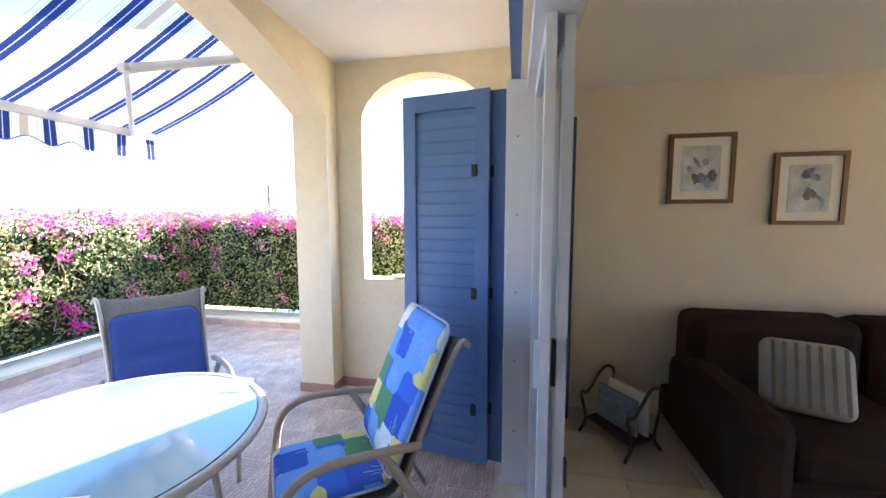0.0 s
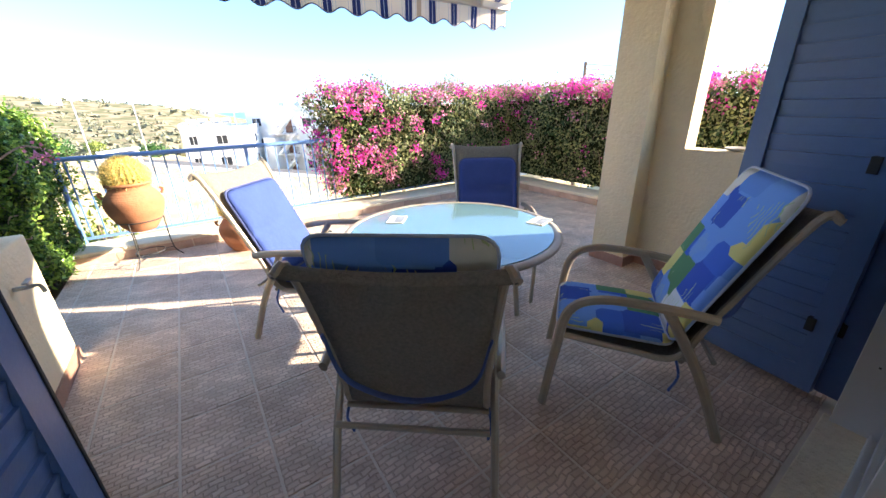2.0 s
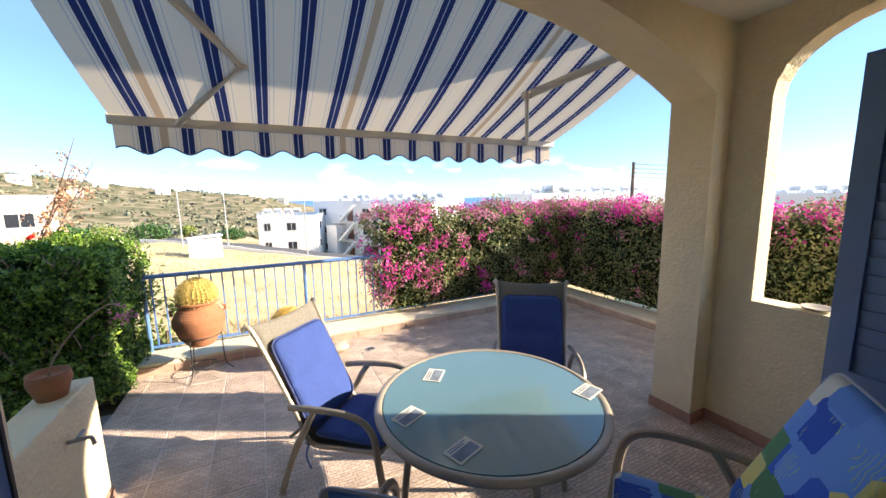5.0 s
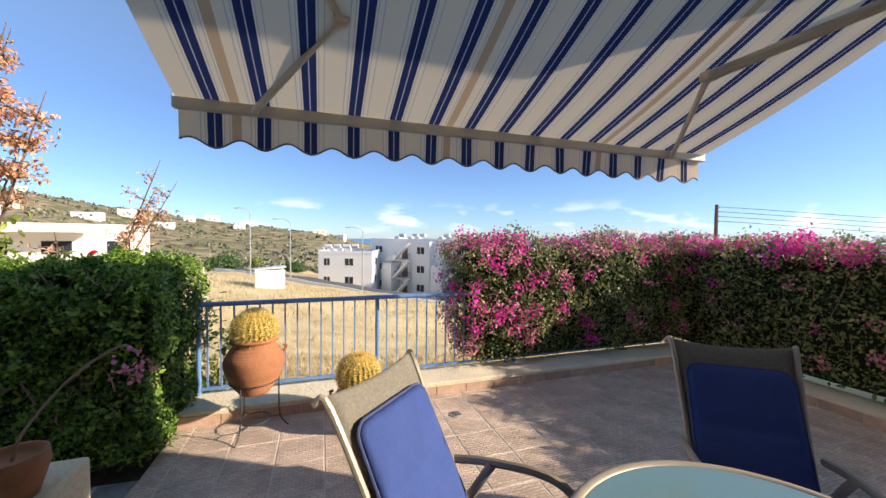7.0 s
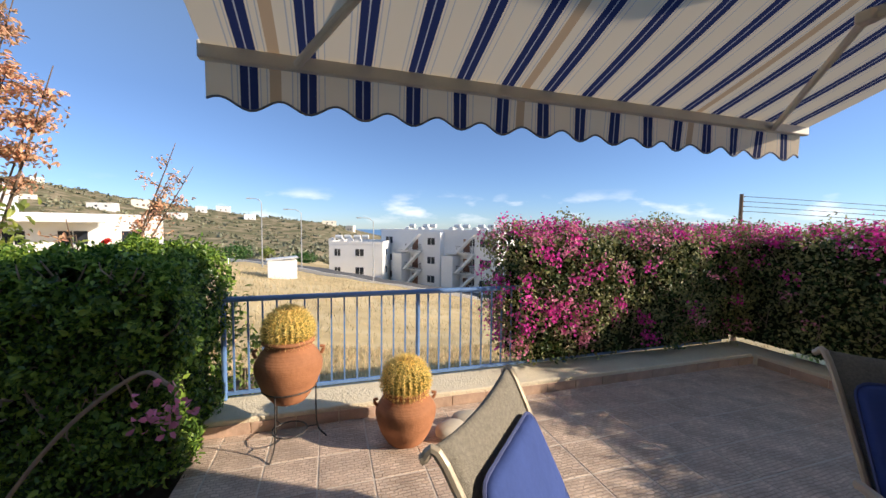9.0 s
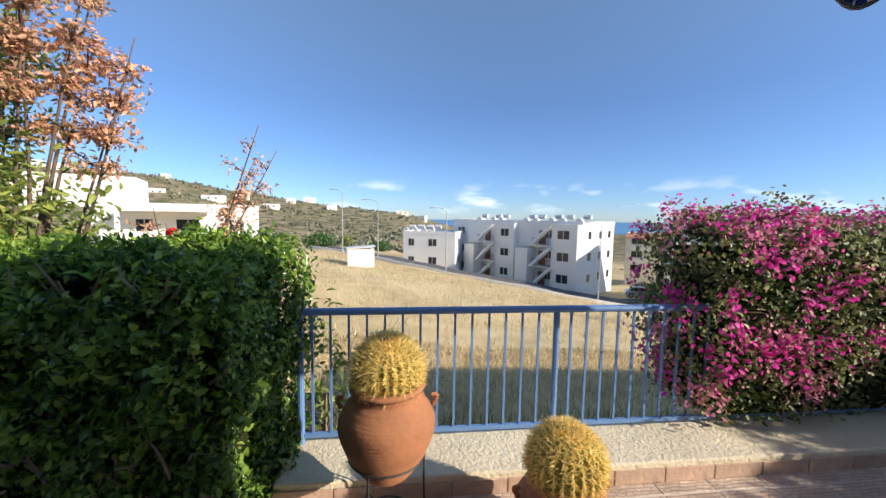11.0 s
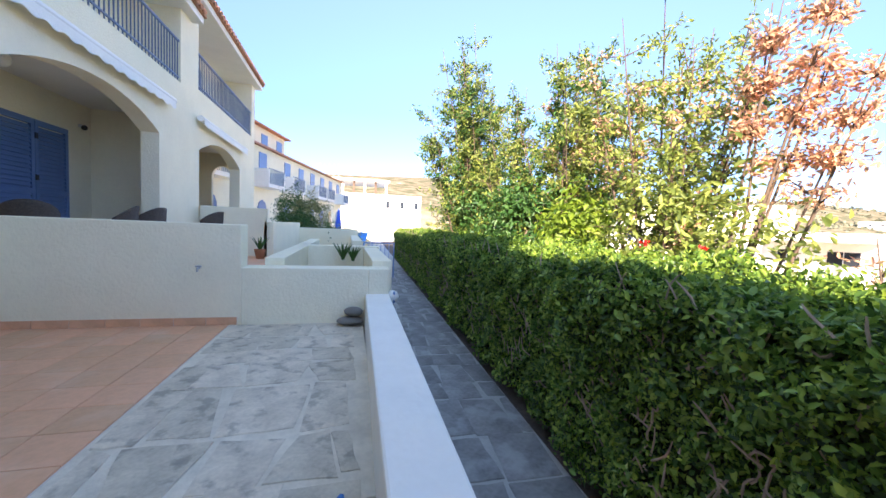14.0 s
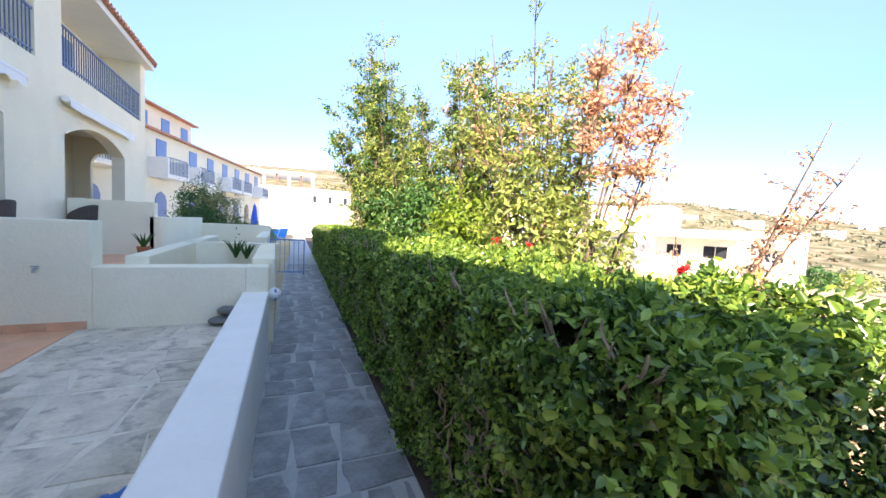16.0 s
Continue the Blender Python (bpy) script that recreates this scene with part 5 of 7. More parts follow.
shrub("shrub", -1.25, 6.0, -0.9, 0.32, 1.8, LEAF_T, 700, 0.07, "light green weeds by the railing end")
for x, y, z in ((-3.6, 5.80, 1.50), (-2.3, 5.95, 1.46), (-4.3, 5.9, 1.52)):
    fl = empty("red_flower", x, y, z - 0.25)
    part("stalk", tube(bmesh.new(), [(0, 0, 0), (0.01, 0, 0.24)], 0.005, 5), TWIG, fl)
    P = rng.normal(0, 0.014, (22, 3)) + [0.01, 0, 0.255]
    leaf_mesh("petals", P, rng.normal(0, 1, (22, 3)), np.full(22, 0.032), REDF, fl, width=0.8)
    tagged(fl, "red flower above the hedge", "flower")

# potted plant on the low wall with a bare arching stem
pp = empty("potted_plant", -1.10, 2.98, 0.81)
part("pot", lathe(bmesh.new(), [(0.06, 0), (0.09, 0.10), (0.085, 0.14), (0.075, 0.14), (0.07, 0.12)], 24), TERRA, pp, smooth=True)
part("stem", tube(bmesh.new(), bend([(0, 0, 0.12), (0.04, -0.01, 0.22), (0.14, 0.02, 0.36), (0.26, 0.05, 0.45), (0.35, -0.04, 0.45)], 5), 0.005, 6), TWIG, pp)
P = rng.normal(0, 0.028, (50, 3)) + [0.36, -0.10, 0.42]
leaf_mesh("blossom", P, rng.normal(0, 1, P.shape), np.full(50, 0.018), BRACT_F, pp, width=0.7)
tagged(pp, "small terracotta pot with an arching bare stem and pink blossom", "potted plant")

# ---- dry grass ----


def grass(name, n, xr, yr, size, material, label):
    x, y = rng.uniform(*xr, n), rng.uniform(*yr, n) ** 1.0
    base = np.stack([x, y, land(x, y)], 1)
    V, F = [], []
    d = rng.normal(0, 0.35, (n, 2))
    hgt = rng.uniform(0.5, 1.3, n) * size
    a = rng.uniform(0, math.pi, n)
    for i in range(n):
        b, w = base[i], 0.012 + 0.02 * size
        ca, sa = math.cos(a[i]) * w, math.sin(a[i]) * w
        tip = (b[0] + d[i, 0] * hgt[i], b[1] + d[i, 1] * hgt[i], b[2] + hgt[i])
        k = len(V)
        V += [(b[0] - ca, b[1] - sa, b[2]), (b[0] + ca, b[1] + sa, b[2]), tip]
        F.append((k, k + 1, k + 2))
    return tagged(data_obj(name, V, F, material), label, "grass", kind="stuff")


grass("grass", 30000, (-9, 12), (6.6, 16), 0.20, DRYGRASS, "dry yellow grass on the slope below the railing")
grass("grass", 16000, (-30, 22), (14, 48), 0.32, DRYGRASS, "dry yellow grass across the field")
grass("weeds", 1500, (-3, 9), (6.2, 10), 0.45, WEED, "scattered green weeds in the dry grass")


# ---- far buildings ----
def window(parent, x, z, w, h, y, mullion=True):
    wdw = part("window", boxes((x - 0.05, x + w + 0.05, y - 0.05, y + 0.03, z - 0.07, z - 0.01)), FARWHITE, parent)
    part("pane", boxes((x, x + w, y - 0.02, y + 0.05, z, z + h)), DARKWIN, wdw)
    if mullion:
        part("frame", boxes((x + w / 2 - 0.03, x + w / 2 + 0.03, y - 0.04, y - 0.02, z, z + h), (x, x + w, y - 0.04, y - 0.02, z + h - 0.05, z + h), (x, x + w, y - 0.04, y - 0.02, z, z + 0.05)), WHITEALU, wdw)


def tank(x, y, z, rz=0):
    t = empty("solar_water_heater", x, y, z, rz)
    part("tank", tube(bmesh.new(), [(-0.55, 0, 1.05), (0.55, 0, 1.05)], 0.34, 12), WHITEALU, t)
    part("collector", boxes((-0.9, 0.9, -1.4, 0.0, 0.15, 0.22)), DARKWIN, t)
    for lx in (-0.5, 0.44):
        part("stand_leg", boxes((lx, lx + 0.06, -0.05, 0.05, 0, 0.75)), GALV, t)
        part("foot", boxes((lx * 1.8, lx * 1.8 + 0.06, -1.3, -1.24, 0, 0.16)), GALV, t)
    part("barrel", tube(bmesh.new(), [(-1.3, -0.2, 0.45), (-1.3, 0.9, 0.45)], 0.45, 12), FARWHITE, t)
    return tagged(t, "white rooftop solar water heater with dark panel", "water heater", "rooftop water heaters")


def block(name, x, y, z, rz, w, d, h, storeys, label, material=FARWHITE, wins=(), extra=None, side=()):
    b = empty(name, x, y, z, rz)
    part("wall", boxes((0, w, 0, d, -3, h)), material, b)
    part("parapet", boxes((-0.05, w + 0.05, -0.05, 0.2, h, h + 0.45), (-0.05, w + 0.05, d - 0.2, d + 0.05, h, h + 0.45), (-0.05, 0.2, 0.2, d - 0.2, h, h + 0.45), (w - 0.2, w + 0.05, 0.2, d - 0.2, h, h + 0.45)), material, b)
    sh_ = h / storeys
    for s in range(storeys):
        for wx, ww in wins:
            window(b, wx, s * sh_ + 1.0, ww, 1.2, 0)
        for wy in side:
            sw = part("window", boxes((w - 0.03, w + 0.03, wy, wy + 1.0, s * sh_ + 1.0, s * sh_ + 2.1)), DARKWIN, b)
    if extra:
        extra(b, sh_)
    return tagged(b, label, "building")


def stairs_front(b, sh_):
    """Projecting stair towers, open landings, doors and rails."""
    for x0 in (3.6, 11.4):
        part("stair_tower", boxes((x0, x0 + 1.6, -2.4, 0, -3, 5.6)), FARWHITE, b)
        for s in range(3):
            part("door", boxes((x0 + 2.0, x0 + 2.9, -0.04, 0.03, s * sh_ + 0.05, s * sh_ + 2.1)), mat("brown_door", (0.22, 0.09, 0.05), 0.6), b)
            if s:
                part("landing", boxes((x0 + 0.2, x0 + 4.2, -1.5, 0, s * sh_ - 0.18, s * sh_)), FARWHITE, b)
                bm = bmesh.new()
                for i in range(14):
                    box(bm, x0 + 1.7 + i * 0.19, x0 + 1.73 + i * 0.19, -1.48, -1.45, s * sh_, s * sh_ + 1.0)
                box(bm, x0 + 1.6, x0 + 4.2, -1.49, -1.44, s * sh_ + 1.0, s * sh_ + 1.05)
                part("rail", bm, IRON, b)
            bm = bmesh.new()
            prism(bm, [(x0 + 1.7, s * sh_), (x0 + 2.1, s * sh_), (x0 + 4.4, s * sh_ + sh_ * 0.92), (x0 + 4.0, s * sh_ + sh_ * 0.92)], 0.9, "y", -2.4)
            part("stair_flight", bm, FARWHITE, b)
    part("bay", boxes((15.6, 18.5, -1.6, 0, -3, 9.2)), FARWHITE, b)
    part("bay", boxes((7.9, 10.6, -1.2, 0, -3, 9.2)), FARWHITE, b)
    for s in range(3):
        window(b, 16.3, s * sh_ + 1.0, 1.3, 1.25, -1.6)
        window(b, 8.7, s * sh_ + 1.0, 1.1, 1.2, -1.2)


def heading(ax, ay, bx, by):
    return math.degrees(math.atan2(by - ay, bx - ax))


rzb = -50.0
MB = block("apartment_building", 8.5, 69.1, -8.4, rzb, 18.5, 12, 9.2, 3, "white three-storey apartment block with outside stairs", wins=((0.9, 1.2), (14.2, 0.9)), extra=stairs_front, side=(2, 6, 9.5))
MB.scale = (1.287, 1, 1)
mbm = pose(8.5, 69.1, -8.4 + 9.2, 0, 0, rzb)
for i, lx in enumerate((4.5, 6.8, 9.1, 13.5, 15.8, 18.1, 20.4, 22.6)):
    p = mbm @ Vector((lx, 3.5 + (i % 2), 0))
    tank(p.x, p.y, p.z, rzb)
block("apartment_building", -0.6, 62.5, -7.0, heading(-0.6, 62.5, 5.6, 60.5), 8.5, 10, 5.8, 2, "white two-storey apartment block", wins=((0.9, 0.9), (4.2, 1.3)), side=(3,))
for k in range(4):
    tank(1.0 + k * 1.5, 66 + (k % 2), -1.2, -20)


def balcony_front(b, sh_):
    """Deep verandas on every storey between piers, under an awning roof."""
    for q in range(1, 3):
        part("balcony", boxes((0.4, 8.4, -1.9, 0, q * sh_ - 0.2, q * sh_), (0.4, 8.4, -1.9, -1.75, q * sh_, q * sh_ + 0.95)), FARCREAM, b)
    for xx in (0.4, 4.2, 8.1):
        part("pier", boxes((xx, xx + 0.3, -1.9, -1.6, -3, 7.4)), FARCREAM, b)
    part("veranda_roof", prism(bmesh.new(), [(-2.3, 7.2), (0, 8.0), (0, 8.15), (-2.3, 7.35)], 8.6, "x", 0.1), ROOF, b)


block("apartment_building", 41.7, 68.7, -9.0, -36, 8.8, 10, 7.6, 3, "cream apartment block with deep verandas", FARCREAM, wins=((1, 1.8), (5, 1.8)), extra=balcony_front)


def side_windows(b, sh_):
    for q in range(3):
        for yy in (3.0, 7.2):
            part("side_window", boxes((-0.03, 0.03, yy, yy + 0.7, q * sh_ + 1.1, q * sh_ + 2.1)), DARKWIN, b)
    part("bay", boxes((2.4, 5.4, -1.2, 0, -3, 9.0)), FARWHITE, b)
    for q in range(3):
        window(b, 3.0, q * sh_ + 1.0, 1.5, 1.2, -1.2)
    part("stair_head", boxes((5.0, 8.0, 4, 8, 9.4, 11.0)), FARCREAM, b)


block("apartment_building", 33.1, 40.0, -8.0, -17, 22, 11, 9.4, 3, "white apartment block beyond the flowering hedge", wins=((7.5, 1.3), (12, 1.2), (17, 1.2)), extra=side_windows)
for k in range(8):
    p = pose(33.1, 40.0, 1.4, 0, 0, -17) @ Vector((2.2 + k * 2.4, 4.0 + (k % 2), 0))
    tank(p.x, p.y, p.z, -17)
block("apartment_building", 52, 26, -9, -40, 26, 12, 9.8, 3, "white apartment block among others", wins=((2, 1.2), (8, 1.2)))
for k in range(7):
    tank(56 + k * 2.4, 29 - k * 1.8, 0.85, -40)


def villa_floor(b, sh_):
    part("terrace_roof", boxes((2, 9, -3, 0, 2.9, 3.1)), FARWHITE, b)
    part("column", boxes((2.1, 2.4, -2.9, -2.6, -2, 2.9)), FARWHITE, b)
    part("column", boxes((8.6, 8.9, -2.9, -2.6, -2, 2.9)), FARWHITE, b)
    part("upper_storey", boxes((-5, 3, 1, 7, 3.2, 6.0)), FARWHITE, b)


block("unfinished_house", -27.5, 38, -1.2, heading(-27.5, 38, -12, 45), 13, 9, 3.2, 1, "white unfinished concrete villa", wins=((3, 1.2), (6, 1.8), (10, 1.6)), extra=villa_floor)
block("unfinished_house", -38, 27, 0.2, heading(-38, 27, -30, 36), 10, 9, 4.2, 1, "white concrete house shell", wins=((2, 1.6), (6, 1.6)))
for i in range(26):
    a_ = radians(-6 + 3.3 * i + random.uniform(-1, 1))
    r_ = random.uniform(330, 500)
    x_, y_ = -r_ * math.sin(a_), 3 + r_ * math.cos(a_)
    if a_ < radians(10) and random.random() < 0.5:
        continue
    w_ = random.uniform(8, 16)
    block("hillside_house", x_, y_, float(land(np.array([x_]), np.array([y_]))[0]) - 0.5, math.degrees(a_) + random.uniform(-25, 25), w_, 8, random.choice((3.4, 5.5)), 1,
          "small white house on the far hillside", random.choice((FARWHITE, FARWHITE, FARCREAM)), wins=((w_ * 0.3, 1.4), (w_ * 0.65, 1.4)))

sdz = float(land(np.array([-4.6]), np.array([38.0]))[0])
sd = empty("garden_shed", -4.6, 38, sdz, 10)
part("wall", boxes((-1.2, 1.2, -0.8, 0.8, 0, 1.7)), FARWHITE, sd)
part("roof", prism(bmesh.new(), [(-1.3, 1.7), (1.3, 1.9), (1.3, 2.0), (-1.3, 1.8)], 1.8, "y", -0.9), WHITEALU, sd)
tagged(sd, "small white shed standing in the dry field", "shed")

# road, its low wall and street lamps
road_pts = [(-14, 66), (-3, 58.5), (6, 53.0), (22, 46.0), (40, 42)]
V, F = [], []
for i, (x, y) in enumerate(bend([(x, y, 0) for x, y in road_pts], 8)[k][:2] for k in range(33)):
    for o_ in (-2.6, 2.6):
        V.append((x + o_ * 0.4, y + o_, float(land(np.array([x]), np.array([y]))[0]) + 0.22))
    if i:
        k = len(V)
        F.append((k - 4, k - 3, k - 1, k - 2))
road = struct(data_obj("road", V, F, ROAD), "narrow grey asphalt road below the apartments", "road")
V, F = [], []
for i in range(33):
    x, y, _ = bend([(x, y, 0) for x, y in road_pts], 8)[i]
    zz = float(land(np.array([x]), np.array([y]))[0])
    for dy, dz in ((-2.9, -0.5), (-2.9, 0.75), (-2.65, 0.75), (-2.65, -0.5)):
        V.append((x - 1.1, y + dy, zz + dz))
    if i:
        k = len(V) - 8
        F += [(k, k + 4, k + 5, k + 1), (k + 1, k + 5, k + 6, k + 2), (k + 2, k + 6, k + 7, k + 3)]
struct(data_obj("road_wall", V, F, FARWHITE), "low white roadside wall", "wall")


def street_lamp(x, y, h, dx):
    z = float(land(np.array([x]), np.array([y]))[0])
    s = empty("street_lamp", x, y, z)
    part("pole", tube(bmesh.new(), [(0, 0, 0), (0, 0, h)], 0.07, 8, taper=[0.09, 0.05]), GALV, s)
    part("arm", tube(bmesh.new(), bend([(0, 0, h), (dx * 0.4, 0, h + 0.45), (dx, 0, h + 0.5)], 4), 0.04, 6), GALV, s)
    part("lantern", boxes((min(dx, dx * 1.4), max(dx, dx * 1.4), -0.12, 0.12, h + 0.42, h + 0.56), bevel=0.03), GALV, s)
    tagged(s, "grey steel street lamp with curved arm", "street lamp", "street lamps")


street_lamp(5.2, 52.3, 8.3, -1.6)
street_lamp(-4.2, 56, 8, -1.6)
street_lamp(22.5, 43.8, 9, -1.4)
street_lamp(-8.5, 52, 8, -1.2)

up = empty("utility_pole", 26.1, 19.8, float(land(np.array([26.1]), np.array([19.8]))[0]))
part("pole", tube(bmesh.new(), [(0, 0, 0), (0, 0, 4.1 - up.location.z)], 0.13, 10, taper=[0.16, 0.11]), WOODPOLE, up)
for k in range(4):
    part("insulator_arm", boxes((-0.05, 0.22, -0.05, 0.05, 3.9 - up.location.z - k * 0.33, 3.98 - up.location.z - k * 0.33)), IRON, up)
tagged(up, "dark timber utility pole with insulators", "utility pole")
for k in range(4):
    z = 3.95 - 0.33 * k
    w_ = tube(bmesh.new(), bend([(26.3, 19.8, z), (45, 13, z - 1.0), (70, 5, z - 0.6)], 8), 0.018, 4)
    tagged(obj("power_cable", w_, IRON), "thin sagging overhead power cable", "cable", "overhead cables")
sp_ = rng.uniform(0, 1, 60)
for i in range(14):
    a_ = radians(4 + 4.0 * i + random.uniform(-1.5, 1.5))
    r_ = random.choice((75, 95, 130, 170))
    x_, y_ = -r_ * math.sin(a_), 3 + r_ * math.cos(a_)
    shrub("far_bush", x_, y_, float(land(np.array([x_]), np.array([y_]))[0]) - 0.2, random.uniform(1.6, 3.2), random.uniform(2.2, 4.0), LEAF_T if i % 2 else LEAF_S, 900, 0.5, "round olive green bush in the valley")

n_ = 2200
a_, r_ = np.radians(rng.uniform(-4, 78, n_)), rng.uniform(120, 560, n_)
bx, by_ = -r_ * np.sin(a_), 3 + r_ * np.cos(a_)
C = np.repeat(np.stack([bx, by_, land(bx, by_)], 1), 9, 0)
S = np.repeat(rng.uniform(0.8, 2.4, n_), 9)
leaf_mesh("scrub", C + rng.normal(0, 1, C.shape) * S[:, None] * [0.5, 0.5, 0.2], rng.normal(0, 1, C.shape) + [0, 0, 1], S * 1.1, mat("scrub_leaf", (0.19, 0.195, 0.125), 0.8, var=0.3, island=0.5), None, width=0.9)
tagged(bpy.data.objects["scrub"], "dark olive scrub dotting the far hillside", "scrub", kind="stuff")


# ---- terraced houses ----
NF = -0.62   # their arched fronts


def arched_house(name, x0, x1, a0, a1, z0, roof, label, spring, bal, depth=1.9, door=None, pierced=False):
    """One terraced house: arched veranda below, balcony and eaves above. x0 < x1 along the front."""
    h = empty(name, x1, NF, 0)
    X = lambda x: x - x1
    bm = prism(bmesh.new(), arch_outline(X(x0), X(x1), z0 - 0.6, bal - 0.55, X(a0), X(a1), spring, 0.40, flat=True), -0.32, "y", 0)
    part("arch_wall", bm, PLASTER_N, h, smooth=False)
    part("back_wall", boxes((X(x0), X(x1), -depth - 0.2, -depth, z0 - 0.6, bal - 0.6)), PLASTER_N, h)
    if pierced:
        part("side_wall", prism(bmesh.new(), arch_outline(-depth, -0.32, z0 - 0.6, bal - 0.6, -depth + 0.45, -0.75, spring - 0.15, 0.45, flat=False), 0.2, "x", X(x0)), PLASTER_N, h)
    else:
        part("side_wall", boxes((X(x0), X(x0) + 0.2, -depth, -0.32, z0 - 0.6, bal - 0.6)), PLASTER_N, h)
    part("side_wall", boxes((X(x1) - 0.2, X(x1), -depth, -0.32, z0 - 0.6, bal - 0.6)), PLASTER_N, h)
    part("veranda_ceiling", boxes((X(x0) + 0.2, X(x1) - 0.2, -depth, -0.32, bal - 0.72, bal - 0.6)), CEIL, h)
    part("veranda_floor", boxes((X(x0), X(x1), -depth, 0, z0 - 0.3, z0)), TCT, h)
    part("upper_wall", boxes((X(x0), X(x1), -depth + 0.1, -1.1, bal - 0.55, roof)), PLASTER_N, h)
    part("balcony_wall", boxes((X(x0), X(x0) + 0.5, -1.1, 0, bal - 0.55, roof - 0.1)), PLASTER_N, h)
    part("balcony_wall", boxes((X(x1) - 0.5, X(x1), -1.1, 0, bal - 0.55, roof - 0.1)), PLASTER_N, h)
    part("balcony_slab", boxes((X(x0) + 0.5, X(x1) - 0.5, -1.1, 0, bal - 0.55, bal - 0.02)), PLASTER_N, h)
    part("fascia", boxes((X(x0) - 0.12, X(x1) + 0.05, -1.2, 0.24, roof - 0.16, roof)), WHITEWALL, h)
    bm = prism(bmesh.new(), [(0.30, roof), (0.30, roof + 0.05), (-4.2, roof + 1.5), (-4.2, roof)], X(x1) + 0.1 - (X(x0) - 0.15), "x", X(x0) - 0.15)
    rf_ = part("roof", bm, ROOF, h, "clay tiled roof")
    first = None
    n = int((x1 - x0) / 0.21)
    for i in range(n):
        if first is None:
            first = o = part("roof_tile", tube(bmesh.new(), [(0, 0.36, 0.02), (0, -0.6, 0.34)], 0.085, 8, flat=0.7), ROOF, rf_)
        else:
            o = new("roof_tile", first.data)
            o.parent = rf_
        o.location = (X(x0) + 0.1 + i * 0.21, 0, roof + 0.02)
    bm = boxes((X(x0) + 0.5, X(x1) - 0.5, -0.06, -0.02, bal + 0.86, bal + 0.90), (X(x0) + 0.5, X(x1) - 0.5, -0.055, -0.025, bal + 0.08, bal + 0.11))
    rl = part("balcony_rail", bm, RAILGREY, h, "slate blue metal balcony rail")
    first = None
    for i in range(int((x1 - x0 - 1.0) / 0.12)):
        if first is None:
            first = o = part("baluster", boxes((-0.008, 0.008, -0.05, -0.03, bal, bal + 0.87)), RAILGREY, rl)
        else:
            o = new("baluster", first.data)
            o.parent = rl
        o.location = (X(x0) + 0.56 + i * 0.12, 0, 0)
    bd = part("balcony_shutter", boxes((X((x0 + x1) / 2) - 0.7, X((x0 + x1) / 2) + 0.7, -1.1, -1.04, bal, bal + 1.55), bevel=0.01), BLUE, h)
    part("slat", boxes(*[(X((x0 + x1) / 2) - 0.62, X((x0 + x1) / 2) + 0.62, -1.04, -1.025, bal + 0.1 + 0.09 * k, bal + 0.16 + 0.09 * k) for k in range(15)]), BLUE, bd)
    if door:
        d0, d1, dz = door
        w = (d1 - d0) / 2
        for k in range(2):
            xa = X(d0) + k * w
            lf = part("shutter_leaf", boxes((xa + 0.005, xa + 0.08, -depth, -depth + 0.05, z0, dz), (xa + w - 0.08, xa + w - 0.005, -depth, -depth + 0.05, z0, dz), (xa + 0.08, xa + w - 0.08, -depth, -depth + 0.05, dz - 0.1, dz),
                                             (xa + 0.08, xa + w - 0.08, -depth, -depth + 0.05, z0, z0 + 0.12), (xa + 0.08, xa + w - 0.08, -depth, -depth + 0.05, z0 + 0.95, z0 + 1.05)), BLUE, h)
            z, fs = z0 + 0.14, None
            while z < dz - 0.16:
                if fs is None:
                    bm = bmesh.new()
                    box(bm, xa + 0.08, xa + w - 0.08, -0.006, 0.006, -0.042, 0.042, m=pose(0, 0, 0, 24, 0, 0))
                    fs = s_ = part("slat", bm, BLUE, lf)
                else:
                    s_ = new("slat", fs.data)
                    s_.parent = lf
                s_.location = (0, -depth + 0.02, z + 0.04)
                z += 0.078
            for hz in (0.35, 1.2, 1.95):
                part("hinge", boxes((xa + w - 0.05, xa + w + 0.01, -depth + 0.05, -depth + 0.07, z0 + hz, z0 + hz + 0.1)), BLACK, lf)
    part("awning_roller", tube(bmesh.new(), [(X(a0) - 0.35, 0.10, spring + 0.75), (X(a1) + 0.2, 0.10, spring + 0.75)], 0.075, 12), WHITEWALL, h, "rolled-in white awning")
    bm = bmesh.new()
    lo_, up2 = [], []
    for i in range(81):
        x = X(a0) - 0.3 + (a1 - a0 + 0.45) * i / 80
        up2.append(bm.verts.new((x, 0.17, spring + 0.73)))
        lo_.append(bm.verts.new((x, 0.18, spring + 0.58 - 0.025 * math.cos(x * 20))))
    for i in range(80):
        bm.faces.new((up2[i], up2[i + 1], lo_[i + 1], lo_[i]))
    part("rolled_valance", bm, WHITEWALL, h)
    return tagged(h, label, "house", "terraced houses")


arched_house("terraced_house", -6.40, -1.62, -5.5, -2.2, 0.32, 6.3, "cream terraced house with a tiled roof", 2.9, 4.55)
arched_house("terraced_house", -11.45, -6.40, -9.98, -6.45, 0.95, 6.35, "cream terraced house with blue shutters and arched veranda", 3.25, 4.60, depth=1.85, door=(-10.5, -8.85, 3.24))
arched_house("terraced_house", -17.6, -11.45, -15.6, -12.0, 1.0, 6.9, "cream terraced house with arched veranda and balcony", 3.3, 4.80, door=(-15.2, -13.4, 3.2), pierced=True)
gl = empty("globe_lamp", -8.2, NF - 1.2, 3.82)
part("base", lathe(bmesh.new(), [(0.06, 0.03), (0.06, 0.06)], 16), WHITEALU, gl)
bm = bmesh.new()
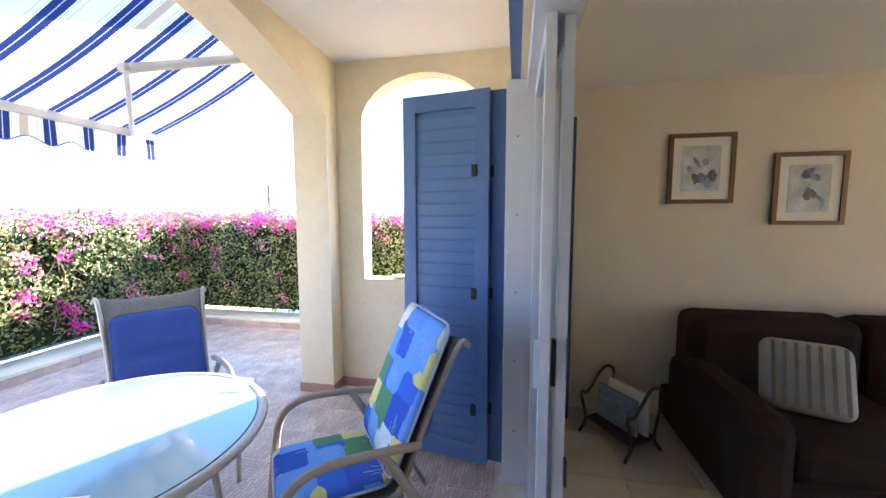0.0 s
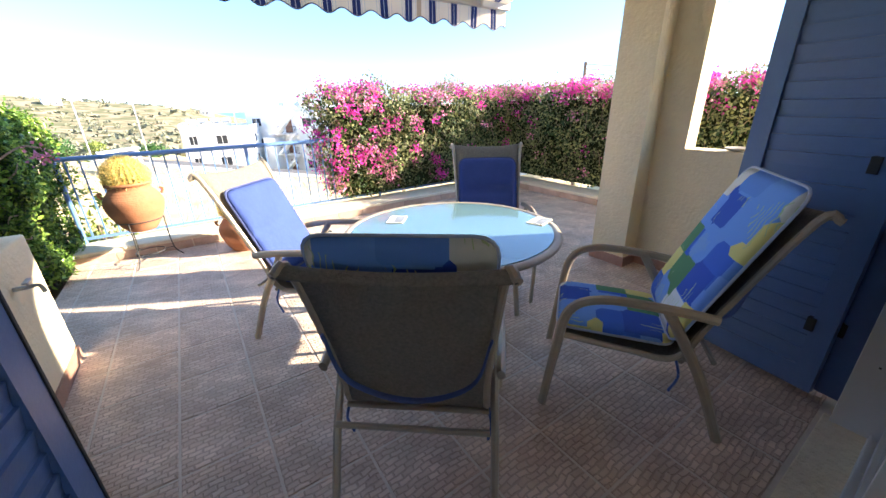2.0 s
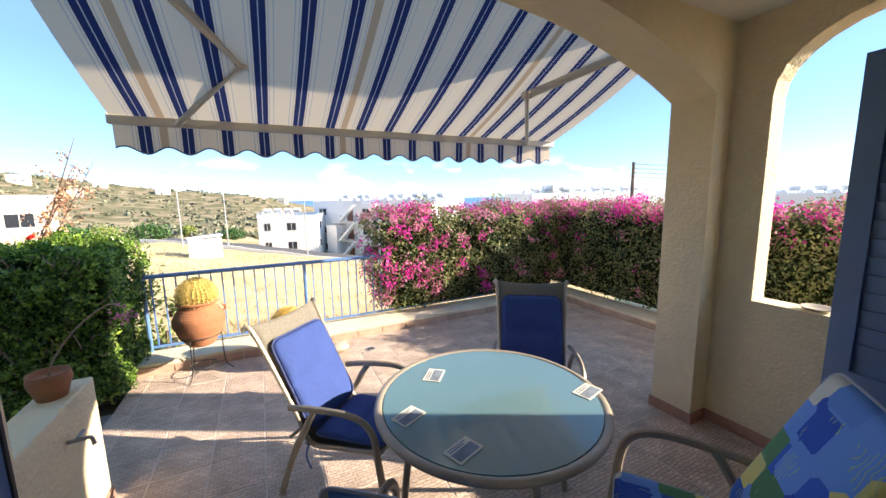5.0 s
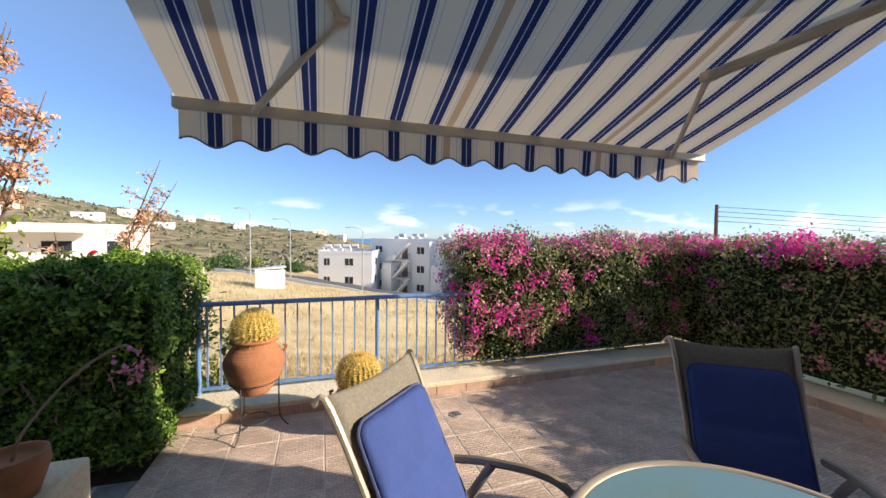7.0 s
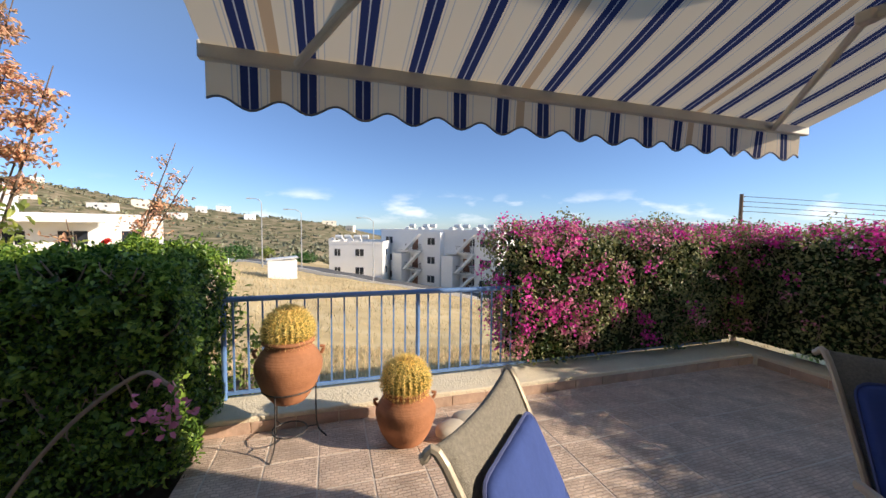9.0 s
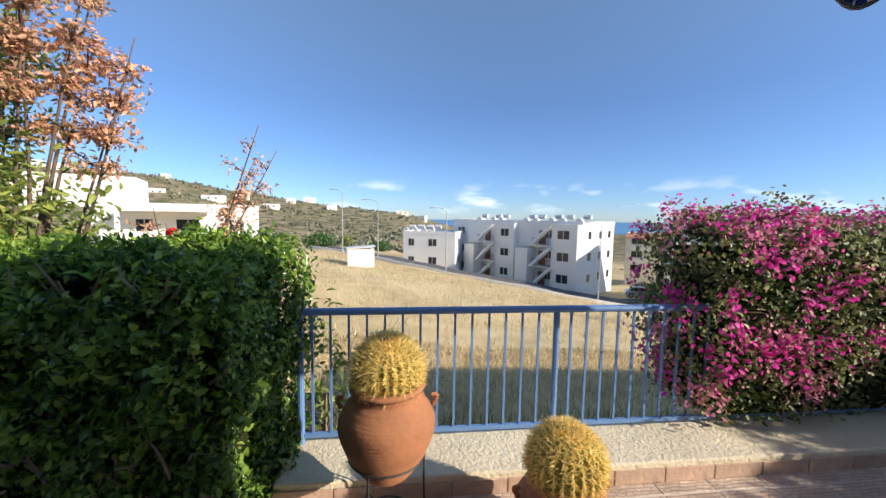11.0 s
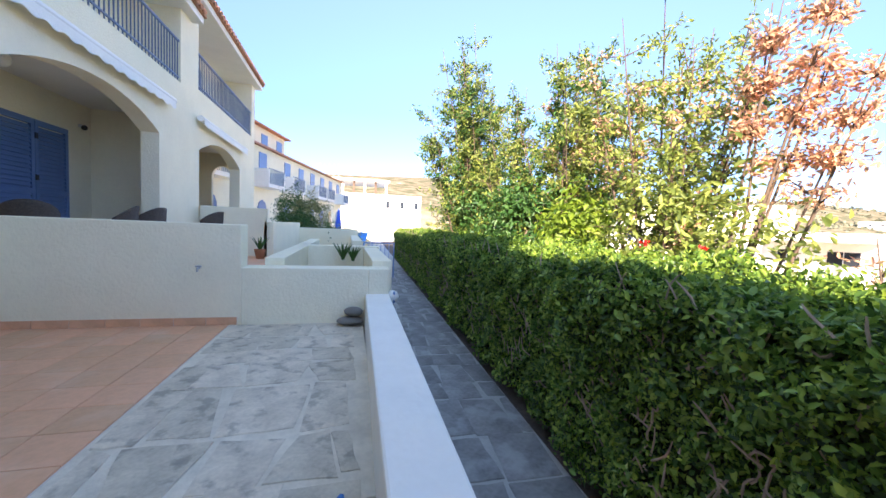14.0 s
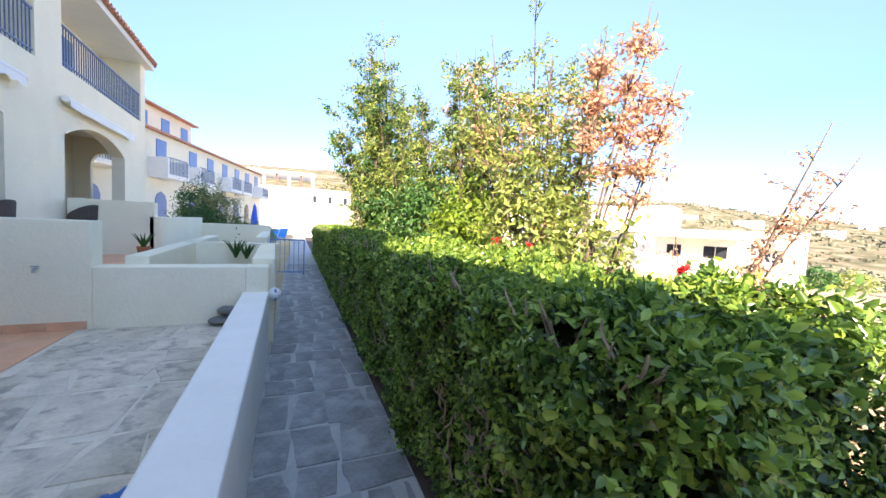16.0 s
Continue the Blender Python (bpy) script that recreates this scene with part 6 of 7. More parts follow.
bmesh.ops.create_uvsphere(bm, u_segments=16, v_segments=10, radius=0.11)
bmesh.ops.translate(bm, vec=(0, 0, -0.06), verts=bm.verts)
part("globe", bm, LAMPGLASS, gl, smooth=True)
tagged(gl, "white opal globe ceiling lamp in the veranda", "lamp")


dc = empty("security_camera", -10.9, NF - 1.85, 3.42)
part("bracket", boxes((-0.04, 0.04, 0, 0.05, -0.03, 0.03), bevel=0.006), WHITEALU, dc)
bm = bmesh.new()
bmesh.ops.create_uvsphere(bm, u_segments=14, v_segments=8, radius=0.055)
bmesh.ops.translate(bm, vec=(0, 0.09, -0.03), verts=bm.verts)
part("dome", bm, BLACK, dc, smooth=True)
tagged(dc, "small dark dome camera on the veranda wall", "camera")


def wicker(x, y, z, rz):
    c = empty("wicker_chair", x, y, z, rz)
    bm = bmesh.new()
    prev = None
    for j in range(9):
        t = j / 8
        row = [bm.verts.new((0.33 * math.cos(a), 0.30 * math.sin(a) - 0.02 * t, 0.35 + t * (0.42 * max(0.35, -math.sin(a) * 0.5 + 0.6)))) for a in np.linspace(math.pi * 0.95, math.pi * 2.05, 15)]
        if prev:
            for i in range(14):
                bm.faces.new((prev[i], prev[i + 1], row[i + 1], row[i]))
        prev = row
    b = part("backrest", bm, WICKER, c, smooth=True)
    b.modifiers.new("thick", "SOLIDIFY").thickness = 0.035
    part("seat", lathe(bmesh.new(), [(0.30, 0.32), (0.32, 0.36), (0.30, 0.40)], 24), WICKER, c)
    for sx in (-1, 1):
        for sy in (-1, 1):
            part("leg", tube(bmesh.new(), [(sx * 0.2, sy * 0.2, 0), (sx * 0.22, sy * 0.2, 0.33)], 0.02, 8), WICKER, c)
    tagged(c, "dark brown rounded wicker armchair on the veranda", "chair", "wicker chairs")


for x, y, rz in ((-8.3, -1.6, 120), (-9.3, -1.0, 200), (-10.0, -0.85, 170), (-12.1, -0.35, 150)):
    wicker(x, y, 0.95, rz)


# rest of the row, further off and set back
def row_house(x0, x1, y, z0, roof, label, tall=True):
    h = empty("row_house", x1, y, 0, -14)
    X = lambda x: x - x1
    w = x1 - x0
    part("wall", boxes((X(x0), 0, -6, 0, z0 - 1, roof)), PLASTER_N, h)
    part("roof", prism(bmesh.new(), [(0.25, roof), (0.25, roof + 0.10), (-5, roof + 1.1), (-5, roof)], w + 0.2, "x", X(x0) - 0.1), ROOF, h)
    if tall:
        part("upper_storey", boxes((X(x0) + 0.5, -0.6, -6, -2.6, roof + 0.3, roof + 2.4)), PLASTER_N, h)
        part("upper_roof", prism(bmesh.new(), [(-2.2, roof + 2.4), (-2.2, roof + 2.5), (-6, roof + 3.3), (-6, roof + 2.4)], w - 0.4, "x", X(x0) + 0.2), ROOF, h)
    for k in range(int(w / 2.4)):
        xx = X(x0) + 0.9 + k * 2.4
        wd = part("window", boxes((xx - 0.06, xx + 0.96, 0, 0.05, z0 + 3.55, z0 + 3.62)), WHITEWALL, h)
        part("shutter", boxes((xx, xx + 0.9, -0.02, 0.04, z0 + 3.62, z0 + 5.0), bevel=0.01), BLUE, wd)
        if k % 2 == 0:
            part("balcony", boxes((xx - 0.5, xx + 1.6, 0, 0.9, z0 + 3.0, z0 + 3.2), (xx - 0.5, xx - 0.4, 0, 0.9, z0 + 3.2, z0 + 4.0), (xx + 1.5, xx + 1.6, 0, 0.9, z0 + 3.2, z0 + 4.0)), WHITEWALL, h)
            bm = boxes((xx - 0.4, xx + 1.5, 0.84, 0.87, z0 + 4.0, z0 + 4.04), *[(xx - 0.4 + 0.14 * q, xx - 0.385 + 0.14 * q, 0.845, 0.865, z0 + 3.2, z0 + 4.0) for q in range(14)])
            part("balcony_rail", bm, RAILGREY, h)
        dr_ = part("door", prism(bmesh.new(), [(xx, z0), (xx + 1.0, z0), (xx + 1.0, z0 + 1.9), (xx + 0.85, z0 + 2.2), (xx + 0.5, z0 + 2.35), (xx + 0.15, z0 + 2.2), (xx, z0 + 1.9)], 0.06, "y", -0.02), DARKWIN if k % 2 else BLUE, h)
        if tall:
            part("upper_window", boxes((xx + 0.2, xx + 1.1, -2.62, -2.56, roof + 1.0, roof + 2.0)), BLUE, h)
    tagged(h, label, "house", "terraced houses")


row_house(-26, -17.8, -3.4, 0.4, 5.7, "cream row house with blue shutters and small balconies")
row_house(-34, -25.75, -1.45, 0.4, 5.7, "cream row house with blue shutters and small balconies")
row_house(-41, -33.6, 0.5, 0.4, 5.7, "cream row house with blue shutters and white balconies", False)
ub = empty("unfinished_building", -58, 0, 0, 0)
part("wall", boxes((-8, 0, -12, 14, -1, 6.2)), FARWHITE, ub)
part("slab", boxes((-8, 0.6, -2.0, 9.0, 8.0, 8.3)), FARWHITE, ub)
for k in range(7):
    part("column", boxes((-0.3, 0.0, -1.2 + k * 1.6, -0.9 + k * 1.6, 6.2, 8.0)), WOODPOLE if k % 2 else FARWHITE, ub)
for k in range(3):
    part("window", boxes((-0.05, 0.03, 8.6 + 2.2 * k, 9.1 + 2.2 * k, 4.2, 5.2)), DARKWIN, ub)
for k in range(5):
    part("steel_rod", boxes((-3, -2.94, -1.4 + k * 0.7, -1.34 + k * 0.7, 8.3, 10.6)), GALV, ub)
tagged(ub, "white unfinished concrete building with an open top floor", "building")

# pool end: parasol, loungers, shrubs, gate
pu = empty("parasol", -28.5, 2.4, 0.02)
part("pole", tube(bmesh.new(), [(0, 0, 0), (0, 0, 2.6)], 0.025, 8), WHITEALU, pu)
part("folded_canopy", lathe(bmesh.new(), [(0.30, 0.5), (0.27, 0.9), (0.2, 1.6), (0.08, 2.4), (0.03, 2.55)], 10), POOLBLUE, pu)
tagged(pu, "closed blue parasol by the pool", "parasol")
for k, (x, y) in enumerate(((-27.5, 3.3), (-29.3, 3.9))):
    lg = empty("sun_lounger", x, y, 0.02, 60)
    part("bed", boxes((-0.3, 0.3, -0.9, 0.4, 0.28, 0.34), bevel=0.01), LOUNGE, lg)
    bm = bmesh.new()
    box(bm, -0.3, 0.3, 0, 0.75, -0.03, 0.03, m=pose(0, 0.4, 0.31, 55, 0, 0))
    part("backrest", bm, LOUNGE, lg)
    for sx in (-0.25, 0.25):
        for sy in (-0.8, 0.35):
            part("leg", boxes((sx - 0.02, sx + 0.02, sy - 0.02, sy + 0.02, 0, 0.28)), LOUNGE, lg)
    tagged(lg, "bright blue plastic sun lounger by the pool", "lounger", "sun loungers")
shrub("shrub", -20.8, 0.5, 0.0, 1.0, 3.2, LEAF_S, 6000, 0.10, "round grey green clipped shrub beside the houses")
shrub("shrub", -19.8, 1.35, 0.0, 0.95, 2.9, LEAF_B, 6000, 0.09, "round olive green clipped shrub beside the houses")
shrub("shrub", -18.6, 0.9, 0.3, 0.8, 1.8, LEAF_S, 4200, 0.09, "low clipped green shrub above the white wall")
shrub("shrub", -18.4, 2.2, 0.3, 0.8, 1.25, LEAF_S, 2600, 0.09, "low spreading green shrub above the white wall")
shrub("shrub", -18.9, 3.0, 0.3, 0.7, 1.15, LEAF_T, 2400, 0.09, "low green shrub above the white wall")
for az_, dist_, r_, h_ in ((35.2, 61, 1.1, 2.0), (36.6, 60, 1.0, 1.9), (37.6, 57, 1.5, 2.6), (38.6, 54, 0.9, 1.7), (36.9, 52, 0.9, 1.6)):
    x_, y_ = -0.9 + dist_ * math.sin(radians(az_)), 3.3 + dist_ * math.cos(radians(az_))
    shrub("clipped_bush", x_, y_, float(land(np.array([x_]), np.array([y_]))[0]) - 0.1, r_, h_, LEAF_S, 1500, 0.22, "round clipped dark green bush beside the apartments")


def parked_car(x, y, rz, label):
    z = float(land(np.array([x]), np.array([y]))[0]) + 0.24
    c = empty("parked_car", x, y, z, rz)
    part("body", prism(bmesh.new(), [(-2.0, 0.28), (-2.05, 0.62), (-1.95, 0.82), (-0.95, 0.92), (1.1, 0.92), (1.85, 0.80), (2.05, 0.58), (2.0, 0.28)], 1.66, "y", -0.83), CARPAINT, c)
    part("cabin", prism(bmesh.new(), [(-1.55, 0.92), (-1.15, 1.38), (0.35, 1.40), (1.05, 0.92)], 1.46, "y", -0.73), DARKWIN, c)
    part("roof", prism(bmesh.new(), [(-1.2, 1.37), (-1.1, 1.44), (0.3, 1.45), (0.42, 1.38)], 1.44, "y", -0.72), CARPAINT, c)
    for wx in (-1.28, 1.28):
        for sy in (-0.84, 0.64):
            wh = part("wheel", tube(bmesh.new(), [(wx, sy, 0.31), (wx, sy + 0.2, 0.31)], 0.31, 18), BLACK, c)
            part("rim", tube(bmesh.new(), [(wx, sy - 0.01, 0.31), (wx, sy + 0.21, 0.31)], 0.19, 14), GALV, wh)
    for sy in (-0.78, 0.5):
        part("headlight", boxes((1.9, 2.04, sy, sy + 0.28, 0.60, 0.74), bevel=0.02), LAMPGLASS, c)
    return tagged(c, label, "car")


parked_car(32.0, 49.5, -28, "silver grey hatchback parked by the apartments")
gt = empty("gate", -13.0, 3.55, 0)
part("frame", boxes((0, 0.03, 0, 0.03, -0.08, 1.04), (0, 0.03, 0.95, 0.98, -0.08, 1.04), (0, 0.03, 0.03, 0.95, 1.0, 1.04), (0, 0.03, 0.03, 0.95, 0.02, 0.05)), RAILBLUE, gt)
for k in range(6):
    part("bar", boxes((0.008, 0.022, 0.15 + 0.13 * k, 0.165 + 0.13 * k, 0.05, 1.0)), RAILBLUE, gt)
tagged(gt, "low blue metal garden gate across the path", "gate")


def aloe(x, y, z, r, label, pot=True):
    a_ = empty("aloe_plant", x, y, z)
    if pot:
        part("pot", lathe(bmesh.new(), [(0.09, 0), (0.13, 0.2), (0.14, 0.24), (0.12, 0.24), (0.11, 0.2)], 18), TERRA, a_, smooth=True)
    zz = 0.2 if pot else 0
    for k in range(11):
        th = k * 2.4
        part("leaf", tube(bmesh.new(), bend([(0, 0, zz), (r * 0.4 * math.cos(th), r * 0.4 * math.sin(th), zz + r * 0.7), (r * 0.75 * math.cos(th), r * 0.75 * math.sin(th), zz + r * 1.15)], 3), 0.03, 5, flat=0.4, taper=[0.03, 0.03, 0.026, 0.022, 0.016, 0.01, 0.003]), LEAF_S, a_)
    tagged(a_, label, "succulent")


aloe(-11.4, 0.95, 0.62, 0.3, "spiky aloe in a small terracotta pot on the terrace")
aloe(-9.1, 3.0, 0.85, 0.3, "spiky green aloe in the white planter", False)
aloe(-8.9, 3.2, 0.85, 0.25, "small spiky green aloe in the white planter", False)
bm = bmesh.new()
bmesh.ops.create_icosphere(bm, subdivisions=4, radius=1)
for v in bm.verts:
    q = 1 + 0.35 * noise.noise(v.co * 2.2) + 0.18 * noise.noise(v.co * 6)
    v.co = Vector((v.co.x * 0.13 * q, v.co.y * 0.09 * q, max(v.co.z, -0.3) * 0.06 * q))
o = obj("cloth", bm, CLOTHBLUE, smooth=True)
o.matrix_basis = pose(-2.84, 3.07, 0.342)
tagged(o, "crumpled blue cloth lying on the paving by the wall", "cloth")
nt = empty("wall_tap", -6.15, 1.42, 1.01)
part("spout", tube(bmesh.new(), bend([(0, 0, 0), (0.06, 0, 0), (0.07, 0, -0.04)], 4), 0.012, 8), GALV, nt)
part("handle", boxes((0.02, 0.05, -0.03, 0.03, 0.015, 0.03), bevel=0.003), GALV, nt)
tagged(nt, "small metal tap on the white dividing wall", "tap")
wl_ = empty("bulkhead_lamp", -6.32, 3.70, 0.62)
bm = bmesh.new()
bmesh.ops.create_uvsphere(bm, u_segments=14, v_segments=8, radius=0.09)
part("glass", bm, LAMPGLASS, wl_, smooth=True)
part("base", boxes((-0.08, 0.08, 0.0, 0.03, -0.08, 0.08), bevel=0.01), RAILBLUE, wl_)
tagged(wl_, "small round wall lamp beside the path", "lamp")
pd = lathe(bmesh.new(), [(0.10, 0.0), (0.22, 0.03), (0.23, 0.05), (0.20, 0.05), (0.10, 0.02)], 28)
o = obj("plant_saucer", pd, DARKSTONE, smooth=True)
o.matrix_basis = pose(-5.75, -0.62, 0.33)
tagged(o, "dark round plant saucer on the terracotta tiles", "saucer")

# ---- living room ----
# unseen area lamp added at the rear opening to brighten the room
room_fill = bpy.data.lights.new("rear_window_daylight", "AREA")
room_fill.shape, room_fill.size, room_fill.size_y, room_fill.energy, room_fill.color = "RECTANGLE", 2.5, 1.7, 0.12, (0.95, 0.97, 1.0)
wlp = new("rear_window_daylight", room_fill)
wlp.matrix_world = look((0.7, -6.98, 1.4), (0.7, 0, 1.2))
sf = empty("sofa", 2.55, -1.86, 0)
part("base", boxes((-0.62, 0.46, -1.1, 1.1, 0.06, 0.30), bevel=0.04), SOFA, sf)
for k in range(2):
    part("seat_cushion", boxes((-0.64, 0.20, -0.86 + 0.86 * k, 0.86 * k, 0.28, 0.47), bevel=0.06), SOFA, sf)
    part("back_cushion", boxes((0.12, 0.46, -1.02 + 1.02 * k, 1.02 * k, 0.40, 0.93), bevel=0.09), SOFA, sf)
for s in (-1, 1):
    part("arm", boxes((-0.66, 0.30, s * 0.98 - 0.14, s * 0.98 + 0.14, 0.05, 0.62), bevel=0.09), SOFA, sf)
tagged(sf, "dark brown corduroy sofa against the wall", "sofa")
pw = empty("pillow", 2.36, -1.31, 0.67)
pl_ = part("cover", rounded_slab(0.42, 0.42, 0.10, puff=0.04), LINEN, pw)
place(pl_, pose(0, 0, 0, 66, 0, -112))
for k in range(7):
    st_ = part("stripe", boxes((-0.165 + 0.052 * k, -0.147 + 0.052 * k, -0.18, 0.18, 0.080, 0.084)), mat("grey_stripe", (0.16, 0.16, 0.14), 0.9) if k == 0 else bpy.data.materials["grey_stripe"], pw)
    place(st_, pose(0, 0, 0, 66, 0, -112))
tagged(pw, "cream and grey striped cushion on the sofa", "cushion")
for y, z in ((-0.985, 1.97), (-1.69, 1.81)):
    pf = empty("framed_picture", 3.045, y, z)
    w, hh = 0.225, 0.26
    part("picture_frame", boxes((-0.025, 0, -w, -w + 0.03, -hh, hh), (-0.025, 0, w - 0.03, w, -hh, hh), (-0.025, 0, -w + 0.03, w - 0.03, -hh, -hh + 0.03), (-0.025, 0, -w + 0.03, w - 0.03, hh - 0.03, hh)), GOLD, pf)
    part("mount", boxes((-0.012, 0, -w + 0.03, w - 0.03, -hh + 0.03, hh - 0.03)), PAPER, pf)
    part("print", boxes((-0.015, -0.012, -0.13, 0.13, -0.17, 0.17)), mat("watercolour_wash", (0.52, 0.54, 0.52), 0.8, var=0.3, scale=9) if y > -1.5 else bpy.data.materials["watercolour_wash"], pf)
    part("print_shape", lathe(bmesh.new(), [(0.05, -0.12), (0.045, 0.0), (0.025, 0.06), (0.02, 0.10)], 10), INK, pf).scale = (0.08, 1, 1)
    for k in range(9):
        sp = part("brush_mark", lathe(bmesh.new(), [(0.012, -0.03), (0.022, 0.0), (0.010, 0.03)], 8), (INK, DARKSTONE, LAKE)[k % 3], pf)
        sp.location, sp.scale, sp.rotation_euler = (-0.014, random.uniform(-0.09, 0.09), random.uniform(-0.12, 0.12)), (0.12, random.uniform(0.7, 1.9), random.uniform(0.6, 1.5)), (random.uniform(-1, 1), 0, 0)
    tagged(pf, "small watercolour in a dark gilt frame", "picture", "framed pictures")
bk = empty("bookcase", 2.945, 0.13, 0)
part("case", boxes((-0.08, 0.08, -0.02, 0, 0.04, 2.33), (-0.10, -0.08, -0.19, 0, 0, 2.35), (0.08, 0.10, -0.19, 0, 0, 2.35), *[(-0.08, 0.08, -0.19, -0.02, 0.02 + 0.46 * k, 0.04 + 0.46 * k) for k in range(6)]), mat("dark_blue_wood", (0.03, 0.045, 0.10), 0.5), bk)
for k in range(5):
    for j in range(2):
        part("book", boxes((-0.075 + 0.075 * j, -0.005 + 0.075 * j, -0.18, -0.03, 0.045 + 0.46 * k, 0.30 + 0.46 * k + 0.02 * (j % 3))), (INK, PAPER, GOLD)[(j + k) % 3], bk)
tagged(bk, "tall dark blue bookcase full of books", "bookcase")
mr_ = empty("magazine_rack", 2.62, -0.38, 0, 35)
for s in (-1, 1):
    part("side_hoop", tube(bmesh.new(), bend([(s * 0.2, -0.17, 0.0), (s * 0.2, -0.10, 0.12), (s * 0.2, -0.16, 0.40), (s * 0.2, -0.05, 0.46), (s * 0.2, 0.10, 0.30), (s * 0.2, 0.17, 0.30), (s * 0.2, 0.12, 0.10), (s * 0.2, 0.18, 0.0)], 4), 0.012, 6), IRON, mr_)
part("cradle", boxes((-0.2, 0.2, -0.12, 0.12, 0.09, 0.11), bevel=0.004), IRON, mr_)
part("magazine", boxes((-0.18, 0.15, -0.07, -0.05, 0.11, 0.40)), PAPER, mr_)
part("magazine", boxes((-0.15, 0.18, 0.0, 0.02, 0.11, 0.36)), INK, mr_)
tagged(mr_, "black wrought iron magazine rack with magazines", "magazine rack")

# ---- floor pieces, joined surfaces last ----


def tiles(parent, x0, x1, y0, y1, z, sx, sy, ox, oy, gap, material, name="tile", t=0.012):
    """Bevel-edged tiles as parts, cut at the edges; alike ones share a mesh."""
    cache = {}
    nx0, nx1 = math.floor((x0 - ox) / sx), math.ceil((x1 - ox) / sx)
    ny0, ny1 = math.floor((y0 - oy) / sy), math.ceil((y1 - oy) / sy)
    for i in range(nx0, nx1):
        for j in range(ny0, ny1):
            ax, bx_ = max(x0, ox + i * sx + gap / 2), min(x1, ox + (i + 1) * sx - gap / 2)
            ay, by__ = max(y0, oy + j * sy + gap / 2), min(y1, oy + (j + 1) * sy - gap / 2)
            if bx_ - ax < 0.02 or by__ - ay < 0.02:
                continue
            key = (round(bx_ - ax, 3), round(by__ - ay, 3))
            if key not in cache:
                w, h, b = key[0], key[1], 0.003
                vs = [(0, 0, -t), (w, 0, -t), (w, h, -t), (0, h, -t), (0, 0, -b), (w, 0, -b), (w, h, -b), (0, h, -b), (b, b, 0), (w - b, b, 0), (w - b, h - b, 0), (b, h - b, 0)]
                fs = [(0, 1, 5, 4), (1, 2, 6, 5), (2, 3, 7, 6), (3, 0, 4, 7), (4, 5, 9, 8), (5, 6, 10, 9), (6, 7, 11, 10), (7, 4, 8, 11), (8, 9, 10, 11)]
                me = bpy.data.meshes.new(name)
                me.from_pydata(vs, [], fs)
                me.materials.append(material)
                cache[key] = me
            o = new(name, cache[key])
            o.parent = parent
            o.location = (ax, ay, z)


tiles(floor, -1.33, 4.52, FY + 0.10, 5.08, 0.0, 0.346, 0.346, 0.20, 0.82, 0.011, TILE)
kf, ks = bpy.data.objects["kerb_front"], bpy.data.objects["kerb_side"]
me0 = boxes((0, 0.322, -0.012, 0, 0.0, 0.088), bevel=0.002)
k0 = obj("riser_tile", me0, RISER, kf)
k0.location = (-1.33, 5.08, 0)
for i in range(1, 18):
    o = new("riser_tile", k0.data)
    o.parent, o.location = kf, (-1.33 + i * 0.33, 5.08, 0)
me1 = boxes((-0.012, 0, 0, 0.322, 0.0, 0.088), bevel=0.002)
k1 = obj("riser_tile", me1, RISER, ks)
k1.location = (4.52, 0.4, 0)
for i in range(1, 14):
    o = new("riser_tile", k1.data)
    o.parent, o.location = ks, (4.52, 0.4 + i * 0.33, 0)
tiles(tct, -6.138, -1.28, -2.4, 1.73, 0.33, 0.33, 0.33, -6.14, 1.73, 0.006, TCT)
tiles(rf, -1.4, PX1, -3.5, WY, 0.0, 0.45, 0.45, -1.4, WY, 0.004, ROOMTILE, t=0.007)


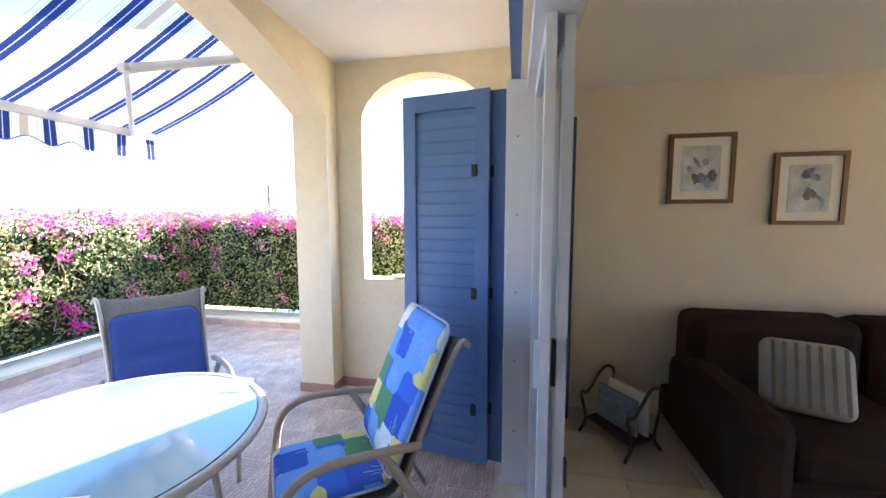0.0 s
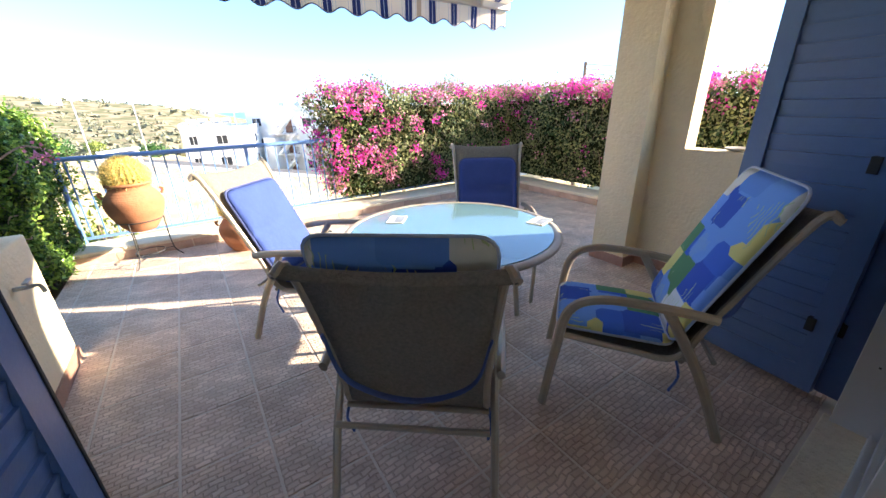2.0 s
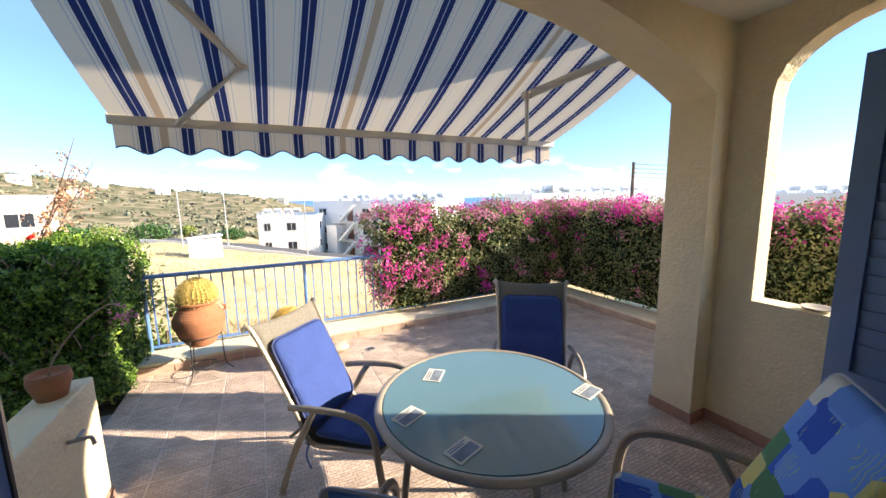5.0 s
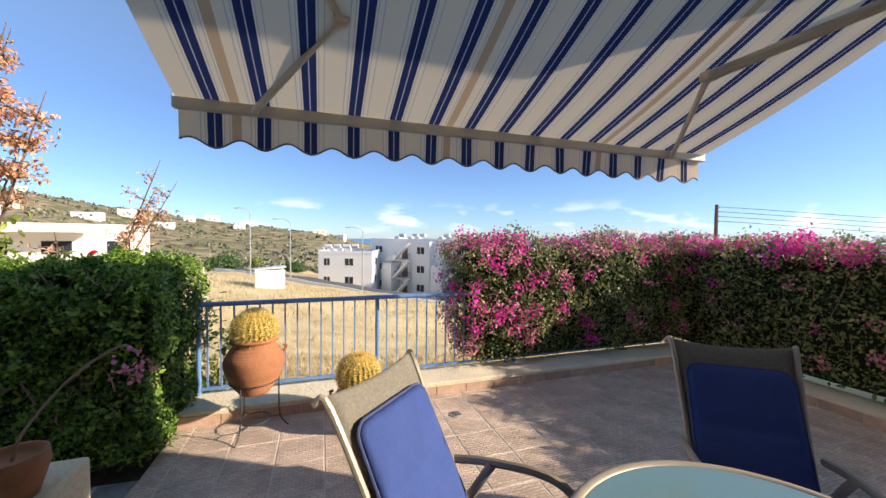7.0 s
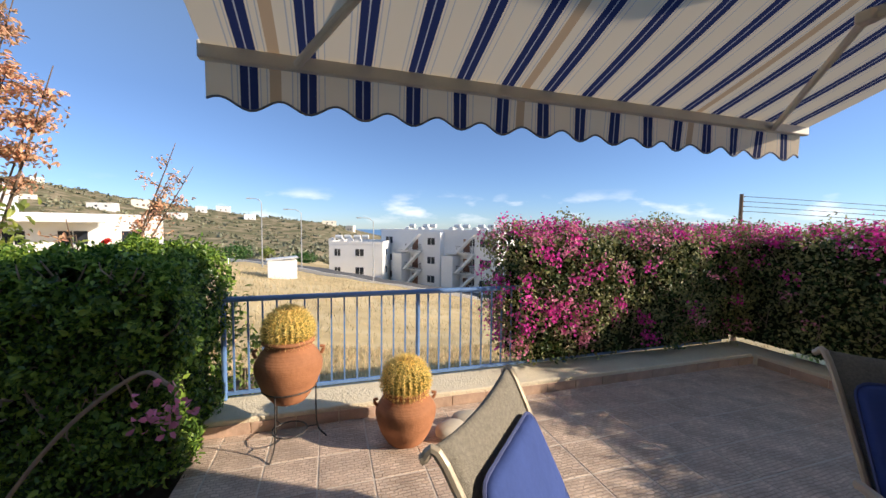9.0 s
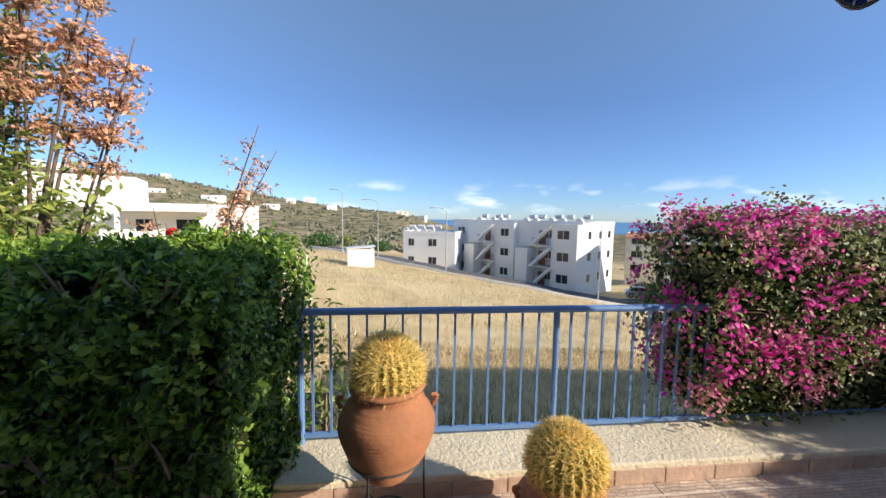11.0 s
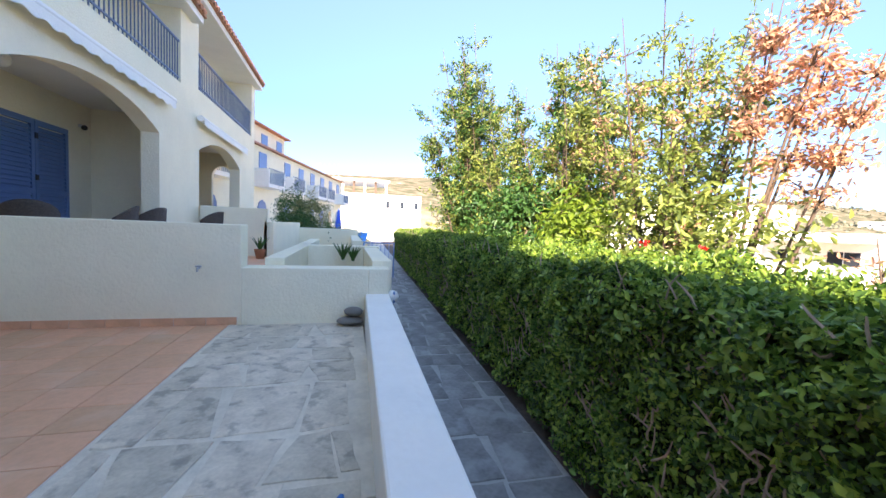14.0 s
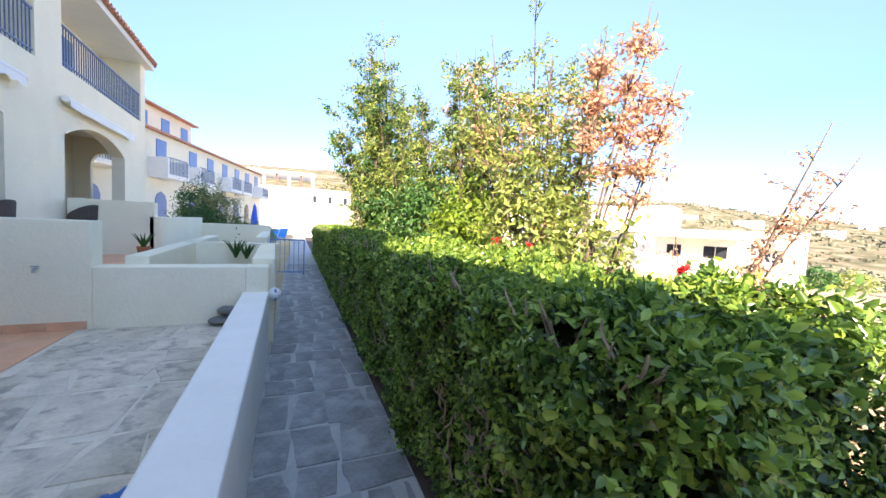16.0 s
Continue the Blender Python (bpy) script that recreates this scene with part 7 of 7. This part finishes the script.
def flags(parent, x0, x1, y0, y1, z, wx, wy, gap, material, seed, skew=0.05):
    """Uneven hand-cut flagstones in broken courses."""
    r = random.Random(seed)
    x = x0
    while x < x1 - 0.1:
        w = min(wx * r.uniform(0.65, 1.35), x1 - x)
        y = y0
        while y < y1 - 0.06:
            h = min(wy * r.uniform(0.55, 1.4), y1 - y)
            if y1 - y - h < 0.12:
                h = y1 - y
            j = lambda: r.uniform(-skew, skew)
            c = [(x + gap + j() * 0.5, y + gap + j()), (x + w - gap + j() * 0.5, y + gap + j()), (x + w - gap + j() * 0.5, y + h - gap + j()), (x + gap + j() * 0.5, y + h - gap + j())]
            c = [(min(max(a, x0), x1), min(max(b, y0 + 0.004), y1 - 0.004)) for a, b in c]
            cx, cy = sum(a for a, _ in c) / 4, sum(b for _, b in c) / 4
            # each edge is broken twice, so that it wanders
            c = [((1 - f) * p[0] + f * q[0] + (r.uniform(-0.011, 0.011) if f else 0), (1 - f) * p[1] + f * q[1] + (r.uniform(-0.011, 0.011) if f else 0))
                 for p, q in zip(c, c[1:] + c[:1]) for f in (0, 0.36, 0.7)]
            c = [(min(max(a, x0), x1), min(max(b, y0 + 0.004), y1 - 0.004)) for a, b in c]
            n_ = len(c)
            hz = r.uniform(0.0, 0.006)
            vs = [(a - cx, b - cy, -0.012) for a, b in c] + [((a - cx) * 0.975, (b - cy) * 0.965, hz) for a, b in c]
            me = bpy.data.meshes.new("flagstone")
            me.from_pydata(vs, [], [(k, (k + 1) % n_, n_ + (k + 1) % n_, n_ + k) for k in range(n_)] + [tuple(range(n_, 2 * n_))])
            me.materials.append(material)
            o = new("flagstone", me)
            o.parent, o.location = parent, (cx, cy, z)
            y += h
        x += w


flags(path, -16.0, -1.36, 3.44, 4.52, -0.071, 0.50, 0.31, 0.013, SLATE, 4)
flags(pave, -6.14, -1.30, 1.76, 3.19, 0.322, 0.54, 0.38, 0.018, PAVE, 9, 0.08)
tile_mesh = bpy.data.meshes.new("tile")
tbm = boxes((0, 0.012, -0.162, 0.162, 0, 0.09), bevel=0.002)
tbm.to_mesh(tile_mesh)
tbm.free()
tile_mesh.materials.append(TCT)
for k in range(8):
    o = new("tile", tile_mesh)
    o.parent, o.location = skn, (-6.148, 1.655 - 0.33 * k, 0.33)
